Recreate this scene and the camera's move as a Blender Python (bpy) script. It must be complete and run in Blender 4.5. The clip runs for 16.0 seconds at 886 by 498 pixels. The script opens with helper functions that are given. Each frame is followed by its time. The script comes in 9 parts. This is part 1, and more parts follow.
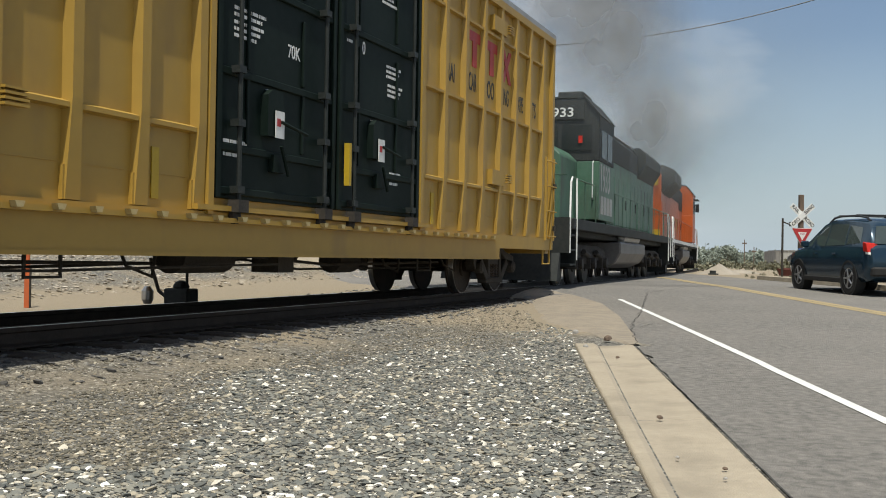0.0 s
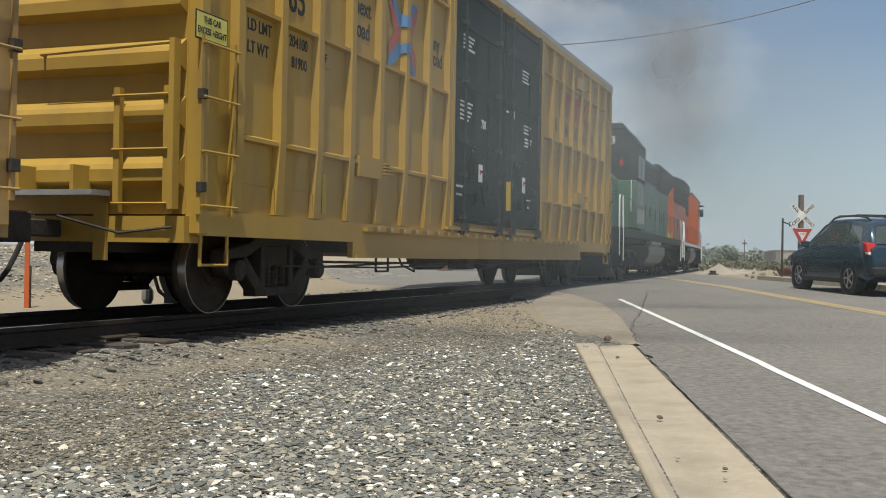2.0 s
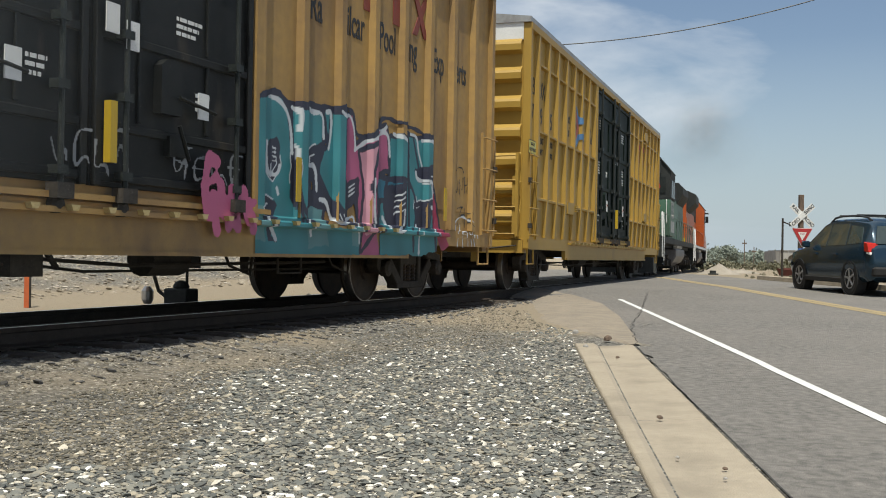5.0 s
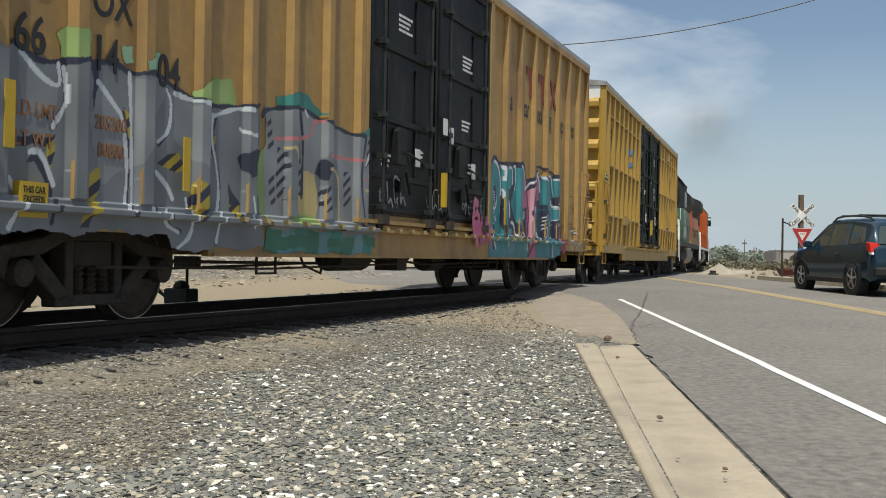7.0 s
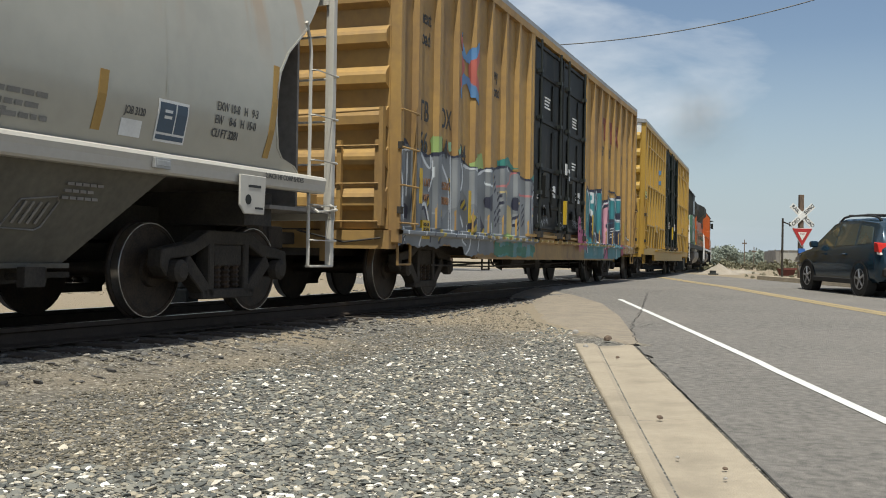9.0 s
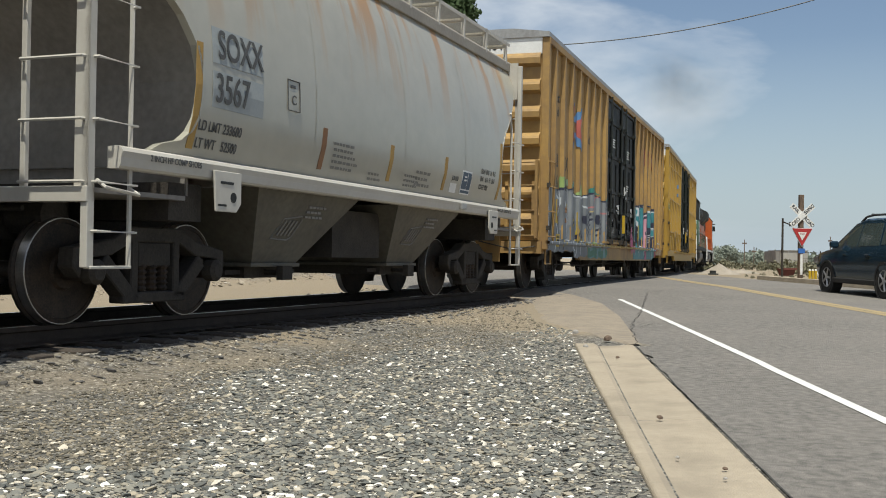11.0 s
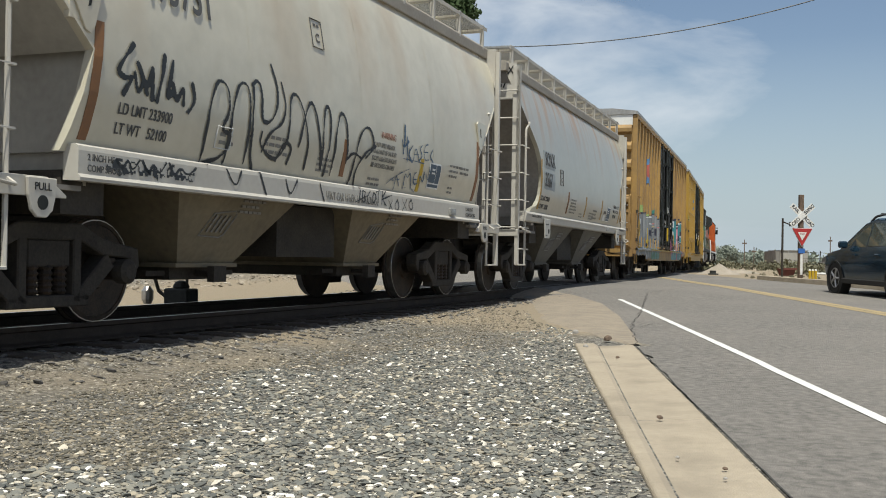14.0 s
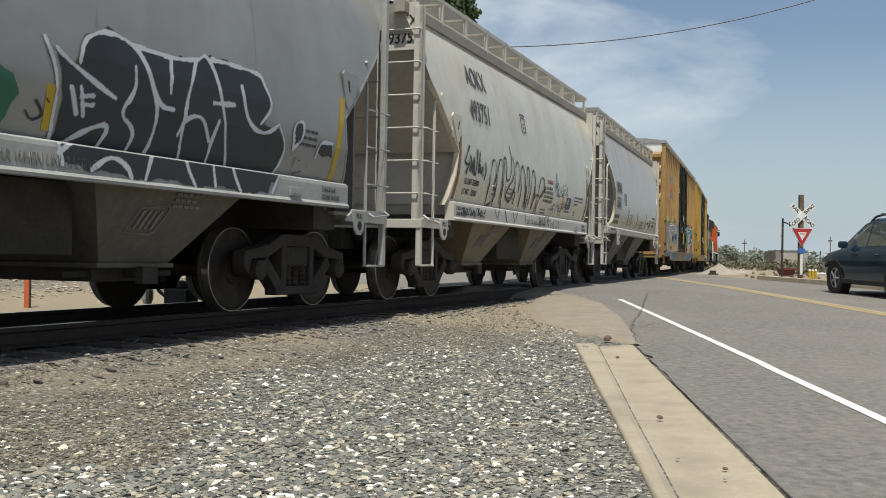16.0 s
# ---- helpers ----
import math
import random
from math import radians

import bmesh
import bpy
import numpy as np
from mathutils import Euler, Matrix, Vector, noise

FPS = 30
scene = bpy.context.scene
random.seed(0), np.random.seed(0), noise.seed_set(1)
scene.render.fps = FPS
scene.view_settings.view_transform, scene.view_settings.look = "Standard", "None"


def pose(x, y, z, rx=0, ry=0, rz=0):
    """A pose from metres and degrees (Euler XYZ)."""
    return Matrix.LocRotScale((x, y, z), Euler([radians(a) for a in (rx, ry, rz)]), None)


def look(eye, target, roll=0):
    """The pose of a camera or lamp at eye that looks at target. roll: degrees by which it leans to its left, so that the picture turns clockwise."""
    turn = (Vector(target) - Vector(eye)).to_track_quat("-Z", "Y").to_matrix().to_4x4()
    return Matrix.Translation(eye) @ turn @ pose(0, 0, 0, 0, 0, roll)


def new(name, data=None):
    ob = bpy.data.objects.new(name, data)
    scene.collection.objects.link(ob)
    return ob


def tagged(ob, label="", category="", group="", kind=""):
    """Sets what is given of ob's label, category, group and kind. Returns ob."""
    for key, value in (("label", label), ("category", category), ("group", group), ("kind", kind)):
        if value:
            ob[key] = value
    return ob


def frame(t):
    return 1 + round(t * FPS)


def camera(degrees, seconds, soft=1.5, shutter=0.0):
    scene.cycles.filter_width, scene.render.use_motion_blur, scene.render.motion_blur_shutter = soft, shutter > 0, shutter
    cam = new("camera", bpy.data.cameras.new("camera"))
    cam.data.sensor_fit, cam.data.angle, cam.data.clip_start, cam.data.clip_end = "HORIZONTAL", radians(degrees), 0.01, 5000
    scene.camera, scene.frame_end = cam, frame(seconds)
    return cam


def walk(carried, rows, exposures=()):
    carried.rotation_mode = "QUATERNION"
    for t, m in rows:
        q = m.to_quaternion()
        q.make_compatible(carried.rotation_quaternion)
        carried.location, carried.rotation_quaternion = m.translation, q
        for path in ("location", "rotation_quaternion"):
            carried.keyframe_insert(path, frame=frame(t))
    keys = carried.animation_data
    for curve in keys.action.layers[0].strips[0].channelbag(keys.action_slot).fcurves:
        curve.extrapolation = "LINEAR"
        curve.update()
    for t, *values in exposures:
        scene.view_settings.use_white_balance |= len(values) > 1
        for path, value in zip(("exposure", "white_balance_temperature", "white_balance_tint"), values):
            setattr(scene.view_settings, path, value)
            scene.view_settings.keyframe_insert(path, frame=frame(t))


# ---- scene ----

# ---- camera ----
EXPO, SUN, SKY = 0.15, 4.7, 0.09
cam = camera(45.93, 16.0, soft=1.0)
EYE = look((0, 0, 0.64), (0, 10, 0.707), 0.955)
walk(cam, [(0, EYE), (16, EYE)], exposures=[(0, EXPO), (16, EXPO)])

# ---- world and sun ----
world = bpy.data.worlds.new("sky")
scene.world = world
world.use_nodes = True
wn, wl = world.node_tree.nodes, world.node_tree.links
SUN_TO = Vector((-0.03, -0.35, 0.93)).normalized()
sky = wn.new("ShaderNodeTexSky")
sky.sky_type = "NISHITA"
sky.sun_disc = False
sky.sun_elevation = math.asin(SUN_TO.z)
sky.sun_rotation = math.atan2(SUN_TO.x, SUN_TO.y)
sky.dust_density = 1.2
sky.air_density = 1.0
wco = wn.new("ShaderNodeTexCoord")
wmap = wn.new("ShaderNodeMapping")
wmap.inputs["Scale"].default_value = (2.6, 1.2, 8.0)
wmap.inputs["Location"].default_value = (0.35, 0.0, 0.2)
wnoise = wn.new("ShaderNodeTexNoise")
wnoise.inputs["Scale"].default_value = 1.35
wnoise.inputs["Detail"].default_value = 8
wnoise.inputs["Distortion"].default_value = 0.5
wnoise.inputs["Roughness"].default_value = 0.55
wramp = wn.new("ShaderNodeMapRange")
wramp.inputs[1].default_value, wramp.inputs[2].default_value = 0.45, 0.70
wramp.inputs[3].default_value, wramp.inputs[4].default_value = 0.0, 0.85
wmix = wn.new("ShaderNodeMix")
wmix.data_type = "RGBA"
wmix.inputs["B"].default_value = (7.5, 8.0, 8.4, 1)
wl.new(wco.outputs["Generated"], wmap.inputs[0])
wl.new(wmap.outputs[0], wnoise.inputs["Vector"])
wside, wbank = wn.new("ShaderNodeMapRange"), wn.new("ShaderNodeMath")
wside.inputs[1].default_value, wside.inputs[2].default_value = 0.02, 0.36
wside.inputs[3].default_value, wside.inputs[4].default_value = 0.13, -0.05
wl.new(wnoise.outputs["Fac"], wbank.inputs[0])
wl.new(wside.outputs[0], wbank.inputs[1])
wl.new(wbank.outputs[0], wramp.inputs[0])
wsep = wn.new("ShaderNodeSeparateXYZ")
whz = wn.new("ShaderNodeMapRange")
whz.inputs[1].default_value, whz.inputs[2].default_value = 0.20, -0.02
whz.inputs[3].default_value, whz.inputs[4].default_value = 0.0, 0.9
haze = wn.new("ShaderNodeMix")
haze.data_type = "RGBA"
haze.inputs["B"].default_value = (4.8, 5.9, 6.7, 1)
wl.new(wco.outputs["Generated"], wsep.inputs[0])
wl.new(wsep.outputs["X"], wside.inputs[0])
wl.new(wsep.outputs["Z"], whz.inputs[0])
wl.new(whz.outputs[0], haze.inputs["Factor"])
wlow = wn.new("ShaderNodeMapRange")
wlow.interpolation_type = "SMOOTHSTEP"
wlow.inputs[1].default_value, wlow.inputs[2].default_value = 0.02, 0.17
wlow.inputs[3].default_value = 0.5
wthin = wn.new("ShaderNodeMath")
wthin.operation = "MULTIPLY"
wl.new(wsep.outputs["Z"], wlow.inputs[0])
wl.new(wramp.outputs[0], wthin.inputs[0])
wl.new(wlow.outputs[0], wthin.inputs[1])
wl.new(wthin.outputs[0], wmix.inputs["Factor"])
wl.new(sky.outputs[0], haze.inputs["A"])
wl.new(haze.outputs["Result"], wmix.inputs["A"])
wl.new(wmix.outputs["Result"], wn["Background"].inputs["Color"])
wn["Background"].inputs["Strength"].default_value = SKY

sun = new("sun", bpy.data.lights.new("sun", "SUN"))
sun.data.energy, sun.data.angle, sun.data.color = SUN, radians(0.6), (0.985, 0.965, 0.85)
sun.matrix_world = look((0, 0, 60), Vector((0, 0, 60)) - SUN_TO)


# ---- materials ----
def mat(name, c1, c2=None, rough=0.7, metal=0.0, scale=3.0, bump=0.0, bscale=40.0, lo=0.35, hi=0.65, stretch=(1, 1, 1), spec=0.4):
    """Two colours mixed by a coarse and a fine noise, with a fine relief."""
    m = bpy.data.materials.new(name)
    m.use_nodes = True
    n, l = m.node_tree.nodes, m.node_tree.links
    b = n["Principled BSDF"]
    b.inputs["Roughness"].default_value, b.inputs["Metallic"].default_value = rough, metal
    b.inputs["Specular IOR Level"].default_value = spec
    co, mp = n.new("ShaderNodeTexCoord"), n.new("ShaderNodeMapping")
    mp.inputs["Scale"].default_value = stretch
    l.new(co.outputs["Object"], mp.inputs[0])
    c2 = c2 or tuple(v * 0.72 for v in c1)
    na, nb = n.new("ShaderNodeTexNoise"), n.new("ShaderNodeTexNoise")
    na.inputs["Scale"].default_value, na.inputs["Detail"].default_value = scale, 5
    nb.inputs["Scale"].default_value, nb.inputs["Detail"].default_value = scale * 9, 4
    mean = n.new("ShaderNodeMath")
    mean.operation = "MULTIPLY_ADD"
    mean.inputs[1].default_value = 0.45
    half = n.new("ShaderNodeMath")
    half.operation = "MULTIPLY"
    half.inputs[1].default_value = 0.55
    ramp = n.new("ShaderNodeMapRange")
    ramp.inputs[1].default_value, ramp.inputs[2].default_value = lo, hi
    mix = n.new("ShaderNodeMix")
    mix.data_type = "RGBA"
    mix.inputs["A"].default_value, mix.inputs["B"].default_value = (*c1, 1), (*c2, 1)
    for t in (na, nb):
        l.new(mp.outputs[0], t.inputs["Vector"])
    l.new(na.outputs["Fac"], half.inputs[0])
    l.new(nb.outputs["Fac"], mean.inputs[0])
    l.new(half.outputs[0], mean.inputs[2])
    l.new(mean.outputs[0], ramp.inputs[0])
    l.new(ramp.outputs[0], mix.inputs["Factor"])
    l.new(mix.outputs["Result"], b.inputs["Base Color"])
    if bump:
        nc, bp = n.new("ShaderNodeTexNoise"), n.new("ShaderNodeBump")
        nc.inputs["Scale"].default_value, nc.inputs["Detail"].default_value = bscale, 3
        bp.inputs["Strength"].default_value, bp.inputs["Distance"].default_value = bump, 0.02
        l.new(mp.outputs[0], nc.inputs["Vector"])
        l.new(nc.outputs["Fac"], bp.inputs["Height"])
        l.new(bp.outputs[0], b.inputs["Normal"])
    return m


def stained(m, colour, lo, hi, scale, stretch, zlo=None, zhi=None, amount=1.0):
    """Lays a stain of one colour over a material, in a noise pattern, growing from height zlo to zhi."""
    n, l = m.node_tree.nodes, m.node_tree.links
    b = n["Principled BSDF"]
    under = b.inputs["Base Color"].links[0].from_socket
    co, mp, no = n.new("ShaderNodeTexCoord"), n.new("ShaderNodeMapping"), n.new("ShaderNodeTexNoise")
    mp.inputs["Scale"].default_value = stretch
    no.inputs["Scale"].default_value, no.inputs["Detail"].default_value = scale, 6
    rg, mx = n.new("ShaderNodeMapRange"), n.new("ShaderNodeMix")
    rg.inputs[1].default_value, rg.inputs[2].default_value, rg.inputs[4].default_value = lo, hi, amount
    mx.data_type = "RGBA"
    mx.inputs["B"].default_value = (*colour, 1)
    l.new(co.outputs["Object"], mp.inputs[0])
    l.new(mp.outputs[0], no.inputs["Vector"])
    l.new(no.outputs["Fac"], rg.inputs[0])
    fac = rg.outputs[0]
    if zlo is not None:
        sp, zr, mu = n.new("ShaderNodeSeparateXYZ"), n.new("ShaderNodeMapRange"), n.new("ShaderNodeMath")
        zr.inputs[1].default_value, zr.inputs[2].default_value = zlo, zhi
        mu.operation = "MULTIPLY"
        l.new(co.outputs["Object"], sp.inputs[0])
        l.new(sp.outputs["Z"], zr.inputs[0])
        l.new(zr.outputs[0], mu.inputs[0])
        l.new(fac, mu.inputs[1])
        fac = mu.outputs[0]
    l.new(fac, mx.inputs["Factor"])
    l.new(under, mx.inputs["A"])
    l.new(mx.outputs["Result"], b.inputs["Base Color"])
    return m


def painted(name, rough=0.55):
    """Sprayed paint whose colours are kept with the mesh."""
    m = bpy.data.materials.new(name)
    m.use_nodes = True
    n, l = m.node_tree.nodes, m.node_tree.links
    at = n.new("ShaderNodeVertexColor")
    at.layer_name = "paint"
    l.new(at.outputs["Color"], n["Principled BSDF"].inputs["Base Color"])
    n["Principled BSDF"].inputs["Roughness"].default_value = rough
    return m


M_YELLOW = stained(mat("yellow_paint", (0.39, 0.242, 0.044), (0.335, 0.205, 0.038), 0.5, scale=0.7, lo=0.3, hi=0.7), (0.20, 0.12, 0.05), 0.56, 0.8, 2.2, (1, 1, 0.25), amount=0.5)
M_YELLOW2 = stained(mat("faded_yellow_paint", (0.40, 0.245, 0.075), (0.28, 0.175, 0.07), 0.6, scale=0.9), (0.15, 0.09, 0.05), 0.5, 0.75, 1.6, (1.2, 1, 0.3), amount=0.75)
M_DOOR = mat("dark_green_door_paint", (0.006, 0.0125, 0.0095), (0.011, 0.018, 0.015), 0.55, scale=1.2, spec=0.10)
M_DOOR2 = stained(mat("black_door_paint", (0.006, 0.007, 0.0065), (0.014, 0.014, 0.013), 0.55, scale=1.0, spec=0.2), (0.12, 0.09, 0.06), 0.6, 0.85, 3, (1, 1, 0.3), amount=0.5)
M_DOORROD = mat("worn_door_rod", (0.018, 0.023, 0.021), (0.04, 0.043, 0.041), 0.5, 0.2, scale=5, spec=0.2)
M_GRIME = mat("grimy_steel", (0.030, 0.027, 0.024), (0.058, 0.050, 0.041), 0.8, scale=4, bump=0.3, spec=0.25)
M_WHEEL = mat("wheel_steel", (0.018, 0.016, 0.014), (0.062, 0.043, 0.030), 0.6, 0.2, scale=6, spec=0.3)
M_BRIGHT = mat("worn_bright_steel", (0.5, 0.49, 0.47), (0.35, 0.33, 0.31), 0.3, 0.9, scale=8)
M_RAIL = mat("rusty_rail", (0.032, 0.025, 0.02), (0.055, 0.042, 0.033), 0.75, 0.1, scale=7, spec=0.2)
M_TIE = mat("creosoted_tie", (0.045, 0.035, 0.028), (0.09, 0.075, 0.06), 0.9, scale=5, bump=0.5, stretch=(1, 4, 4))
M_CREAM = stained(mat("grey_cream_hopper_paint", (0.585, 0.547, 0.44), (0.475, 0.443, 0.348), 0.32, scale=0.6, spec=0.8), (0.40, 0.27, 0.14), 0.50, 0.75, 0.9, (1.1, 1, 0.35), 1.6, 3.6, 0.7)
M_GREYHOP = stained(mat("grimy_grey_hopper_paint", (0.245, 0.247, 0.228), (0.20, 0.20, 0.185), 0.34, scale=0.6, spec=0.8), (0.14, 0.13, 0.12), 0.5, 0.8, 0.9, (1.1, 1, 0.3), amount=0.6)
M_RUSTY = stained(mat("rust_streaked_hopper_paint", (0.385, 0.368, 0.305), (0.33, 0.315, 0.26), 0.32, scale=0.6, spec=0.8), (0.36, 0.195, 0.06), 0.50, 0.62, 1.5, (2.2, 1, 0.24), 2.5, 3.9, 0.95)
for coated_ in (M_CREAM, M_GREYHOP, M_RUSTY):
    coated_.node_tree.nodes["Principled BSDF"].inputs["Coat Weight"].default_value = 0.3
    coated_.node_tree.nodes["Principled BSDF"].inputs["Coat Roughness"].default_value = 0.22
M_CHORD = mat("dusty_roof_rail_paint", (0.34, 0.31, 0.26), (0.26, 0.235, 0.20), 0.6, scale=2)
M_SILL = mat("cream_sill_paint", (0.50, 0.48, 0.43), (0.45, 0.42, 0.37), 0.5, scale=1.5)
# car yellow lightened to cream, for sunlight on the tie-down loops
M_LOOP = mat("sunlit_pale_yellow", (0.50, 0.40, 0.20), (0.42, 0.31, 0.12), 0.5, scale=8)
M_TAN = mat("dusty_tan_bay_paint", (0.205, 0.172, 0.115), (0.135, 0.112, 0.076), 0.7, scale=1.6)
M_TANDIM = mat("dark_bay_paint", (0.135, 0.125, 0.10), (0.085, 0.078, 0.064), 0.7, scale=1.6)
M_SILLDIM = mat("grimy_sill_paint", (0.36, 0.36, 0.34), (0.27, 0.265, 0.25), 0.55, scale=1.5)
M_FADERED = mat("faded_red_paint", (0.24, 0.045, 0.035), (0.17, 0.05, 0.035), 0.6, scale=4)
# on hopper ends these greys carry the recess's shade, paler on the cream car
M_ENDGREY = mat("grey_and_end_shade", (0.25, 0.235, 0.215), (0.17, 0.155, 0.14), 0.7, scale=1.5)
M_ENDPALE = mat("pale_end_shade", (0.43, 0.405, 0.355), (0.34, 0.315, 0.275), 0.7, scale=1.5)
M_WHITE = mat("white_paint", (0.72, 0.72, 0.70), (0.6, 0.6, 0.58), 0.5, scale=4)
M_BLACK = mat("black_paint", (0.012, 0.012, 0.012), (0.02, 0.02, 0.02), 0.5)
M_SOFTBLACK = mat("faded_black_stencil", (0.06, 0.06, 0.06), (0.09, 0.09, 0.088), 0.6)
M_RED = mat("red_paint", (0.42, 0.03, 0.03), (0.33, 0.03, 0.03), 0.5)
M_BLUE = mat("blue_paint", (0.03, 0.14, 0.45), (0.04, 0.12, 0.35), 0.5)
M_SLATE = mat("slate_blue_label", (0.07, 0.10, 0.14), (0.06, 0.09, 0.12), 0.6)
M_BROWN = mat("faded_brown_strip", (0.26, 0.12, 0.045), (0.2, 0.10, 0.05), 0.6)
M_SIGNYEL = mat("sign_yellow", (0.50, 0.33, 0.02), (0.42, 0.28, 0.02), 0.5)
M_PLACARD = mat("bright_yellow_placard", (0.62, 0.56, 0.12), (0.55, 0.48, 0.10), 0.5)
M_ORANGE = mat("orange_loco_paint", (0.46, 0.095, 0.018), (0.34, 0.075, 0.02), 0.45, scale=1)
M_GREEN = stained(mat("faded_green_loco_paint", (0.055, 0.135, 0.085), (0.085, 0.16, 0.115), 0.5, scale=1.4, spec=0.35), (0.06, 0.06, 0.052), 0.46, 0.7, 2.2, (1, 1, 0.30), amount=0.7)
M_LOCOBLACK = mat("sooty_black_paint", (0.016, 0.019, 0.019), (0.034, 0.036, 0.034), 0.7, scale=1.5, spec=0.25)
M_CABGLASS = mat("dim_cab_glass", (0.012, 0.016, 0.016), (0.03, 0.034, 0.033), 0.25, spec=0.2)
M_SILVER = mat("dull_silver_paint", (0.38, 0.38, 0.37), (0.25, 0.24, 0.23), 0.45, 0.4, scale=1.5)
M_TANK = mat("dusty_grey_tank_paint", (0.17, 0.16, 0.15), (0.11, 0.10, 0.095), 0.5, scale=1.2)
M_CARGLASS = mat("tinted_car_glass", (0.055, 0.070, 0.066), (0.04, 0.052, 0.05), 0.04, spec=0.7)
M_SUV = mat("dark_blue_car_paint", (0.017, 0.042, 0.068), (0.02, 0.045, 0.07), 0.14, 0.4, scale=1, spec=0.6)
M_RUBBER = mat("rubber", (0.014, 0.014, 0.014), (0.022, 0.021, 0.02), 0.85)
M_ALLOY = mat("alloy_rim", (0.42, 0.42, 0.43), (0.32, 0.32, 0.33), 0.3, 0.8)
M_TAIL = mat("red_tail_lens", (0.55, 0.03, 0.015), (0.4, 0.02, 0.015), 0.15)
M_CONC = stained(mat("concrete", (0.375, 0.318, 0.240), (0.285, 0.242, 0.185), 0.85, scale=2.4, bump=0.5, bscale=90, lo=0.3, hi=0.7), (0.20, 0.17, 0.13), 0.50, 0.72, 2.2, (1, 1, 1), amount=0.6)
M_ASPH = stained(mat("asphalt", (0.245, 0.226, 0.204), (0.088, 0.083, 0.077), 0.88, scale=16, bump=0.8, bscale=110, lo=0.34, hi=0.66), (0.22, 0.20, 0.18), 0.45, 0.75, 0.35, (1, 1, 1), amount=0.7)
M_LINE = stained(mat("road_line_white", (0.66, 0.66, 0.64), (0.55, 0.54, 0.52), 0.7, scale=9), (0.25, 0.24, 0.22), 0.62, 0.78, 14, (1, 1, 1), amount=0.8)
M_LINEY = stained(mat("road_line_yellow", (0.36, 0.27, 0.125), (0.27, 0.215, 0.13), 0.7, scale=6), (0.2, 0.18, 0.15), 0.55, 0.75, 9, (1, 1, 1), amount=0.8)
M_WOOD = mat("weathered_wood", (0.17, 0.12, 0.085), (0.09, 0.065, 0.05), 0.9, scale=5, stretch=(6, 6, 1))
M_STONE = mat("gravel_stone", (0.36, 0.34, 0.31), (0.2, 0.19, 0.18), 0.9, scale=6)
M_DIRT = mat("sandy_dirt", (0.33, 0.29, 0.24), (0.24, 0.21, 0.17), 0.95, scale=1.2, bump=0.6, bscale=25)
M_WALL = mat("pale_render_wall", (0.40, 0.38, 0.34), (0.34, 0.32, 0.29), 0.9, scale=0.5)
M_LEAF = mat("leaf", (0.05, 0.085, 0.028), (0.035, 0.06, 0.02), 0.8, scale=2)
# far leaves, paled in their colour to give the distance haze
M_LEAFFAR = mat("hazed_leaf", (0.25, 0.28, 0.235), (0.20, 0.23, 0.19), 0.9, scale=1)
# dry scrub, its colour also lightened for haze
M_LEAFDRY = mat("hazed_dry_scrub", (0.17, 0.158, 0.105), (0.125, 0.125, 0.078), 0.9, scale=2)
M_GALV = mat("galvanised_grating", (0.40, 0.40, 0.39), (0.3, 0.3, 0.29), 0.5, 0.5)
M_PAINT = painted("spray_paint")


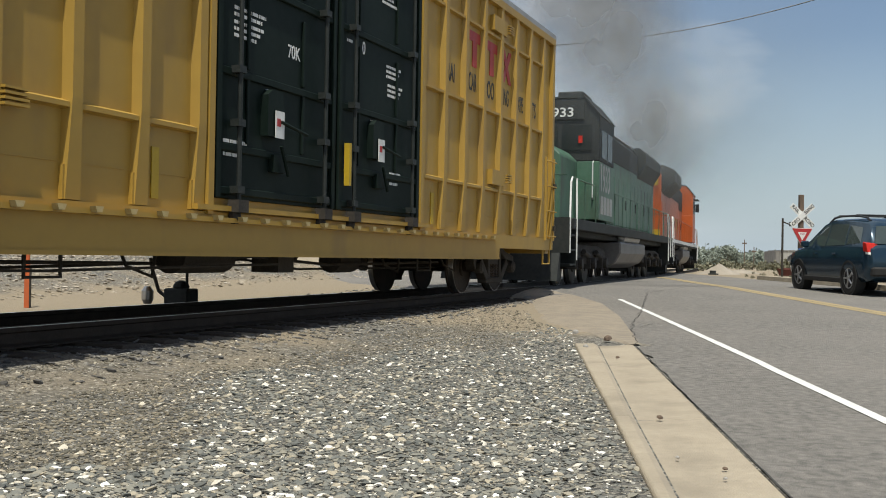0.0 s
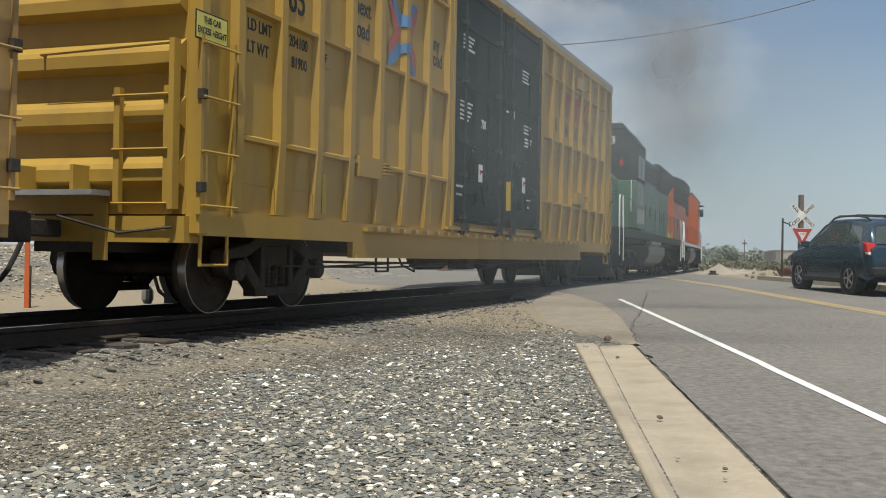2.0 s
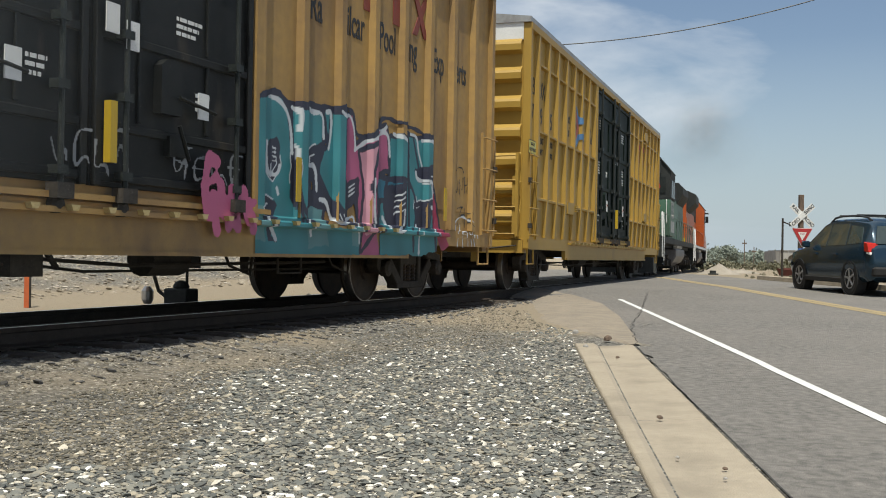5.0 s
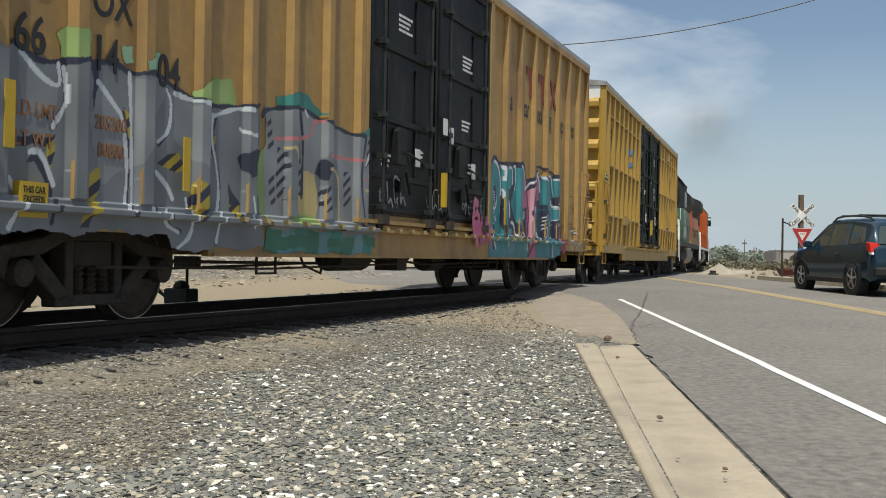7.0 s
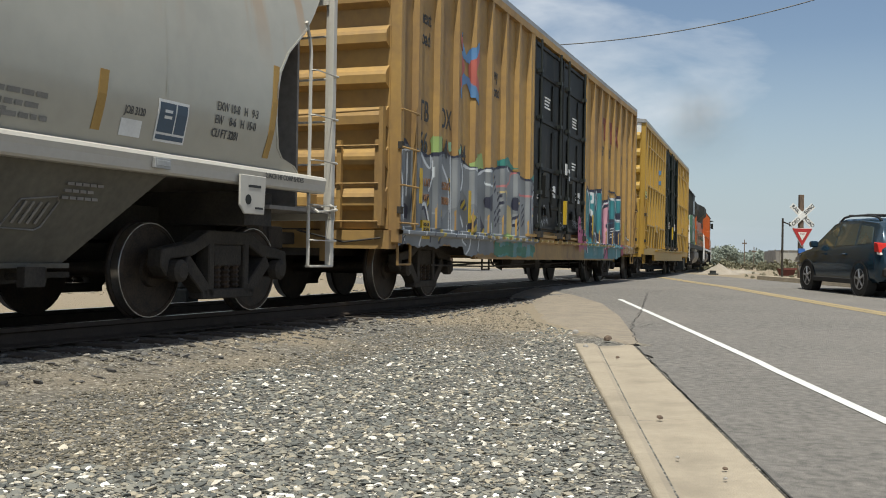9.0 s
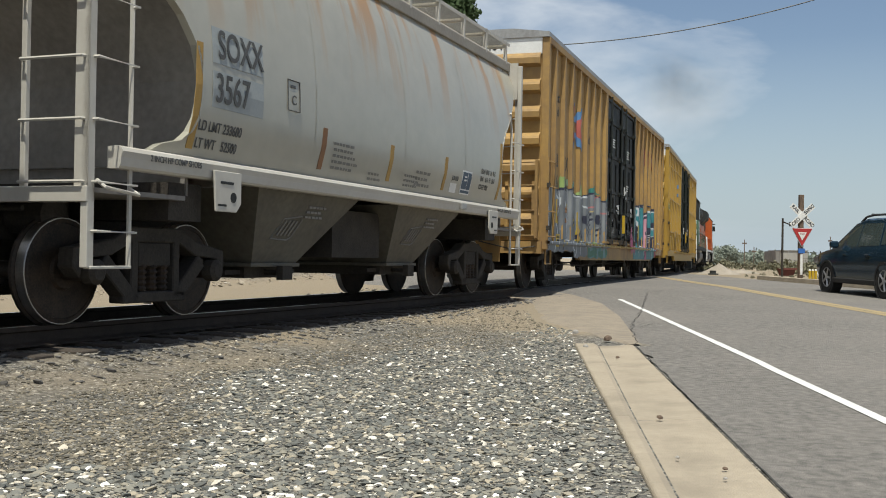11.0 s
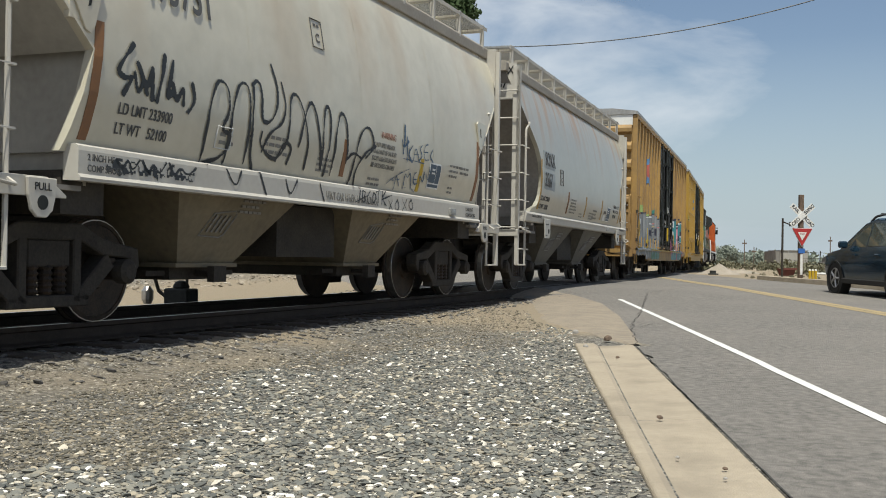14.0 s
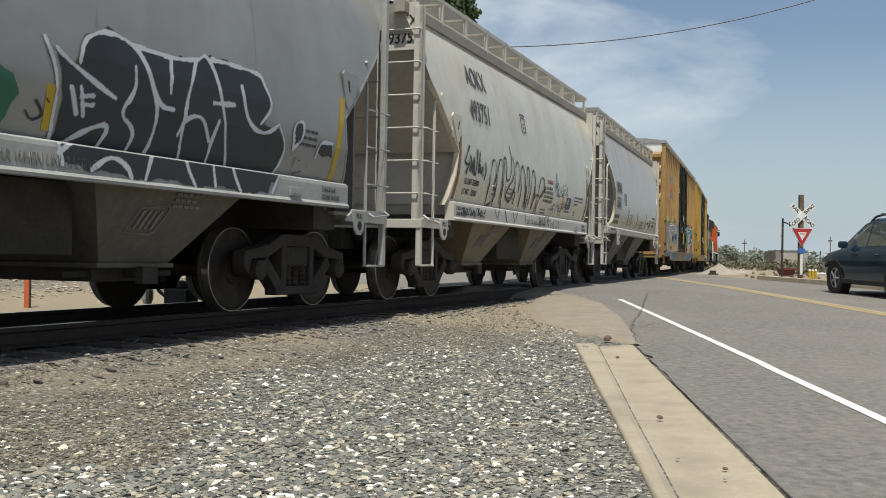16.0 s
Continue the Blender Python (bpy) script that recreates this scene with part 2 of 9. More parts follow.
# ---- mesh helpers ----
class Mesh:
    """Collects boxes, bars, prisms and lathed shapes into one mesh."""

    def __init__(self):
        self.v, self.f = [], []

    def add(self, vs, fs):
        k = len(self.v)
        self.v += [tuple(p) for p in vs]
        self.f += [tuple(i + k for i in f) for f in fs]
        return self

    def box(self, x0, x1, y0, y1, z0, z1):
        return self.add([(x, y, z) for x in (x0, x1) for y in (y0, y1) for z in (z0, z1)],
                        [(0, 1, 3, 2), (4, 6, 7, 5), (0, 4, 5, 1), (2, 3, 7, 6), (0, 2, 6, 4), (1, 5, 7, 3)])

    def prism(self, poly, axis, a, b):
        """A polygon in the two other axes (x,z for y; x,y for z; y,z for x), from a to b along the axis."""
        def put(p, w):
            return (w, p[0], p[1]) if axis == "x" else (p[0], w, p[1]) if axis == "y" else (p[0], p[1], w)
        n = len(poly)
        return self.add([put(p, a) for p in poly] + [put(p, b) for p in poly],
                        [tuple(range(n)), tuple(range(2 * n - 1, n - 1, -1))] + [(i, i + n, (i + 1) % n + n, (i + 1) % n) for i in range(n)])

    def bar(self, p0, p1, r, seg=6):
        """A round bar between two points."""
        p0, p1 = Vector(p0), Vector(p1)
        d = (p1 - p0).normalized()
        a = d.cross((0, 0, 1) if abs(d.z) < 0.9 else (1, 0, 0)).normalized()
        b = d.cross(a)
        vs = [p + (a * math.cos(t) + b * math.sin(t)) * r for p in (p0, p1) for t in (math.tau * i / seg for i in range(seg))]
        return self.add(vs, [tuple(range(seg)), tuple(range(2 * seg - 1, seg - 1, -1))] + [(i, i + seg, (i + 1) % seg + seg, (i + 1) % seg) for i in range(seg)])

    def pipe(self, pts, r, seg=6):
        """One bent round bar through the points, mitred at each bend."""
        p = [Vector(q) for q in pts]
        ways = [(b - a).normalized() for a, b in zip(p, p[1:])]
        shut = (p[0] - p[-1]).length < 1e-6
        first = (ways[0] + ways[-1]).normalized() if shut else ways[0]
        last = first if shut else ways[-1]
        tang = [first] + [(a + b).normalized() if (a + b).length > 1e-3 else b for a, b in zip(ways, ways[1:])] + [last]
        side_ = ways[0].cross((0, 0, 1) if abs(ways[0].z) < 0.9 else (1, 0, 0)).normalized()
        rings = []
        for i, q in enumerate(p):
            side_ = (side_ - tang[i] * side_.dot(tang[i])).normalized()
            up_ = tang[i].cross(side_)
            rings.append([q + (side_ * math.cos(k) + up_ * math.sin(k)) * r for k in (math.tau * j / seg for j in range(seg))])
        return self.loft(rings)

    def lathe(self, prof, centre, axis="y", seg=24):
        """Turns (radius, offset) pairs round an axis."""
        vs, c = [], Vector(centre)
        for r, o in prof:
            for i in range(seg):
                t = math.tau * i / seg
                q = (r * math.cos(t), o, r * math.sin(t)) if axis == "y" else (o, r * math.cos(t), r * math.sin(t)) if axis == "x" else (r * math.cos(t), r * math.sin(t), o)
                vs.append(c + Vector(q))
        fs = [(j * seg + i, j * seg + (i + 1) % seg, (j + 1) * seg + (i + 1) % seg, (j + 1) * seg + i) for j in range(len(prof) - 1) for i in range(seg)]
        fs += [tuple(range(seg)), tuple(reversed(range((len(prof) - 1) * seg, len(prof) * seg)))]
        return self.add(vs, fs)

    def loft(self, rings, closed=True):
        n = len(rings[0])
        vs = [p for r in rings for p in r]
        fs = [(j * n + i, j * n + (i + 1) % n, (j + 1) * n + (i + 1) % n, (j + 1) * n + i) for j in range(len(rings) - 1) for i in range(n if closed else n - 1)]
        if closed:
            fs += [tuple(range(n)), tuple(reversed(range((len(rings) - 1) * n, len(rings) * n)))]
        return self.add(vs, fs)


def part(name, mesh, material, parent=None, label="", at=None, smooth=False, bevel=0.0):
    """Links a mesh as one object under a thing or a part."""
    me = bpy.data.meshes.new(name)
    me.from_pydata(mesh.v, [], mesh.f)
    bm = bmesh.new()
    bm.from_mesh(me)
    bmesh.ops.recalc_face_normals(bm, faces=bm.faces)
    if bevel:
        bmesh.ops.bevel(bm, geom=[e for e in bm.edges if len(e.link_faces) == 2 and e.calc_face_angle(0) > 0.6], offset=bevel, segments=1, affect="EDGES", clamp_overlap=True)
    bm.to_mesh(me)
    bm.free()
    me.materials.append(material)
    if smooth:
        me.polygons.foreach_set("use_smooth", [True] * len(me.polygons))
        me.set_sharp_from_angle(angle=radians(35))
    ob = new(name, me)
    ob.parent = parent
    if at is not None:
        ob.matrix_basis = at
    return tagged(ob, label) if label else ob


def lettering(words, size, m, material, parent, name="lettering", squeeze=1.0, align="LEFT", label=""):
    """Built-in letters as a flat mesh, facing along m's z."""
    cu = bpy.data.curves.new(name, "FONT")
    cu.body, cu.size, cu.align_x, cu.align_y, cu.extrude = words, size, align, "CENTER", 0.0015
    cu.offset = size * 0.012
    tmp = bpy.data.objects.new("tmp", cu)
    me = bpy.data.meshes.new_from_object(tmp)
    bpy.data.objects.remove(tmp)
    bpy.data.curves.remove(cu)
    me.materials.clear()
    me.materials.append(material)
    me.transform(m @ Matrix.Diagonal((squeeze, 1, 1, 1)))
    ob = new(name, me)
    ob.parent = parent
    return tagged(ob, label) if label else ob


def side(u, z, w):
    """A pose on the near side of a car, facing out."""
    return pose(u, -w, z, 90, 0, 0)


def bars(parent, u, z, w, rows, width, h, material, name="stencil_bar"):
    """Small writing too small to read, as bars."""
    ms = Mesh()
    for i in range(rows):
        k = width * (1 - 0.25 * ((i * 7) % 3) / 2)
        x = u
        while x < u + k - 0.02:
            q = min(x + h * (1.4 + (i * 5 + int(x * 31)) % 3), u + k)
            ms.box(x, q - h * 0.5, -w - 0.004, -w, z - i * h * 1.9 - h, z - i * h * 1.9)
            x = q
    return tagged(part(name, ms, material, parent), kind="stuff")


# ---- the track's line ----
X0, TH, K0, K1, K2 = -4.5138, 0.39274, -0.003617, 6.908e-05, -2.916e-07
SS = np.linspace(-60, 240, 1201)
KS = K0 + K1 * SS + K2 * SS * SS
HS = np.concatenate([[0], np.cumsum((KS[1:] + KS[:-1]) / 2 * 0.25)])
HS = HS - np.interp(0, SS, HS) + TH
LX = np.concatenate([[0], np.cumsum((np.sin(HS)[1:] + np.sin(HS)[:-1]) / 2 * 0.25)])
LY = np.concatenate([[0], np.cumsum((np.cos(HS)[1:] + np.cos(HS)[:-1]) / 2 * 0.25)])
LX, LY = LX + X0 - np.interp(0, SS, LX), LY + 8 - np.interp(0, SS, LY)


def on_track(s):
    return float(np.interp(s, SS, LX)), float(np.interp(s, SS, LY)), float(np.interp(s, SS, HS))


def beside(x, y):
    """Distance to the right of the track's middle, and the place along it, for arrays."""
    x, y = np.atleast_1d(np.asarray(x, float)), np.atleast_1d(np.asarray(y, float))
    d, s = np.empty(x.shape), np.empty(x.shape)
    step = slice(None, None, 2)
    lx, ly, ls, lh = LX[step], LY[step], SS[step], HS[step]
    for a in range(0, len(x), 4000):
        xx, yy = x[a:a + 4000, None], y[a:a + 4000, None]
        i = np.argmin((lx - xx) ** 2 + (ly - yy) ** 2, axis=1)
        d[a:a + 4000] = (xx[:, 0] - lx[i]) * np.cos(lh[i]) - (yy[:, 0] - ly[i]) * np.sin(lh[i])
        s[a:a + 4000] = ls[i]
    return d, s


def ease(a, b, x):
    t = np.clip((x - a) / (b - a), 0, 1)
    return t * t * (3 - 2 * t)


def plain(y):
    return -0.45 + 0.0165 * np.clip(y, -8, 26)


def ground_z(x, y):
    """Height of the ground: a gentle plane that rises to the crossing, a ballast bank by the rails, a gravel bank beyond."""
    x, y = np.atleast_1d(np.asarray(x, float)), np.atleast_1d(np.asarray(y, float))
    d, s = beside(x, y)
    z = plain(y)
    crossing = ease(13.5, 16.5, s) * (1 - ease(52, 58, s))
    bank = np.where(d > 0, 1 - ease(1.2, 2.2, d), 1 - ease(1.5, 3.2, -d))
    bed = -0.20 * (1 - crossing) - 0.028 * crossing
    z = z * (1 - bank) + bed * bank
    heap = ease(4.5, 9.0, -d) * (1 - ease(20, 30, s)) * 0.55 + ease(9, 14, -d) * 0.25 * (1 - ease(20, 30, s))
    return z + heap


def travel(t):
    """How far the train has rolled at t seconds."""
    return 2.93615 * t + 0.120365 * t * t - 0.0087962 * t ** 3 + 0.00025099 * t ** 4


S_A = 5.139
S_B = S_A - 20.73
S_C = S_B - 16.66
S_D = S_C - 12.713
S_E = S_D - 12.67
S_L = S_A + 20.9
S_M = S_L + 21.0


def train_pose(s0, t, half, turned=False):
    s = s0 + travel(t)
    (xa, ya, _), (xb, yb, _) = on_track(s - half), on_track(s + half)
    return pose((xa + xb) / 2, (ya + yb) / 2, 0, 0, 0, math.degrees(math.atan2(yb - ya, xb - xa)) + (180 if turned else 0))


# ---- ground, road, track ----
def sheet(name, xs, ys, zf, material):
    gx, gy = np.meshgrid(xs, ys)
    z = zf(gx.ravel(), gy.ravel())
    me = bpy.data.meshes.new(name)
    w = len(xs)
    fs = [(j * w + i, j * w + i + 1, (j + 1) * w + i + 1, (j + 1) * w + i) for j in range(len(ys) - 1) for i in range(w - 1)]
    me.from_pydata(np.stack([gx.ravel(), gy.ravel(), z], 1).tolist(), [], fs)
    me.materials.append(material)
    me.polygons.foreach_set("use_smooth", [True] * len(me.polygons))
    return new(name, me), gx.ravel(), gy.ravel()


def ground_material():
    m = bpy.data.materials.new("gravel_and_dirt")
    m.use_nodes = True
    n, l = m.node_tree.nodes, m.node_tree.links
    b = n["Principled BSDF"]
    b.inputs["Roughness"].default_value = 0.95
    b.inputs["Specular IOR Level"].default_value = 0.2
    co = n.new("ShaderNodeTexCoord")
    vor = n.new("ShaderNodeTexVoronoi")
    vor.inputs["Scale"].default_value = 42
    vor2 = n.new("ShaderNodeTexVoronoi")
    vor2.inputs["Scale"].default_value = 70
    no = n.new("ShaderNodeTexNoise")
    no.inputs["Scale"].default_value, no.inputs["Detail"].default_value = 0.9, 8
    fine = n.new("ShaderNodeTexNoise")
    fine.inputs["Scale"].default_value, fine.inputs["Detail"].default_value = 30, 4
    for t in (vor, vor2, no, fine):
        l.new(co.outputs["Object"], t.inputs["Vector"])
    ramp = n.new("ShaderNodeValToRGB")
    sep = n.new("ShaderNodeSeparateColor")
    l.new(vor.outputs["Color"], sep.inputs[0])
    l.new(sep.outputs[0], ramp.inputs[0])
    e = ramp.color_ramp.elements
    e[0].position, e[0].color = 0.0, (0.06, 0.058, 0.055, 1)
    e[1].position, e[1].color = 1.0, (0.46, 0.44, 0.40, 1)
    for p, c in ((0.35, (0.12, 0.115, 0.107, 1)), (0.7, (0.19, 0.178, 0.155, 1)), (0.9, (0.30, 0.275, 0.23, 1))):
        q = e.new(p)
        q.color = c
    sand = n.new("ShaderNodeMix")
    sand.data_type = "RGBA"
    sand.inputs["A"].default_value, sand.inputs["B"].default_value = (0.36, 0.30, 0.22, 1), (0.23, 0.188, 0.135, 1)
    l.new(fine.outputs["Fac"], sand.inputs["Factor"])
    zone = n.new("ShaderNodeVertexColor")
    zone.layer_name = "zone"
    zs = n.new("ShaderNodeSeparateColor")
    l.new(zone.outputs["Color"], zs.inputs[0])
    jit = n.new("ShaderNodeMath")
    jit.operation = "MULTIPLY_ADD"
    jit.inputs[1].default_value = 1.1
    l.new(no.outputs["Fac"], jit.inputs[0])
    l.new(zs.outputs[0], jit.inputs[2])
    fac = n.new("ShaderNodeMapRange")
    fac.inputs[1].default_value, fac.inputs[2].default_value = 0.72, 1.15
    l.new(jit.outputs[0], fac.inputs[0])
    mix = n.new("ShaderNodeMix")
    mix.data_type = "RGBA"
    l.new(fac.outputs[0], mix.inputs["Factor"])
    l.new(ramp.outputs[0], mix.inputs["A"])
    l.new(sand.outputs["Result"], mix.inputs["B"])
    l.new(mix.outputs["Result"], b.inputs["Base Color"])
    bp = n.new("ShaderNodeBump")
    bp.inputs["Strength"].default_value, bp.inputs["Distance"].default_value = 0.9, 0.02
    l.new(vor2.outputs["Distance"], bp.inputs["Height"])
    l.new(bp.outputs[0], b.inputs["Normal"])
    return m


def spread(near, far, step, grow=1.25):
    out, s = [near], step
    while out[-1] < far:
        out.append(out[-1] + s)
        s *= grow
    return out


XS = [-x for x in reversed(spread(16, 3000, 0.6))] + list(np.arange(-15.6, 14, 0.4)) + spread(14, 3000, 0.6)
YS = [-y for y in reversed(spread(6, 600, 0.8))] + list(np.arange(-5.6, 48, 0.4)) + spread(48, 4500, 0.7)
ground, gx, gy = sheet("ground", XS, YS, ground_z, ground_material())
gd, gs_ = beside(gx, gy)
sandy = np.where(gd < 0, ease(1.8, 3.0, -gd) * (1 - 0.75 * ease(4.5, 6.5, -gd) * (1 - ease(16, 26, gs_))), 0.0)
sandy = np.maximum(sandy, ease(7.0, 11.5, gy) * (gd > 0) * (1 - ease(3.6, 5.0, np.abs(gd - 2.4))) * 0.75 * ease(4, 8, gs_))
sandy = np.maximum(sandy, np.exp(-((gx + 2.0) ** 2 / 1.5 + (gy - 11.0) ** 2 / 1.2)) * 0.7)
sandy = np.maximum(sandy, (gd > 0) * (1 - ease(1.6, 4.2, gd)) * 0.30)
sandy = np.maximum(sandy, ease(34, 40, gy) * (gd > 0))
sandy = np.maximum(sandy, (gx > 9) * 0.8)
col = ground.data.color_attributes.new("zone", "FLOAT_COLOR", "POINT")
col.data.foreach_set("color", np.stack([sandy, sandy, sandy, np.ones_like(sandy)], 1).ravel())
tagged(ground, "grey gravel and tan dirt ground with pale stones", "ground", kind="structure")


def road_left(y):
    y = np.asarray(y, float)
    return np.interp(y, [-30, 4.5, 10.9, 12.4, 14, 17, 20.3, 24.7, 60], [-1.4, 1.5, 2.04, 1.72, 1.35, 1.45, 1.7, -2.5, -12])


def road_right(y):
    return 9.55 + 0.042 * np.asarray(y, float)


def strip(name, left, right, ys, lift, material, n=2, jag=0.0):
    """A ribbon on the ground between two lines x(y)."""
    vs = []
    for k, y in enumerate(ys):
        a, b = float(left(y)), float(right(y))
        a += jag * (noise.noise((k * 0.9, 3.1, 0)))
        xs = np.linspace(a, b, n)
        zz = np.maximum(plain(np.full(n, y)), -9) if lift is None else ground_z(xs, np.full(n, y)) + lift
        if n > 5 and y > 10.9:
            zz[0] -= 0.035
        vs += [(x, y, z) for x, z in zip(xs, zz)]
    fs = [(j * n + i, j * n + i + 1, (j + 1) * n + i + 1, (j + 1) * n + i) for j in range(len(ys) - 1) for i in range(n - 1)]
    return part(name, Mesh().add(vs, fs), material, smooth=True)


road_ys = list(np.arange(-30, 8, 2.0)) + list(np.arange(8, 50, 0.3)) + [50, 52, 55, 58]
road = tagged(strip("road", road_left, road_right, road_ys, 0.014, M_ASPH, 26, 0.12), "worn grey asphalt road over a level crossing", "road", kind="structure")
tagged(strip("edge_line", lambda y: 2.17 + 0.0507 * y - 0.0003 * y * y + 0.27 - 0.05 - 0.015 * (y < 9.5), lambda y: 2.17 + 0.0507 * y - 0.0003 * y * y + 0.27 + 0.04 - 0.015 * (y < 9.5), list(np.arange(-20, 20, 0.5)), 0.019, M_LINE), "worn white painted edge line", "road marking", kind="structure")
for off in (-0.1, 0.1):
    tagged(strip("centre_line", lambda y: 7.0 + 0.5 * ease(24, 42, y) * 2.2 + off - 0.09, lambda y: 7.0 + 0.5 * ease(24, 42, y) * 2.2 + off + 0.09, list(np.arange(-20, 40, 0.5)), 0.019, M_LINEY), "faded yellow double centre line", "road marking", kind="structure")


def kerb_x(y):
    return 0.50 + 0.0814 * y


def kerb_and_gutter():
    ends = [-8, -5.2, -2.4, 0.6, 3.45, 6.4, 9.2, 10.9]
    kerb = tagged(new("kerb"), "pale concrete kerb with joints beside the road", "kerb", kind="structure")
    for a, b in zip(ends, ends[1:]):
        for nm in ("kerb_stone", "gutter_slab"):
            rings = []
            for y in (a + 0.007, b - 0.007):
                f = min(1.0, max(0.0, (y - 4.5) / 6.4))
                back, joint = 0.055 * (1 - f), 0.145 + 0.10 * f
                if nm == "kerb_stone":
                    prof = ((back, -0.15), (back, 0.012), (back + 0.012, 0.026), (joint - 0.045, 0.028), (joint, 0.002), (joint, -0.15))
                else:
                    prof = ((joint + 0.004, -0.15), (joint + 0.004, 0.001), (0.40, 0.006), (0.61, 0.020), (0.61, -0.15))
                rings.append([(kerb_x(y) + o, y, float(plain(y)) + h) for o, h in prof])
            ms = Mesh().loft(rings)
            part(nm, ms, M_CONC, kerb, bevel=0.005)


kerb_and_gutter()


def far_kerb():
    kerb = tagged(new("kerb"), "low dusty concrete kerb across the road", "kerb", kind="structure")
    y = 4.0
    while y < 37:
        b = min(y + 3.0, 37.5)
        ms = Mesh()
        ms.loft([[(road_right(q) + o, q, float(ground_z(road_right(q), q)[0]) + h) for o, h in ((0.0, -0.1), (0.03, 0.15), (0.18, 0.16), (0.18, -0.1))] for q in (y, b - 0.01)])
        part("kerb_stone", ms, M_CONC, kerb)
        y = b


far_kerb()


def rails():
    track = tagged(new("railway_track"), "rusty steel rails on dark wooden ties", "railway track", kind="structure")
    prof = [(-0.036, 0.0), (0.036, 0.0), (0.036, -0.035), (0.010, -0.05), (0.010, -0.13), (0.07, -0.15), (0.07, -0.165), (-0.07, -0.165), (-0.07, -0.15), (-0.010, -0.13), (-0.010, -0.05), (-0.036, -0.035)]
    for off in (-0.7535, 0.7535):
        rings, top = [], []
        for s in np.arange(-45, 170, 1.0):
            x, y, h = on_track(s)
            rings.append([(x + (off + a) * math.cos(h), y - (off + a) * math.sin(h), z) for a, z in prof])
            top.append([(x + (off + a) * math.cos(h), y - (off + a) * math.sin(h), 0.002) for a in (-0.026, 0.026)])
        part("rail", Mesh().loft(rings), M_RAIL, track, "rusty rail with a worn head")
        part("rail_head", Mesh().loft(top, closed=False), M_BRIGHT, track, "bright worn running surface")
    tie = None
    rng = random.Random(5)
    for k in range(86):
        s = -28 + k * 0.53
        x, y, h = on_track(s)
        if tie is None:
            tie = part("tie", Mesh().box(-1.3, 1.3, -0.115, 0.115, -0.35, -0.17), M_TIE, track, bevel=0.01)
            ob = tie
        else:
            ob = new("tie", tie.data)
            ob.parent = track
        ob.matrix_basis = pose(x, y, rng.uniform(-0.01, 0.005), 0, 0, -math.degrees(h) + rng.uniform(-1, 1))
    spikes = Mesh()
    for k in range(86):
        x, y, h = on_track(-28 + k * 0.53)
        for off in (-0.7535, 0.7535):
            cx, cy = x + off * math.cos(h), y - off * math.sin(h)
            spikes.box(cx - 0.13, cx + 0.13, cy - 0.08, cy + 0.08, -0.172, -0.158)
    part("tie_plate", spikes, M_RAIL, track)
    tagged(track.children[-1], kind="stuff")


rails()


# ---- rolling stock ----
def wheelset_mesh():
    ms = Mesh()
    for sgn in (-1, 1):
        prof = [(0.10, 0.66), (0.30, 0.665), (0.40, 0.655), (0.482, 0.66), (0.484, 0.69), (0.462, 0.705), (0.457, 0.80), (0.41, 0.81), (0.395, 0.765), (0.20, 0.745), (0.15, 0.83), (0.06, 0.83)]
        ms.lathe([(r, sgn * o) for r, o in prof], (0, 0, 0), "y", 32)
    ms.bar((0, -1.1, 0), (0, 1.1, 0), 0.08, 12)
    for sgn in (-1, 1):
        for k in range(3):
            t = math.tau * k / 3 + 0.4
            ms.box(0.28 * math.cos(t) - 0.02, 0.28 * math.cos(t) + 0.02, *sorted((sgn * 0.74, sgn * 0.775)), 0.28 * math.sin(t) - 0.02, 0.28 * math.sin(t) + 0.02)
    ms.dark = len(ms.f)
    for sgn in (-1, 1):
        ms.lathe([(0.446, sgn * 0.8015), (0.456, sgn * 0.8015), (0.4595, sgn * 0.797), (0.4605, sgn * 0.74), (0.462, sgn * 0.71)], (0, 0, 0), "y", 32)
    return ms


def wheelset(parent, du, r):
    """One axle with its two wheels; the worn treads are bright."""
    if not SHARED:
        ms = wheelset_mesh()
        w = part("wheelset", ms, M_WHEEL, parent, smooth=True)
        w.data.materials.append(M_BRIGHT)
        for p in w.data.polygons:
            p.material_index = 1 if p.index >= ms.dark and len(p.vertices) == 4 else 0
        SHARED.append(w.data)
    else:
        w = new("wheelset", SHARED[0])
        w.parent = parent
    w.matrix_basis = pose(du, 0, r)
    return w


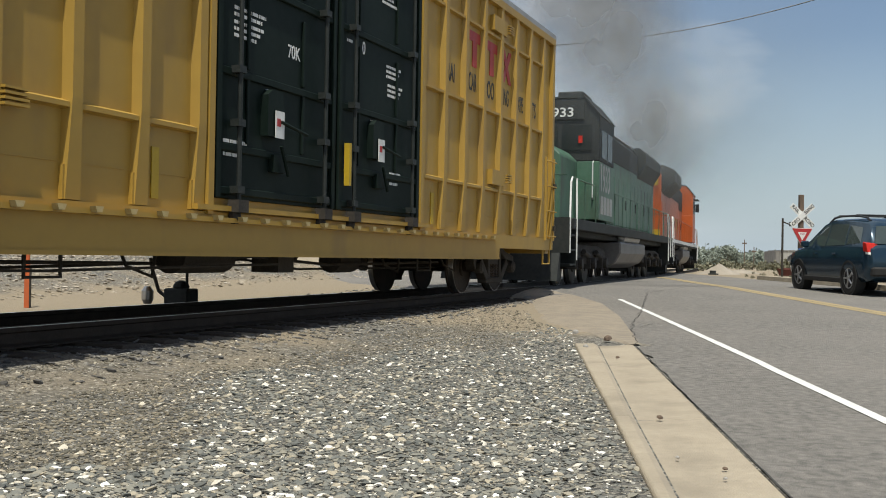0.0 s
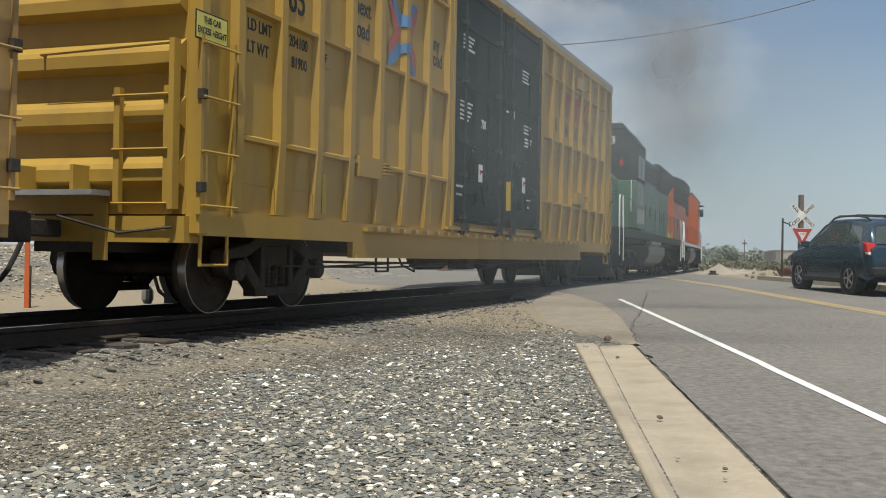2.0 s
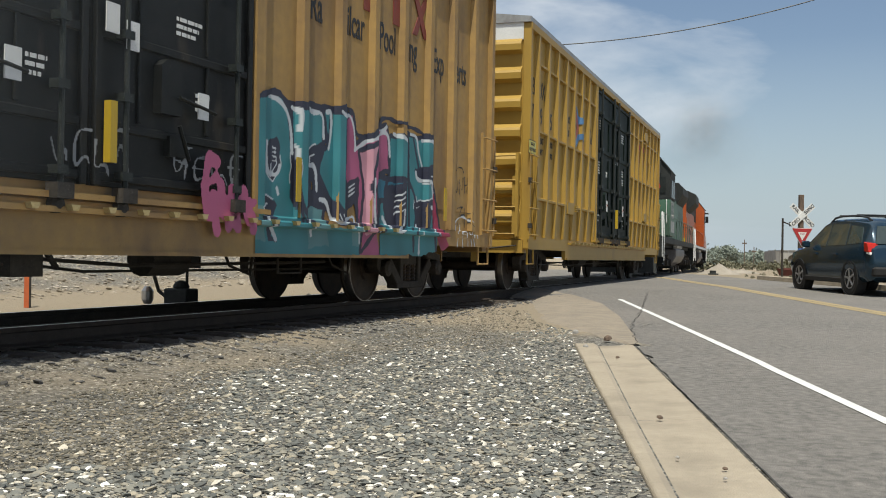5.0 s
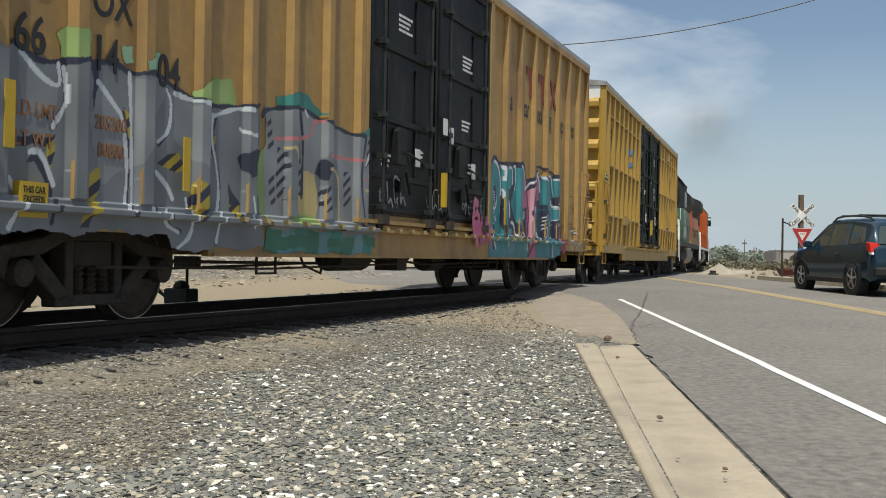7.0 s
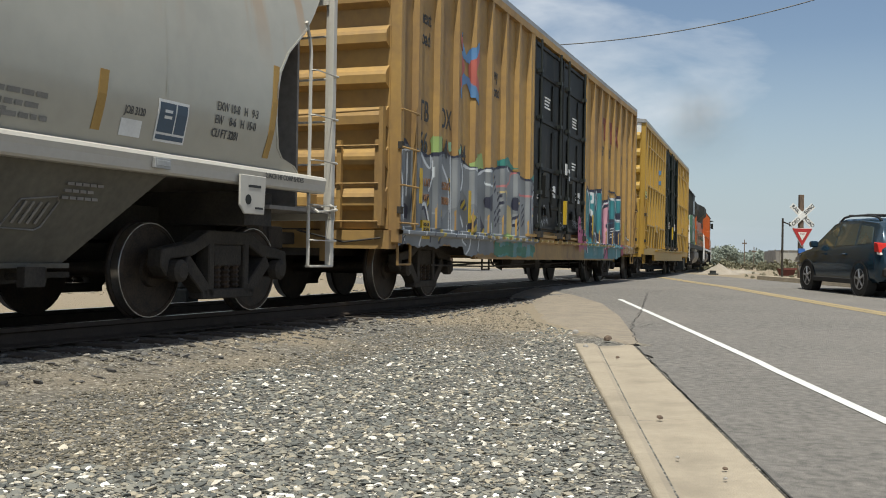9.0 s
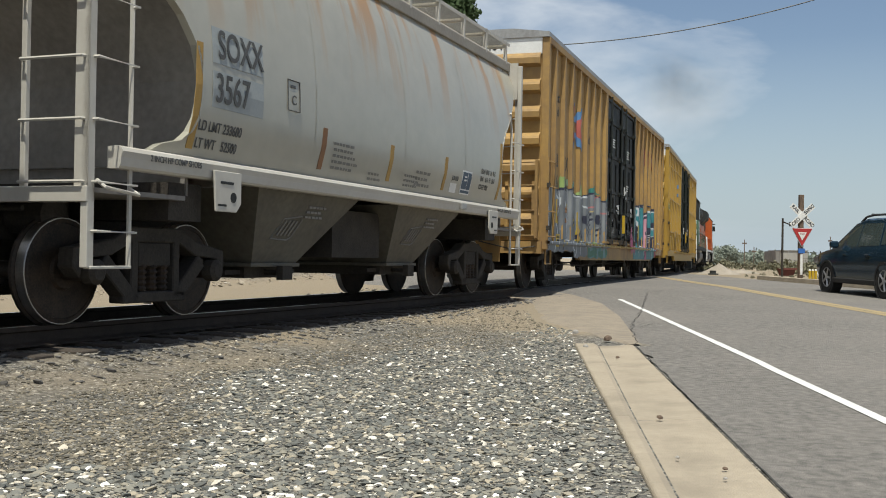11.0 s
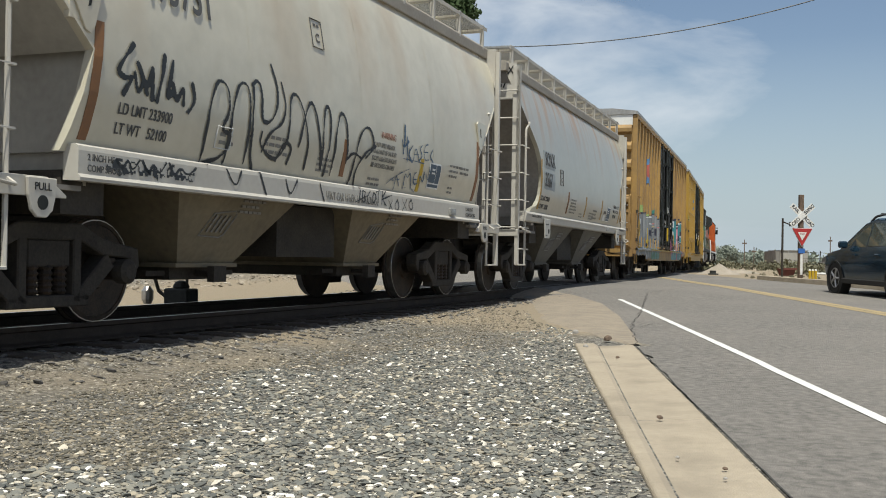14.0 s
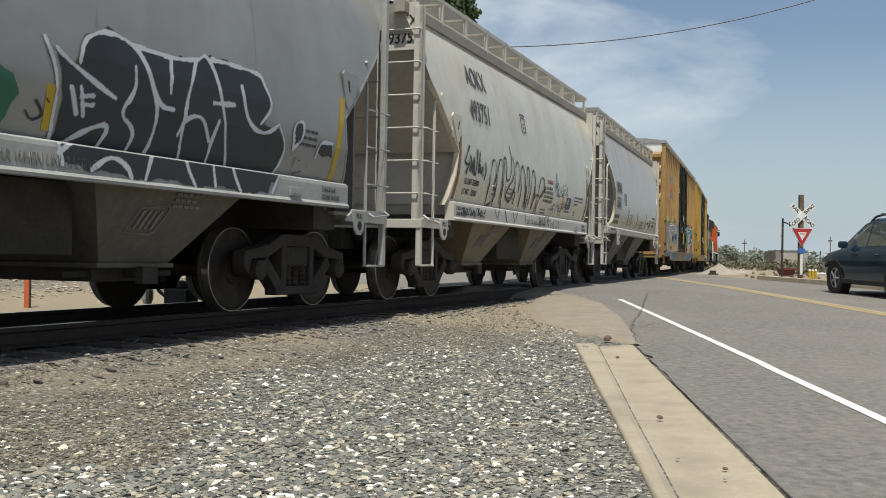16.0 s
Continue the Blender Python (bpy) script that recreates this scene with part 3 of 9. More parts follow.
def freight_truck(parent, u, axles=(-0.89, 0.89), r=0.457):
    """A two-axle truck with cast side frames; returns its wheelsets."""
    bolster = Mesh().box(-0.24, 0.24, -1.08, 1.08, 0.5, 0.72)
    bolster.lathe([(0.35, 0.70), (0.35, 0.80)], (0, 0, 0), "z", 16)
    bolster.bar((-0.5, -0.5, 0.55), (0.5, -0.5, 0.55), 0.04)
    truck = part("truck", bolster, M_GRIME, parent, "grimy cast steel side-frame truck", at=pose(u, 0, 0), bevel=0.012)
    for sgn in (-1, 1):
        ms = Mesh()
        lo, hi = sorted((sgn * 0.93, sgn * 1.10))
        ms.prism([(-1.12, 0.50), (-1.10, 0.66), (-0.62, 0.74), (-0.36, 0.86), (0.36, 0.86), (0.62, 0.74), (1.10, 0.66), (1.12, 0.50), (1.02, 0.40), (0.98, 0.57), (0.62, 0.60), (0.34, 0.72), (-0.34, 0.72), (-0.62, 0.60), (-0.98, 0.57), (-1.02, 0.40)], "y", lo, hi)
        for e in (-1, 1):
            ms.prism([(e * 0.68, 0.62), (e * 0.78, 0.50), (e * 0.42, 0.20), (e * 0.28, 0.26)], "y", lo, hi)
            ms.prism([(e * 0.26, 0.74), (e * 0.36, 0.74), (e * 0.36, 0.20), (e * 0.26, 0.20)], "y", lo, hi)
        ms.box(-0.46, 0.46, lo, hi, 0.17, 0.27)
        part("side_frame", ms, M_GRIME, truck, bevel=0.012)
        for e in (-1, 1):
            part("bearing_cap", Mesh().lathe([(0.11, 0), (0.11, sgn * 0.1), (0.07, sgn * 0.13)], (e * 0.89, sgn * 1.06, r), "y", 14), M_GRIME, truck)
    for e in (-1, 1):
        part("brake_beam", Mesh().box(e * 0.36 - 0.06, e * 0.36 + 0.06, -0.85, 0.85, 0.36, 0.50), M_GRIME, truck)
    for sgn in (-1, 1):
        for du in (-0.16, 0.0, 0.16):
            prof = [(0.05 + 0.018 * (k % 2), 0.275 + 0.0245 * k) for k in range(11)]
            part("spring", Mesh().lathe(prof, (du, sgn * 1.03, 0), "z", 10), M_WHEEL, truck)
    sets = []
    for du in axles:
        w = wheelset(truck, du, r)
        sets.append((w, du, r))
    return sets


SHARED = []
WHEELS = []


def ladder(parent, u, w0, z0, z1, n, width, material, along="x", y_out=None, rail=0.022, name="ladder"):
    """Two stiles and rungs, on the side (along x) or on the end (along y)."""
    ms = Mesh()
    for i in range(2):
        a = i * width
        p = (u + a, -w0, 0) if along == "x" else (u, -w0 + a, 0)
        ms.box(p[0] - rail, p[0] + rail, p[1] - rail, p[1] + rail, z0 - 0.08, z1 + 0.08)
    for k in range(n):
        z = z0 + (z1 - z0) * k / (n - 1)
        o = 0.05
        if along == "x":
            ms.bar((u - 0.03, -w0 - o, z), (u + width + 0.03, -w0 - o, z), 0.013)
            for a in (0, width):
                ms.bar((u + a, -w0, z), (u + a, -w0 - o, z), 0.014)
        else:
            e = math.copysign(o, u)
            ms.bar((u + e, -w0 - 0.03, z), (u + e, -w0 + width + 0.03, z), 0.013)
            for a in (0, width):
                ms.bar((u, -w0 + a, z), (u + e, -w0 + a, z), 0.014)
    return part(name, ms, material, parent)


def coupler(parent, u, e, material=None):
    ms = Mesh()
    ms.box(*sorted((u, u + e * 0.62)), -0.09, 0.09, 0.76, 0.92)
    ms.prism([(u + e * 0.55, -0.17), (u + e * 0.93, -0.2), (u + e * 1.0, -0.06), (u + e * 0.82, 0.02), (u + e * 0.98, 0.16), (u + e * 0.55, 0.17)], "z", 0.70, 0.98)
    part("coupler", ms, material or M_GRIME, parent, bevel=0.015)
    hose = [(u + e * (0.2 + 0.75 * t), 0.25, 0.74 - 0.42 * math.sin(math.pi * t)) for t in np.linspace(0, 1, 9)]
    part("brake_hose", Mesh().pipe(hose, 0.025), M_RUBBER, parent)


LEFT_POSTS = [-8.62 + 0.836 * i for i in range(8)]


def boxcar(name, paint, door_paint, belted, door, label, posts_r):
    """A sixty-foot high box car with outside posts and two plug doors a side."""
    car = tagged(new(name), label, "box car", "freight cars of the train")
    P = 1.47
    L = 9.28
    ms = Mesh()
    ms.box(-L, L, -P, P, 0.98, 5.02)
    part("body", ms, paint, car)
    roof = Mesh()
    roof.prism([(-1.55, 4.98), (-1.55, 5.08), (-0.8, 5.17), (0.8, 5.17), (1.55, 5.08), (1.55, 4.98)], "x", -L - 0.06, L + 0.06)
    for k in range(17):
        u = -L + 0.6 + k * (2 * L - 1.2) / 16
        roof.prism([(-1.5, 5.085), (-0.8, 5.20), (0.8, 5.20), (1.5, 5.085)], "x", u - 0.05, u + 0.05)
    part("roof", roof, M_SILVER, car, "dull galvanised roof")
    # side sills with the deeper middle part, both sides
    for sgn in (-1, 1):
        a, b = sorted((sgn * (P - 0.02), sgn * 1.53))
        sill = Mesh()
        sill.prism([(-L, 0.79), (-6.02, 0.79), (-6.0, 0.60), (6.0, 0.60), (6.02, 0.79), (L, 0.79), (L, 1.02), (-L, 1.02)], "y", a, b)
        part("side_sill", sill, paint, car)
        a2, b2 = sorted((sgn * 1.531, sgn * 1.60))
        part("sill_ledge", Mesh().box(-5.75, 5.75, a2, b2, 0.925, 0.97), paint, car)
        part("sill_lip", Mesh().box(-5.95, 5.95, *sorted((sgn * 1.531, sgn * 1.555)), 0.60, 0.635), paint, car)
        top = Mesh().box(-L, L, *sorted((sgn * P, sgn * 1.56)), 4.86, 4.985)
        part("top_chord", top, paint, car)
    k = -5.6
    while k < 5.7:
        part("tie_down_loop", Mesh().prism([(k, 0.985), (k + 0.10, 0.985), (k + 0.08, 0.94), (k + 0.02, 0.94)], "y", -1.66, -1.601), M_LOOP, car, "yellow tie-down loop, coloured pale as if sunlit")
        k += 0.42
    # posts
    for sgn in (-1, 1):
        for u in LEFT_POSTS + posts_r:
            pm = Mesh()
            w0, w1 = sgn * P, sgn * 1.555
            for z0, z1, wide0, wide1 in ((1.82, 4.86, 0.055, 0.055),):
                pm.prism([(u - 0.085, w0), (u - 0.058, w1), (u + 0.058, w1), (u + 0.085, w0)] if sgn > 0 else [(u - 0.085, w0), (u + 0.085, w0), (u + 0.058, w1), (u - 0.058, w1)], "z", z0, z1)
            pm.loft([[(u - 0.085, w0, 1.82), (u - 0.058, w1, 1.82), (u + 0.058, w1, 1.82), (u + 0.085, w0, 1.82)],
                     [(u - 0.095, w0, 1.03), (u - 0.085, sgn * 1.52 if belted else w1, 1.03), (u + 0.085, sgn * 1.52 if belted else w1, 1.03), (u + 0.095, w0, 1.03)]])
            if belted:
                pm.box(u - 0.105, u + 0.105, *sorted((w0, sgn * 1.512)), 1.03, 1.30)
            part("post", pm, paint, car)
        if belted:
            for z in (1.76, 3.05, 4.33):
                for run in (LEFT_POSTS, posts_r):
                    for a, b in zip(run, run[1:]):
                        bm_ = Mesh().prism([(sgn * P, z - 0.035), (sgn * 1.54, z - 0.02), (sgn * 1.54, z + 0.02), (sgn * P, z + 0.045)], "x", a + 0.07, b - 0.07)
                        part("belt_rail", bm_, paint, car)
        for run in (LEFT_POSTS, posts_r):
            for a, b in zip(run, run[1:]):
                seam = Mesh().box(a + 0.1, b - 0.1, *sorted((sgn * P, sgn * 1.478)), 1.318, 1.332)
                part("weld_seam", seam, paint, car)
    # corner posts
    for e in (-1, 1):
        for sgn in (-1, 1):
            part("corner_post", Mesh().box(*sorted((e * (L - 0.12), e * (L + 0.02))), *sorted((sgn * 1.40, sgn * 1.55)), 0.8, 4.98), paint, car, bevel=0.01)
    # corrugated ends
    for e in (-1, 1):
        for i in range(7):
            z = 1.49 + i * 0.53
            part("end_corrugation", Mesh().prism([(e * L, z + 0.03), (e * (L + 0.10), z - 0.05), (e * (L + 0.125), z - 0.10), (e * (L + 0.12), z - 0.21), (e * L, z - 0.27)], "y", -1.38, 1.38), paint, car)
        part("end_panel", Mesh().box(*sorted((e * L, e * (L + 0.03))), -1.40, 1.40, 4.66, 5.02), M_WHITE, car, "white height-warning panel")
        part("end_sill", Mesh().box(*sorted((e * (L - 0.2), e * (L + 0.10))), -1.45, 1.45, 0.72, 0.96), paint, car)
        ladder(car, e * (L + 0.15), 1.30, 1.07, 2.05, 3, 0.54, paint, "y", rail=0.032, name="end_ladder")
        part("end_stile", Mesh().box(*sorted((e * (L + 0.10), e * (L + 0.20))), -1.385, -1.33, 1.02, 2.55), paint, car)
        part("grab_iron", Mesh().pipe([(e * (L + 0.05), 0.12, 2.47), (e * (L + 0.19), 0.10, 2.47), (e * (L + 0.19), -1.34, 2.51), (e * (L + 0.10), -1.36, 2.51)], 0.016), paint, car)
        for y in (-0.40, 0.22):
            part("platform_bracket", Mesh().box(*sorted((e * (L + 0.10), e * (L + 0.34))), y - 0.02, y + 0.02, 1.19, 1.42), paint, car)
        part("cut_lever", Mesh().pipe([(e * (L + 0.14), -1.35, 0.86), (e * (L + 0.30), -0.9, 0.80), (e * (L + 0.34), -0.25, 0.95)], 0.014), M_GRIME, car)
        part("step_board", Mesh().box(*sorted((e * (L + 0.09), e * (L + 0.13))), -0.62, -0.48, 0.55, 1.08), paint, car)
        ladder(car, -9.30 if e < 0 else 8.76, 1.55, 1.06, 2.53, 4, 0.54, paint, name="side_ladder")
        for z in (1.18, 2.02):
            part("ladder_clip", Mesh().box(*sorted((e * (L - 0.02), e * (L + 0.06))), -1.60, -1.54, z, z + 0.09), M_GRIME, car)
        # stirrup step under the corner
        a = e * 9.2
        part("stirrup_step", Mesh().pipe([(a, -1.5, 0.85), (a, -1.5, 0.52), (a - e * 0.45, -1.5, 0.52), (a - e * 0.45, -1.5, 0.85)], 0.02), paint, car)
        part("crossover_platform", Mesh().box(*sorted((e * (L + 0.12), e * (L + 0.38))), -0.66, 0.60, 1.14, 1.19), M_GALV, car, "grey grating platform")
        coupler(car, e * 9.3, e)
        part("cushion_housing", Mesh().box(*sorted((e * 7.6, e * 9.35)), -0.25, 0.25, 0.62, 0.98), M_GRIME, car)
    # doors
    d0, d1 = door
    mid = (d0 + d1) / 2
    for sgn in (-1, 1):
        for a, b in ((d0, mid - 0.012), (mid + 0.012, d1)):
            dm = Mesh()
            dm.box(a + 0.02, b - 0.02, *sorted((sgn * 1.40, sgn * 1.50)), 1.16, 4.82)
            leaf = part("door", dm, door_paint, car, "dark plug door with locking bars", bevel=0.006)
            for z in (1.20, 1.62, 2.36, 3.30, 4.2, 4.74):
                part("door_rail", Mesh().box(a + 0.11, b - 0.11, *sorted((sgn * 1.50, sgn * 1.535)), z, z + 0.075), door_paint, leaf, bevel=0.008)
            for u in (a + 0.03, b - 0.11):
                part("door_stile", Mesh().box(u, u + 0.08, *sorted((sgn * 1.50, sgn * 1.55)), 1.16, 4.82), door_paint, leaf, bevel=0.008)
            for u0 in (a + 0.58, b - 0.78):
                for z in (1.72, 2.46, 3.42):
                    part("door_rib", Mesh().box(u0, u0 + 0.05, *sorted((sgn * 1.50, sgn * 1.53)), z, z + 0.72), door_paint, leaf, bevel=0.008)
            for u in (a + 0.34, b - 0.38):
                rods = Mesh()
                rods.bar((u, sgn * 1.60, 1.02), (u, sgn * 1.60, 4.85), 0.024, 8)
                for z in (1.25, 1.9, 2.42, 3.35, 4.25):
                    rods.box(u - 0.06, u + 0.06, *sorted((sgn * 1.53, sgn * 1.63)), z - 0.035, z + 0.035)
                part("locking_bar", rods, M_DOORROD, leaf)
            for u in (a + 0.34, b - 0.38):
                rm = Mesh()
                rm.lathe([(0.03, 0), (0.075, 0.02), (0.075, 0.07), (0.03, 0.09)], (u, sgn * 1.56 - 0.045, 0.99), "y", 10)
                rm.box(u - 0.09, u + 0.09, *sorted((sgn * 1.54, sgn * 1.66)), 1.03, 1.15)
                part("door_roller", rm, M_GRIME, leaf)
            c = (a + b) / 2 - 0.16
            gear = Mesh().prism([(c - 0.20, 1.84), (c - 0.20, 2.26), (c - 0.12, 2.32), (c + 0.08, 2.32), (c + 0.10, 2.26), (c + 0.10, 1.84)], "y", *sorted((sgn * 1.50, sgn * 1.59)))
            gear.bar((c + 0.02, sgn * 1.62, 2.0), (c + 0.60, sgn * 1.60, 1.93), 0.018)
            gear.bar((c + 0.02, sgn * 1.62, 1.75), (c + 0.17, sgn * 1.62, 1.45), 0.02)
            gear.box(c - 0.04, c + 0.20, *sorted((sgn * 1.50, sgn * 1.57)), 1.48, 1.66)
            part("door_gear", gear, door_paint, leaf)
        tr = Mesh()
        tr.box(d0 - 0.3, d1 + 0.3, *sorted((sgn * 1.50, sgn * 1.58)), 1.035, 1.085)
        part("door_track", tr, paint, car)
        for u in (d0 - 0.11, d1 + 0.02):
            part("door_post", Mesh().box(u, u + 0.09, *sorted((sgn * P, sgn * 1.56)), 1.0, 4.9), paint, car)
    # under frame
    uf = Mesh()
    uf.box(-7.5, 7.5, -0.2, 0.2, 0.66, 0.98)
    for u in (-5.6, -3.8, -2, 0, 2, 3.8, 5.6):
        uf.box(u - 0.05, u + 0.05, -1.4, 1.4, 0.84, 0.98)
    uf.lathe([(0.0, -0.5), (0.2, -0.45), (0.2, 0.45), (0.0, 0.5)], (-1.9, -0.9, 0.62), "x", 14)
    uf.box(-0.6, -0.25, -1.1, -0.75, 0.42, 0.72)
    uf.lathe([(0.0, -0.35), (0.17, -0.3), (0.17, 0.3), (0.0, 0.35)], (1.9, -0.6, 0.56), "x", 12)
    uf.pipe([(-7, -0.8, 0.55), (-2.4, -0.8, 0.52), (-1.0, -1.0, 0.60), (1.2, -0.8, 0.50), (5.0, -0.8, 0.54)], 0.02)
    uf.pipe([(-4.6, -1.2, 0.62), (-4.6, -1.2, 0.42), (-4.2, -1.2, 0.42), (-4.2, -1.2, 0.62)], 0.018)
    uf.pipe([(3.2, -1.2, 0.62), (3.2, -1.2, 0.42), (3.7, -1.2, 0.42), (3.7, -1.2, 0.62)], 0.018)
    uf.pipe([(-7.2, -1.22, 0.50), (-4.4, -1.22, 0.47), (-0.8, -1.22, 0.52)], 0.014)
    uf.pipe([(-6.2, -0.4, 0.44), (-3.0, -0.5, 0.50), (-0.5, -0.6, 0.56), (0.9, -0.5, 0.44), (6.2, -0.4, 0.44)], 0.016)
    uf.bar((-0.2, -1.1, 0.60), (0.55, -0.5, 0.48), 0.03)
    for u in (-3.1, 2.6, 4.9):
        uf.pipe([(u, -0.8, 0.84), (u + 0.1, -0.9, 0.50), (u + 0.35, -1.0, 0.40), (u + 0.4, -1.0, 0.62)], 0.018)
    part("underframe", uf, M_GRIME, car, "grimy underframe with brake rods and reservoir")
    for u in (-7.05, 7.05):
        for w, du, r in freight_truck(car, u):
            WHEELS.append((w, du, r))
    return car


def split_numbers(car, groups, z, size, material, w=1.474):
    for u, txt in groups:
        lettering(txt, size, side(u, z, w), material, car, squeeze=0.82)


POSTS_R = [2.52 + 0.857 * i for i in range(8)]
box_a = boxcar("box_car", M_YELLOW, M_DOOR, True, (-2.56, 2.42), "yellow high box car with black plug doors and belted side posts", POSTS_R)
box_b = boxcar("box_car", M_YELLOW2, M_DOOR2, False, (-2.58, 2.12), "faded yellow box car with spray-painted sides and black doors", [2.26 + 0.88 * i for i in range(8)])


def red_emblem(car, paint):
    """Two red bars crossed by a top beam, and a crossed pair of strokes, each on its own panel."""
    for u in (4.45, 5.30):
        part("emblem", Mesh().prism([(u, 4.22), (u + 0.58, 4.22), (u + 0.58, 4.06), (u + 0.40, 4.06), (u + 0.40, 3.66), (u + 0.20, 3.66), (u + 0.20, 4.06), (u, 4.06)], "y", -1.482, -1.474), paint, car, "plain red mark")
    for a, b in ((6.12, 6.50), (6.50, 6.12)):
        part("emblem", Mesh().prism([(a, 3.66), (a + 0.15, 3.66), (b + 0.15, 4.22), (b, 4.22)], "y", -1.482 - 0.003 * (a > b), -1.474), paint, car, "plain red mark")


def crossed_arrows(car, u0, z0, du, dz):
    """Faded red and blue arrow heads that meet in the middle, painted over posts and panels in turn."""
    surf = posted(LEFT_POSTS)
    paint = Mural(u0 - 0.1, u0 + du + 0.1, z0 - 0.1, z0 + dz + 0.1, 0.012)
    red, blue = (0.40, 0.10, 0.075), (0.085, 0.20, 0.38)
    for ink, shape in ((red, ((0.0, 0.80), (0.0, 1.0), (0.42, 0.58), (0.42, 0.46), (0.0, 0.14), (0.0, 0.32), (0.22, 0.52))), (red, ((1.0, 0.80), (1.0, 1.0), (0.60, 0.58), (0.60, 0.46), (1.0, 0.06), (1.0, 0.26), (0.80, 0.52))),
                       (blue, ((0.02, 1.0), (0.18, 1.0), (0.50, 0.74), (0.84, 1.0), (1.0, 1.0), (0.66, 0.62), (0.36, 0.62))), (blue, ((0.0, 0.0), (0.0, 0.16), (0.36, 0.42), (0.66, 0.42), (1.0, 0.06), (1.0, -0.06), (0.52, 0.30)))):
        paint.fill(ink, [(u0 + a * du, z0 + b * dz) for a, b in shape])
    paint.put(surf, car, "faded red and blue arrow emblem", "emblem")


def box_a_signs(car):
    k = M_BLACK
    split_numbers(car, [(-9.12, "TB"), (-8.42, "OX")], 3.86, 0.46, k)
    split_numbers(car, [(-9.12, "67"), (-8.42, "69"), (-7.58, "65")], 3.36, 0.46, k)
    split_numbers(car, [(-8.40, "LD LMT"), (-7.56, "204100")], 2.90, 0.17, k)
    split_numbers(car, [(-8.40, "LT WT"), (-7.50, "81900")], 2.68, 0.17, k)
    for u, words, z in ((-5.95, "next", 3.66), (-5.95, "load", 3.38), (-3.42, "any", 3.70), (-3.42, "road", 3.48)):
        lettering(words, 0.30, side(u, z, 1.474), k, car, squeeze=0.85)
    # the crossed arrow emblem
    crossed_arrows(car, -4.97, 3.05, 1.0, 1.02)
    for u, txt in ((3.56, "RAI"), (4.42, "LCAR"), (5.28, "POO"), (6.14, "LING"), (7.00, "EXPE"), (7.85, "RTS")):
        lettering(txt, 0.40, side(u, 3.40, 1.474), k, car, squeeze=0.56 if len(txt) < 4 else 0.46)
    red_emblem(car, M_RED if car is box_a else M_FADERED)
    part("placard", Mesh().box(-9.42, -8.90, -1.562, -1.556, 2.55, 2.81), M_BLACK, car, "small yellow height placard with a black edge")
    part("placard_face", Mesh().box(-9.405, -8.915, -1.566, -1.562, 2.565, 2.795), M_PLACARD, car)
    for txt, z in (("THIS CAR", 2.735), ("EXCESS HEIGHT", 2.635)):
        lettering(txt, 0.085, side(-9.16, z, 1.568), k, car, squeeze=0.78, align="CENTER")
    for u in (-6.75, -3.42, 3.0):
        part("reflector", Mesh().box(u, u + 0.10, -1.484, -1.474, 1.10, 1.55), M_SIGNYEL, car, "yellow reflective strip")
    part("card_frame", Mesh().box(-6.85, -6.60, -1.482, -1.474, 2.75, 3.02).box(-6.83, -6.62, -1.486, -1.482, 2.77, 3.0), M_YELLOW, car)
    lettering("F", 0.14, side(-6.76, 2.85, 1.49), k, car)
    for u, z in ((-5.93, 1.59), (5.5, 1.85), (5.5, 4.42)):
        plate = part("side_bracket", Mesh().box(u, u + 0.68, -1.558, -1.47, z, z + 0.25), M_YELLOW, car)
        for i in range(4):
            part("latch_fin", Mesh().box(u + 0.70, u + 0.94, -1.60, -1.53, z + 0.07 + 0.04 * i, z + 0.09 + 0.04 * i), M_YELLOW, plate)
    for u, z, n, wd in ((-2.2, 3.06, 1, 0.75), (-2.2, 2.92, 2, 0.7), (-2.36, 1.74, 2, 0.55), (1.35, 3.1, 2, 0.6), (1.4, 2.86, 2, 0.6), (0.22, 3.22, 0, 0.2), (1.5, 1.72, 2, 0.45), (-1.6, 2.33, 1, 0.16), (-1.40, 2.33, 1, 0.16), (0.9, 2.33, 1, 0.14), (1.12, 2.33, 1, 0.14), (-2.1, 4.1, 3, 0.7), (1.2, 4.1, 3, 0.6)):
        bars(car, u, z, 1.502, n + 1, wd * 0.8, 0.034, M_WHITE)
    for u, z in ((-1.56, 1.95), (0.94, 1.93)):
        part("route_card", Mesh().box(u, u + 0.17, -1.612, -1.601, z - 0.12, z + 0.16), M_WHITE, car, "white card")
        part("card_mark", Mesh().box(u + 0.02, u + 0.09, -1.616, -1.612, z, z + 0.08), M_RED, car)
    part("door_lever", Mesh().box(0.09, 0.145, -1.63, -1.56, 1.45, 1.95), M_SIGNYEL, car, "yellow door lever")
    lettering("70K", 0.2, side(-1.16, 2.80, 1.502), M_WHITE, car, squeeze=0.8)
    lettering("0", 0.22, side(0.64, 3.18, 1.502), M_WHITE, car, squeeze=0.8)
    lettering("965", 0.30, pose(-9.315, 0.35, 4.84, 90, 0, -90), k, car, squeeze=0.9)



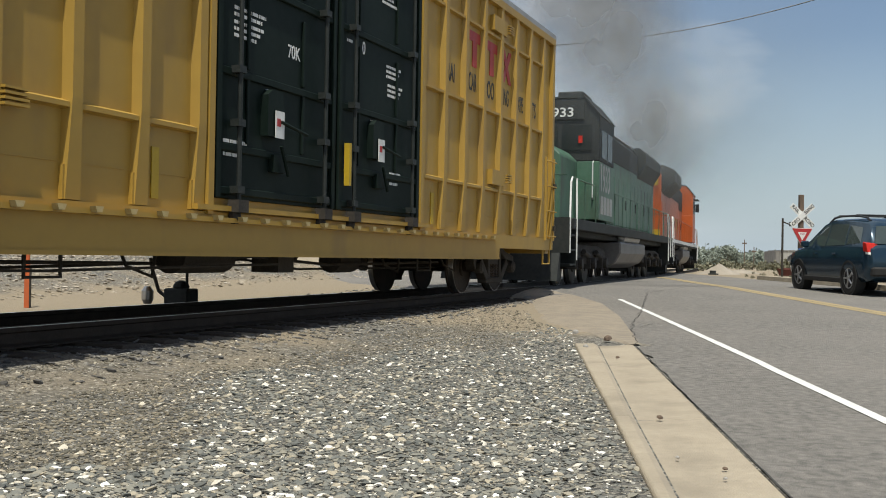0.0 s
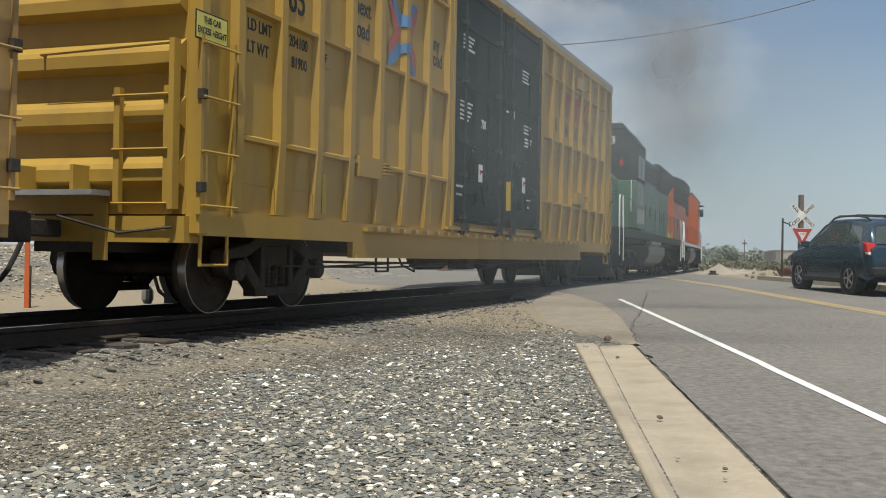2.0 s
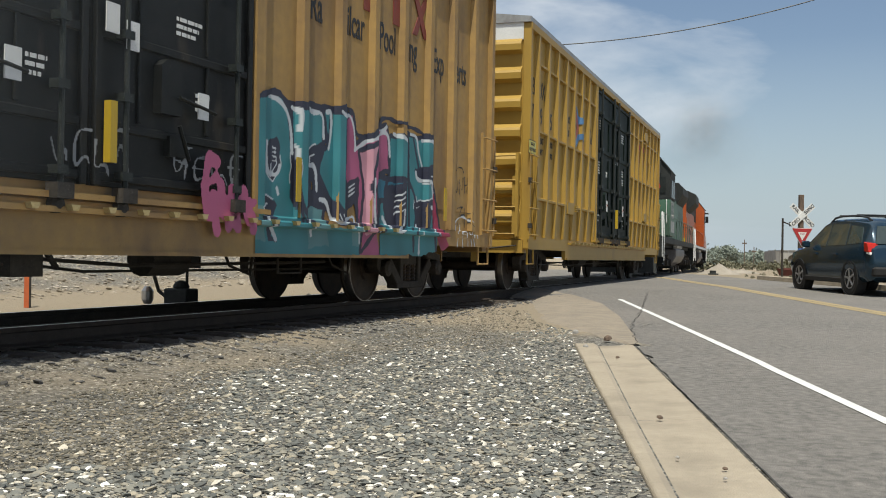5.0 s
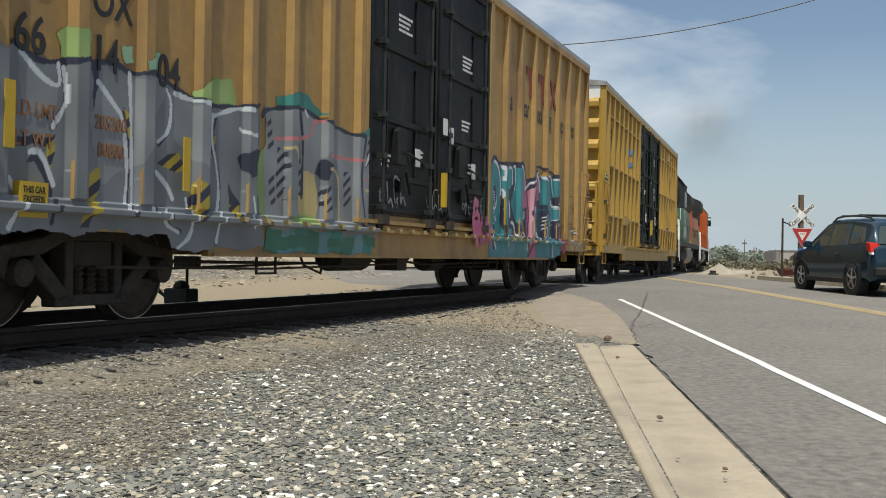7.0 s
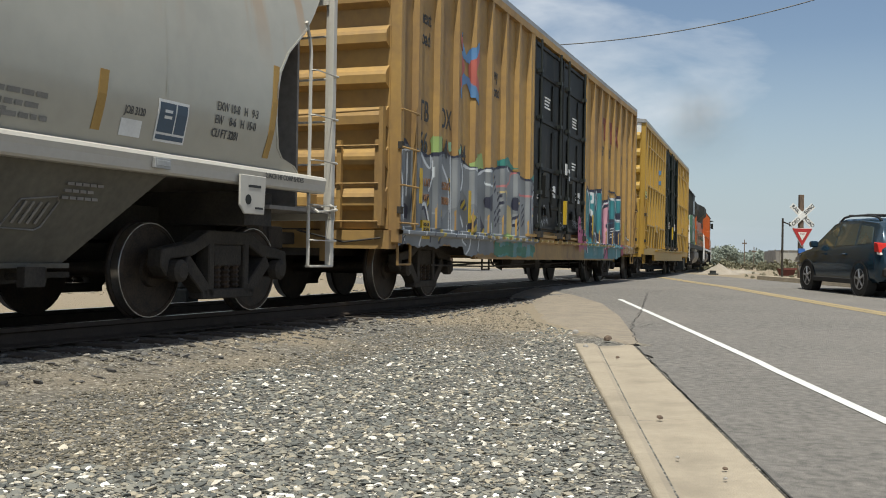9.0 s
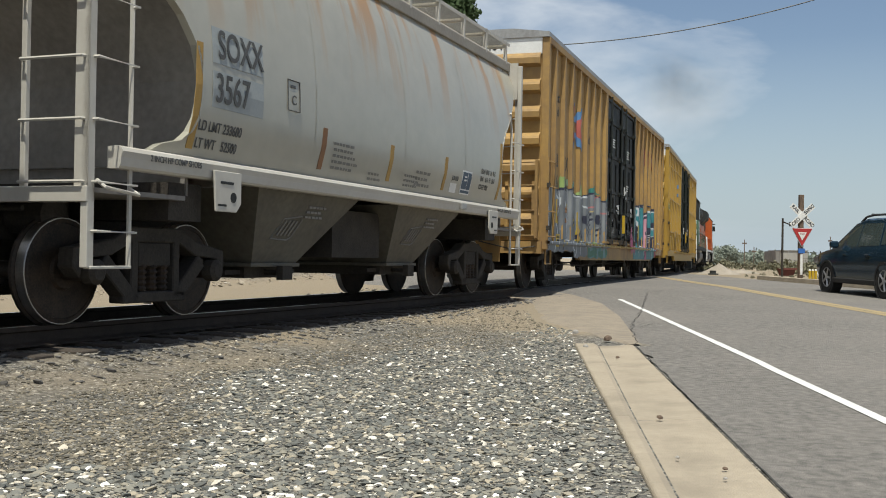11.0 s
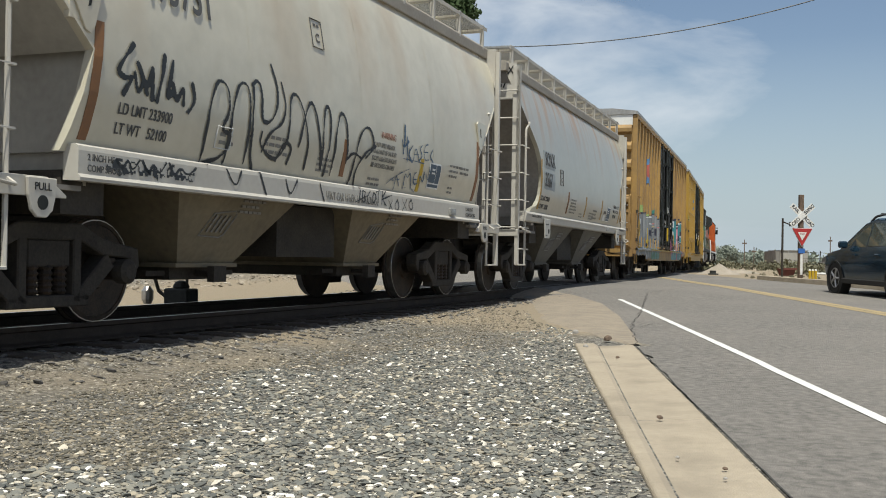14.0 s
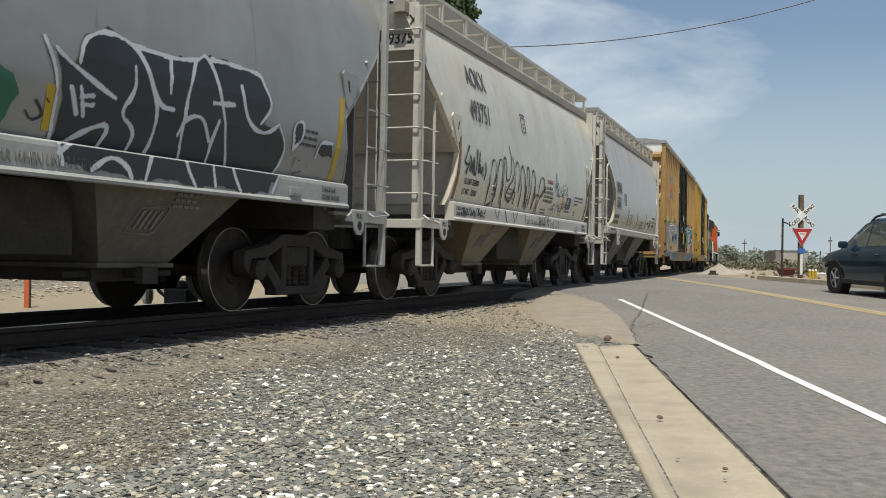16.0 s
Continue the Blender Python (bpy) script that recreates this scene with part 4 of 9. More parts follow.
# ---- spray paint ----
class Mural:
    """Sprayed fills and lines on a fine grid that lies on the surface surf(u, z)."""

    def __init__(self, u0, u1, z0, z1, step=0.013):
        self.step, self.count = step, 0
        self.u, self.z = np.meshgrid(np.arange(u0, u1, step), np.arange(z0, z1, step))
        self.ink = np.zeros((*self.u.shape, 3))
        self.on = np.zeros(self.u.shape, bool)
        self.region = np.zeros(self.u.shape, int)
        self.wu = self.u + 0.018 * np.sin(self.z * 9 + self.u * 5) + 0.008 * np.sin(self.z * 31)
        self.wz = self.z + 0.018 * np.sin(self.u * 8 + 1) + 0.008 * np.sin(self.u * 27)

    def fill(self, colour, pts):
        inside = np.zeros(self.u.shape, bool)
        for (x0, y0), (x1, y1) in zip(pts, pts[1:] + pts[:1]):
            if y0 != y1:
                inside ^= ((y0 > self.wz) != (y1 > self.wz)) & (self.wu < (x1 - x0) * (self.wz - y0) / (y1 - y0) + x0)
        tone = 0.88 + 0.2 * np.sin(self.z * 4.1 + self.u * 1.7) ** 2 + 0.06 * np.sin(self.u * 13)
        self.ink[inside] = (np.array(colour) * tone[..., None])[inside]
        self.on |= inside
        self.count += 1
        self.region[inside] = self.count

    def outline(self, dark, light, wide=0.045, gleam=0.035, share=-0.1):
        """A dark contour between the fills, with broken light strokes inside it."""
        r = self.region
        edge = np.zeros(r.shape, bool)
        edge[:, 1:] |= r[:, 1:] != r[:, :-1]
        edge[1:] |= r[1:] != r[:-1]

        def grown(m, d):
            for _ in range(max(1, round(d / self.step))):
                q = m.copy()
                q[1:] |= m[:-1]
                q[:-1] |= m[1:]
                q[:, 1:] |= m[:, :-1]
                q[:, :-1] |= m[:, 1:]
                m = q
            return m
        edge &= (self.z > 1.0) & (self.u > self.u.min() + 0.15)
        core = grown(edge, wide)
        rim = grown(core, gleam) & ~core & self.on
        some = np.sin(self.u * 3.1 + 2 * np.sin(self.z * 2.3)) + np.sin(self.z * 4.7 - self.u * 1.9) > share
        self.ink[rim & some] = light
        self.ink[core] = dark
        self.on |= core

    def hatch(self, colour, dark, pts, gap=0.09):
        """A filled shape with slanting dark stripes."""
        self.fill(colour, pts)
        m = (self.region == self.count) & ((self.z * 0.8 - self.u * 0.5) % gap < gap * 0.45)
        self.ink[m] = dark

    def line(self, colour, width, pts):
        p = np.array(pts, float)
        if len(p) > 2:
            for _ in range(2):
                q = [p[0]]
                for a, b in zip(p, p[1:]):
                    q += [a * 0.75 + b * 0.25, a * 0.25 + b * 0.75]
                p = np.array(q + [p[-1]])
        best = np.full(self.u.shape, 9.0)
        for (a, b), (c, d) in zip(p, p[1:]):
            vx, vz = c - a, d - b
            t = np.clip(((self.u - a) * vx + (self.z - b) * vz) / (vx * vx + vz * vz + 1e-9), 0, 1)
            best = np.minimum(best, np.hypot(self.u - a - t * vx, self.z - b - t * vz))
        hit = best < width / 2 * (1 + 0.25 * np.sin(self.u * 17 + self.z * 11))
        self.ink[hit] = colour
        self.on |= hit

    def put(self, surf, parent, label, name="spray_paint"):
        cell = self.on[:-1, :-1] & self.on[1:, :-1] & self.on[:-1, 1:] & self.on[1:, 1:]
        use = np.zeros(self.u.shape, bool)
        for sl in ((slice(0, -1), slice(0, -1)), (slice(1, None), slice(0, -1)), (slice(0, -1), slice(1, None)), (slice(1, None), slice(1, None))):
            use[sl] |= cell
        idx = -np.ones(self.u.shape, int)
        idx[use] = np.arange(use.sum())
        w = surf(self.u, self.z) + 0.005
        jj, ii = np.nonzero(cell)
        me = bpy.data.meshes.new(name)
        me.from_pydata(np.stack([self.u[use], -w[use], self.z[use]], 1).tolist(), [], np.stack([idx[jj, ii], idx[jj, ii + 1], idx[jj + 1, ii + 1], idx[jj + 1, ii]], 1).tolist())
        ca = me.color_attributes.new("paint", "FLOAT_COLOR", "POINT")
        ca.data.foreach_set("color", np.concatenate([self.ink[use], np.ones((int(use.sum()), 1))], 1).ravel())
        me.materials.append(M_PAINT)
        me.polygons.foreach_set("use_smooth", [True] * len(me.polygons))
        ob = new(name, me)
        ob.parent = parent
        return tagged(ob, label)


def posted(posts):
    pp = np.array(posts)

    def surf(u, z):
        near = np.min(np.abs(u[..., None] - pp), axis=-1)
        w = np.where(near < 0.072, 1.557, np.where(near < 0.10, 1.557 - (near - 0.072) / 0.028 * 0.08, 1.475))
        w = np.where(z < 1.03, 1.533, w)
        w = np.where((z < 0.975) & (z > 0.92), 1.605, w)
        return np.where((z < 1.25) & (z > 1.03) & (near < 0.10), np.maximum(w, 1.52), w)
    return surf


GREY, PALE, TEAL, MIST, DEEP, TEALD = (0.15, 0.163, 0.175), (0.205, 0.218, 0.228), (0.035, 0.19, 0.215), (0.10, 0.23, 0.24), (0.02, 0.14, 0.21), (0.035, 0.19, 0.16)
PINK, ROSE, CRIM, ROSEP = (0.36, 0.08, 0.17), (0.55, 0.28, 0.34), (0.34, 0.03, 0.08), (0.45, 0.16, 0.16)
NAVY, CHALK, LIME, OLIVE, SEAFOAM, SAND = (0.022, 0.024, 0.045), (0.52, 0.55, 0.57), (0.26, 0.36, 0.12), (0.33, 0.26, 0.05), (0.24, 0.42, 0.27), (0.46, 0.36, 0.16)
YOLK = (0.36, 0.27, 0.03)
SOOT, VERD = (0.018, 0.022, 0.026), (0.025, 0.14, 0.085)


box_a_signs(box_a)


def side_murals(car):
    rear_posts = posted(LEFT_POSTS + [-9.22, -2.65])
    front_posts = posted([2.26 + 0.88 * i for i in range(8)] + [2.16, 9.22])
    front = Mural(2.2, 9.15, 0.63, 2.6, 0.010)
    front.fill(TEAL, [(1.82, 2.03), (2.07, 2.18), (2.6, 2.34), (2.74, 2.31), (2.92, 2.18), (2.98, 1.82), (3.01, 1.22), (3.41, 0.99), (3.39, 0.6), (1.94, 0.58), (1.87, 1.22)])
    front.fill(TEAL, [(2.93, 2.24), (3.32, 2.27), (3.68, 2.25), (3.69, 1.87), (3.49, 1.81), (3.35, 1.77), (3.37, 1.24), (3.71, 0.94), (4.34, 1.0), (4.54, 0.76), (4.54, 0.61), (3.37, 0.6), (3.06, 1.18)])
    front.fill(MIST, [(3.23, 1.16), (3.4, 1.2), (3.7, 1.14), (3.75, 0.72), (3.26, 0.71)])
    front.fill(MIST, [(4.3, 0.99), (4.53, 0.98), (4.54, 0.73), (4.32, 0.72)])
    front.fill(MIST, [(2.09, 1.11), (2.38, 1.13), (2.39, 0.78), (2.1, 0.77)])
    front.fill(TEAL, [(3.68, 2.27), (4.22, 2.35), (4.25, 1.73), (4.19, 1.61), (4.28, 1.42), (4.26, 0.97), (3.95, 1.07), (3.56, 1.55), (3.6, 1.75), (3.77, 1.88)])
    front.fill(DEEP, [(3.36, 1.75), (3.68, 1.84), (3.57, 1.55), (3.99, 1.14), (4.28, 0.99), (4.03, 1.01), (3.46, 1.35)])
    front.fill(PINK, [(4.22, 2.27), (4.4, 2.34), (4.49, 1.98), (5.02, 2.21), (5.36, 2.31), (5.47, 2.11), (5.43, 1.74), (5.09, 1.62), (4.96, 1.47), (5.02, 0.94), (5.09, 0.62), (4.54, 0.61), (4.59, 1.01), (4.52, 1.44), (4.25, 1.41), (4.19, 1.58)])
    front.fill(ROSE, [(4.59, 1.91), (4.98, 2.07), (4.84, 1.46), (4.92, 0.91), (4.67, 0.9), (4.7, 1.51)])
    front.fill(ROSE, [(5.26, 1.32), (5.47, 1.37), (5.43, 1.1), (5.29, 1.12)])
    front.fill(TEAL, [(5.45, 2.2), (5.69, 2.23), (6.05, 2.09), (6.07, 1.57), (6.32, 1.59), (6.35, 0.63), (5.09, 0.62), (5.11, 1.09), (5.25, 1.5), (5.43, 1.69)])
    front.fill(TEAL, [(6.02, 2.27), (6.82, 2.29), (6.84, 1.76), (6.68, 1.62), (6.83, 1.33), (7.01, 0.98), (6.93, 0.68), (6.33, 0.63), (6.3, 1.46), (6.04, 1.69)])
    front.fill(DEEP, [(5.09, 1.63), (5.81, 1.64), (5.59, 1.29), (5.26, 1.32), (5.11, 1.31)])
    front.fill(CRIM, [(6.85, 1.76), (7.05, 1.38), (7.2, 1.08), (7.45, 0.77), (7.1, 0.72), (6.92, 0.97)])
    front.fill(NAVY, [(3.34, 1.77), (3.62, 1.79), (3.55, 1.54), (3.78, 1.33), (4.07, 1.14), (4.31, 1.04), (4.14, 0.96), (3.86, 1.13), (3.58, 1.19), (3.35, 1.25), (3.5, 1.4), (3.45, 1.59), (3.34, 1.63)])
    front.fill(NAVY, [(2.52, 1.8), (2.66, 1.83), (2.72, 1.56), (2.62, 1.44), (2.53, 1.49)])
    front.fill(NAVY, [(4.28, 1.44), (4.55, 1.55), (4.54, 1.33), (4.42, 1.21), (4.31, 1.18)])
    front.fill(NAVY, [(4.94, 1.47), (5.09, 1.6), (5.15, 0.92), (4.98, 0.91)])
    front.fill(NAVY, [(5.36, 1.51), (5.81, 1.57), (5.99, 1.44), (5.88, 1.03), (5.6, 0.93), (5.4, 0.99), (5.32, 1.21)])
    front.fill(NAVY, [(6.28, 1.82), (6.77, 1.87), (6.79, 1.68), (6.42, 1.69)])
    front.fill(NAVY, [(6.28, 1.36), (6.87, 1.37), (6.83, 1.23), (6.67, 1.21), (6.6, 1.04), (6.34, 1.06)])
    front.fill(NAVY, [(2.41, 1.22), (2.63, 1.15), (2.51, 0.83), (2.64, 0.76), (2.44, 0.78)])
    front.outline(NAVY, CHALK, 0.03, 0.02, 1.2)
    front.line(NAVY, 0.065, [(1.82, 2.03), (2.07, 2.19), (2.6, 2.36), (2.79, 2.31), (2.97, 2.24), (3.36, 2.32), (3.75, 2.32), (4.21, 2.39), (4.27, 2.38), (4.42, 2.37), (4.52, 2.01), (5.12, 2.26), (5.22, 2.42), (5.78, 2.39), (6.79, 2.35), (6.89, 1.77)])
    front.line(NAVY, 0.065, [(2.97, 2.19), (3.04, 1.17), (3.41, 0.98)])
    front.line(NAVY, 0.065, [(3.67, 2.27), (3.7, 1.85), (3.55, 1.56)])
    front.line(NAVY, 0.065, [(3.87, 2.28), (3.8, 1.89)])
    front.line(NAVY, 0.065, [(4.21, 2.26), (4.25, 1.73), (4.17, 1.58), (4.3, 1.42)])
    front.line(NAVY, 0.065, [(5.39, 2.3), (5.48, 1.75), (5.38, 1.57)])
    front.line(NAVY, 0.065, [(6.05, 2.09), (6.14, 0.7)])
    front.line(NAVY, 0.065, [(6.21, 2.24), (6.41, 1.85)])
    front.line(NAVY, 0.065, [(5.09, 1.63), (5.92, 1.65)])
    front.line(NAVY, 0.065, [(4.96, 0.94), (4.58, 0.68)])
    front.line(NAVY, 0.065, [(6.83, 1.33), (6.93, 0.71)])
    front.line(NAVY, 0.065, [(4.46, 1.43), (4.59, 1.01), (4.54, 0.68)])
    front.line(CHALK, 0.05, [(2.51, 2.27), (2.7, 2.27), (2.87, 2.18), (2.96, 2.01), (2.99, 1.73)])
    front.line(CHALK, 0.05, [(2.97, 2.22), (3.09, 2.19), (3.06, 1.98)])
    front.line(CHALK, 0.05, [(3.34, 2.26), (3.42, 2.22), (3.67, 2.26), (3.69, 1.97)])
    front.line(CHALK, 0.05, [(3.75, 2.27), (3.87, 2.3), (3.85, 1.99), (3.81, 1.86)])
    front.line(CHALK, 0.05, [(3.98, 2.31), (4.1, 2.26), (4.17, 2.3)])
    front.line(CHALK, 0.05, [(4.22, 2.28), (4.33, 2.32), (4.44, 2.19), (4.49, 1.92)])
    front.line(CHALK, 0.05, [(4.47, 1.91), (4.83, 2.07), (5.23, 2.19), (5.36, 2.3)])
    front.line(CHALK, 0.05, [(5.18, 2.21), (5.42, 2.22), (5.46, 1.93)])
    front.line(CHALK, 0.05, [(5.56, 2.23), (5.85, 2.19), (6.01, 2.02)])
    front.line(CHALK, 0.05, [(6.12, 2.29), (6.33, 2.28), (6.38, 2.07), (6.51, 1.89)])
    front.line(CHALK, 0.05, [(6.5, 2.24), (6.82, 2.25), (6.8, 1.96)])
    front.line(CHALK, 0.05, [(6.31, 1.78), (6.35, 1.68), (6.75, 1.69), (6.71, 1.49)])
    front.line(CHALK, 0.05, [(6.69, 1.32), (6.87, 1.3), (6.91, 0.97)])
    front.line(CHALK, 0.05, [(2.48, 1.8), (2.48, 1.47), (2.69, 1.46), (2.74, 1.56)])
    front.line(CHALK, 0.05, [(3.36, 1.63), (3.51, 1.63), (3.54, 1.36)])
    front.line(CHALK, 0.05, [(3.62, 1.26), (3.79, 1.25), (3.87, 1.03), (4.12, 0.99), (4.38, 1.1), (4.49, 1.08), (4.52, 0.79)])
    front.line(CHALK, 0.05, [(4.89, 1.58), (4.88, 1.13), (4.96, 0.94)])
    front.line(CHALK, 0.05, [(5.27, 1.12), (5.49, 0.93), (5.77, 0.97), (5.8, 1.24)])
    front.line(CHALK, 0.05, [(6.34, 1.05), (6.32, 0.67)])
    front.line(CHALK, 0.05, [(3.28, 1.17), (3.33, 0.85)])
    front.line(CHALK, 0.05, [(2.43, 1.18), (2.45, 0.96), (2.59, 0.79)])
    front.line(CHALK, 0.05, [(2.69, 1.33), (2.72, 1.27)])
    front.line(CHALK, 0.018, [(2.59, 1.75), (2.65, 1.74)])
    front.line(CHALK, 0.018, [(2.59, 1.7), (2.65, 1.7)])
    front.line(CHALK, 0.018, [(2.59, 1.66), (2.66, 1.65)])
    front.line(CHALK, 0.018, [(2.59, 1.61), (2.66, 1.61)])
    front.line(CHALK, 0.022, [(5.64, 1.41), (5.81, 1.48)])
    front.line(CHALK, 0.022, [(5.63, 1.34), (5.8, 1.41)])
    front.line(CHALK, 0.022, [(5.62, 1.26), (5.79, 1.33)])
    front.line(CHALK, 0.022, [(5.61, 1.18), (5.78, 1.25)])
    front.line(CHALK, 0.02, [(4.33, 1.44), (4.48, 1.5)])
    front.line(CHALK, 0.02, [(4.33, 1.39), (4.48, 1.45)])
    front.line(CHALK, 0.02, [(4.33, 1.34), (4.48, 1.4)])
    front.line(CHALK, 0.02, [(3.86, 1.1), (3.95, 1.02)])
    front.line(CHALK, 0.02, [(3.96, 1.11), (4.05, 1.02)])
    front.line(CHALK, 0.02, [(4.06, 1.11), (4.14, 1.03)])
    front.line(SOOT, 0.025, [(7.81, 1.92), (7.87, 1.98), (8.06, 2.0), (8.13, 1.92)])
    front.line(SOOT, 0.025, [(7.76, 1.85), (7.77, 1.64), (7.87, 1.59), (7.91, 1.79)])
    front.line(SOOT, 0.025, [(7.95, 1.83), (7.96, 1.59)])
    front.line(SOOT, 0.025, [(7.95, 1.79), (8.09, 1.6), (8.1, 1.84)])
    front.line(SOOT, 0.025, [(8.17, 1.85), (8.18, 1.61)])
    front.line(SOOT, 0.025, [(8.17, 1.72), (8.29, 1.75)])
    front.line(SOOT, 0.025, [(8.3, 1.86), (8.29, 1.62)])
    front.line(SOOT, 0.025, [(7.86, 1.36), (8.15, 1.41), (8.02, 1.35), (7.9, 1.11)])
    front.line(SOOT, 0.025, [(8.02, 1.26), (8.19, 1.29)])
    front.line(SOOT, 0.025, [(8.18, 1.38), (8.2, 1.09)])
    front.line(SOOT, 0.025, [(8.29, 1.3), (8.39, 1.32), (8.29, 1.17), (8.43, 1.1)])
    front.line(CHALK, 0.035, [(7.77, 1.11), (7.9, 1.22), (8.19, 1.25), (8.39, 1.17)])
    front.line(CHALK, 0.035, [(7.84, 1.11), (7.76, 0.78)])
    front.line(CHALK, 0.035, [(8.0, 1.12), (7.98, 0.78)])
    front.line(CHALK, 0.035, [(7.97, 1.01), (8.2, 1.03), (8.21, 0.8)])
    front.line(CHALK, 0.035, [(8.28, 1.02), (8.38, 0.8)])
    front.line(CHALK, 0.035, [(8.4, 1.02), (8.51, 0.8)])
    front.put(front_posts, car, "teal and pink sprayed letters with white lines")
    rear = Mural(-9.28, -2.3, 0.63, 2.5, 0.010)
    for k in range(9):
        rear.fill((VERD, MIST, TEALD)[k % 3], [(-4.95 + 0.29 * k, 0.90), (-4.66 + 0.29 * k, 0.91), (-4.74 + 0.29 * k, 0.64), (-5.03 + 0.29 * k, 0.64)])
    rear.fill(TEALD, [(-9.52, 2.35), (-9.39, 2.39), (-9.37, 2.2), (-9.5, 2.17)])
    rear.fill(GREY, [(-9.51, 2.08), (-9.3, 2.09), (-8.96, 2.18), (-8.74, 2.11), (-8.41, 2.06), (-7.76, 2.06), (-7.71, 0.76), (-8.37, 0.76), (-9.47, 0.78)])
    rear.fill(SEAFOAM, [(-7.71, 2.35), (-7.6, 2.39), (-7.58, 2.29), (-7.7, 2.25)])
    rear.fill(LIME, [(-8.01, 2.26), (-7.89, 2.37), (-7.71, 2.37), (-7.66, 2.17), (-7.96, 2.09)])
    rear.fill(SEAFOAM, [(-7.25, 2.33), (-7.12, 2.37), (-7.08, 2.22), (-7.21, 2.19)])
    rear.fill(SEAFOAM, [(-7.02, 2.25), (-6.87, 2.34), (-6.72, 2.36), (-6.72, 2.21), (-6.99, 2.17)])
    rear.fill(LIME, [(-6.24, 2.12), (-6.07, 2.22), (-5.58, 2.33), (-5.49, 2.08), (-5.75, 2.02), (-6.24, 2.03)])
    rear.fill(TEALD, [(-4.72, 2.3), (-4.39, 2.38), (-4.04, 2.41), (-3.62, 2.24), (-3.97, 2.16), (-4.71, 2.17)])
    rear.fill(TEALD, [(-2.84, 2.11), (-2.49, 2.21), (-2.4, 1.98), (-2.77, 1.93)])
    rear.fill(GREY, [(-8.64, 2.04), (-8.37, 2.13), (-8.2, 2.06), (-8.02, 2.06), (-7.64, 2.14), (-7.26, 2.16), (-7.12, 2.12), (-7.01, 2.17), (-6.72, 2.18), (-6.52, 2.09), (-5.94, 2.0), (-5.3, 2.1), (-5.06, 2.16), (-5.01, 0.69), (-6.6, 0.64), (-6.69, 0.78), (-8.6, 0.79)])
    rear.fill(PALE, [(-8.37, 2.07), (-8.16, 1.92), (-7.94, 1.87), (-8.01, 1.63), (-8.37, 1.62)])
    rear.fill(PALE, [(-7.54, 2.0), (-7.33, 1.83), (-7.2, 1.73), (-7.16, 1.31), (-7.48, 1.15), (-7.6, 1.72)])
    rear.fill(PALE, [(-6.52, 2.02), (-5.97, 1.99), (-5.89, 1.74), (-5.99, 1.41), (-6.47, 1.62)])
    rear.fill(PALE, [(-7.12, 2.07), (-6.73, 2.16), (-6.61, 2.06), (-6.84, 1.63), (-7.06, 1.32)])
    rear.fill(LIME, [(-5.1, 1.57), (-4.85, 1.83), (-4.8, 0.94), (-4.98, 0.93), (-5.11, 1.31)])
    rear.fill(PALE, [(-4.94, 2.14), (-4.13, 2.25), (-3.42, 2.15), (-2.9, 2.08), (-2.41, 1.98), (-2.3, 0.93), (-4.95, 0.89)])
    rear.fill(GREY, [(-4.55, 1.76), (-4.18, 1.8), (-4.16, 1.22), (-4.53, 1.2)])
    rear.fill(SAND, [(-4.36, 1.55), (-3.78, 1.56), (-3.8, 0.99), (-4.32, 0.97)])
    rear.fill(LIME, [(-4.47, 1.03), (-3.83, 1.08), (-3.85, 0.97), (-4.44, 0.94)])
    rear.fill(GREY, [(-3.85, 1.59), (-3.65, 1.8), (-3.28, 1.7), (-3.26, 1.17), (-3.76, 1.14)])
    rear.fill(VERD, [(-4.95, 0.83), (-4.08, 0.84), (-4.08, 0.7), (-4.95, 0.68)])
    rear.fill(VERD, [(-3.61, 0.8), (-3.25, 0.81), (-3.25, 0.71), (-3.61, 0.7)])
    rear.fill(VERD, [(-2.63, 0.86), (-2.16, 0.87), (-2.16, 0.75), (-2.63, 0.73)])
    rear.fill(GREY, [(-3.26, 0.94), (-2.17, 0.97), (-2.16, 0.88), (-3.25, 0.85)])
    rear.fill(NAVY, [(-7.61, 2.15), (-7.49, 2.16), (-7.58, 1.74)])
    rear.fill(NAVY, [(-5.6, 1.31), (-5.37, 1.12), (-5.42, 0.95), (-5.57, 0.95)])
    rear.fill(NAVY, [(-5.49, 1.58), (-5.28, 1.67), (-5.0, 1.68), (-5.11, 1.42), (-5.33, 1.4)])
    rear.fill(NAVY, [(-8.26, 1.26), (-8.22, 1.36), (-8.14, 1.36), (-8.18, 1.26)])
    rear.fill(NAVY, [(-8.42, 1.45), (-8.06, 1.47), (-8.09, 1.4), (-8.4, 1.38)])
    rear.fill(NAVY, [(-3.84, 1.56), (-3.69, 1.73), (-3.5, 1.62), (-3.64, 1.48)])
    rear.hatch(YOLK, NAVY, [(-7.22, 1.83), (-7.14, 1.79), (-7.09, 1.5), (-7.17, 1.49)], 0.14)
    rear.hatch(YOLK, NAVY, [(-7.62, 1.25), (-7.48, 1.29), (-7.51, 1.06), (-7.66, 0.83), (-7.77, 0.82), (-7.64, 1.05)], 0.16)
    rear.hatch(YOLK, NAVY, [(-8.1, 1.46), (-8.01, 1.5), (-8.02, 1.23), (-8.08, 1.23)], 0.14)
    rear.hatch(YOLK, NAVY, [(-6.77, 1.4), (-6.42, 1.53), (-6.31, 1.38), (-6.58, 1.33)], 0.12)
    rear.hatch(YOLK, NAVY, [(-6.32, 1.1), (-6.2, 1.32), (-6.0, 1.25), (-6.0, 1.04), (-6.19, 0.92)], 0.18)
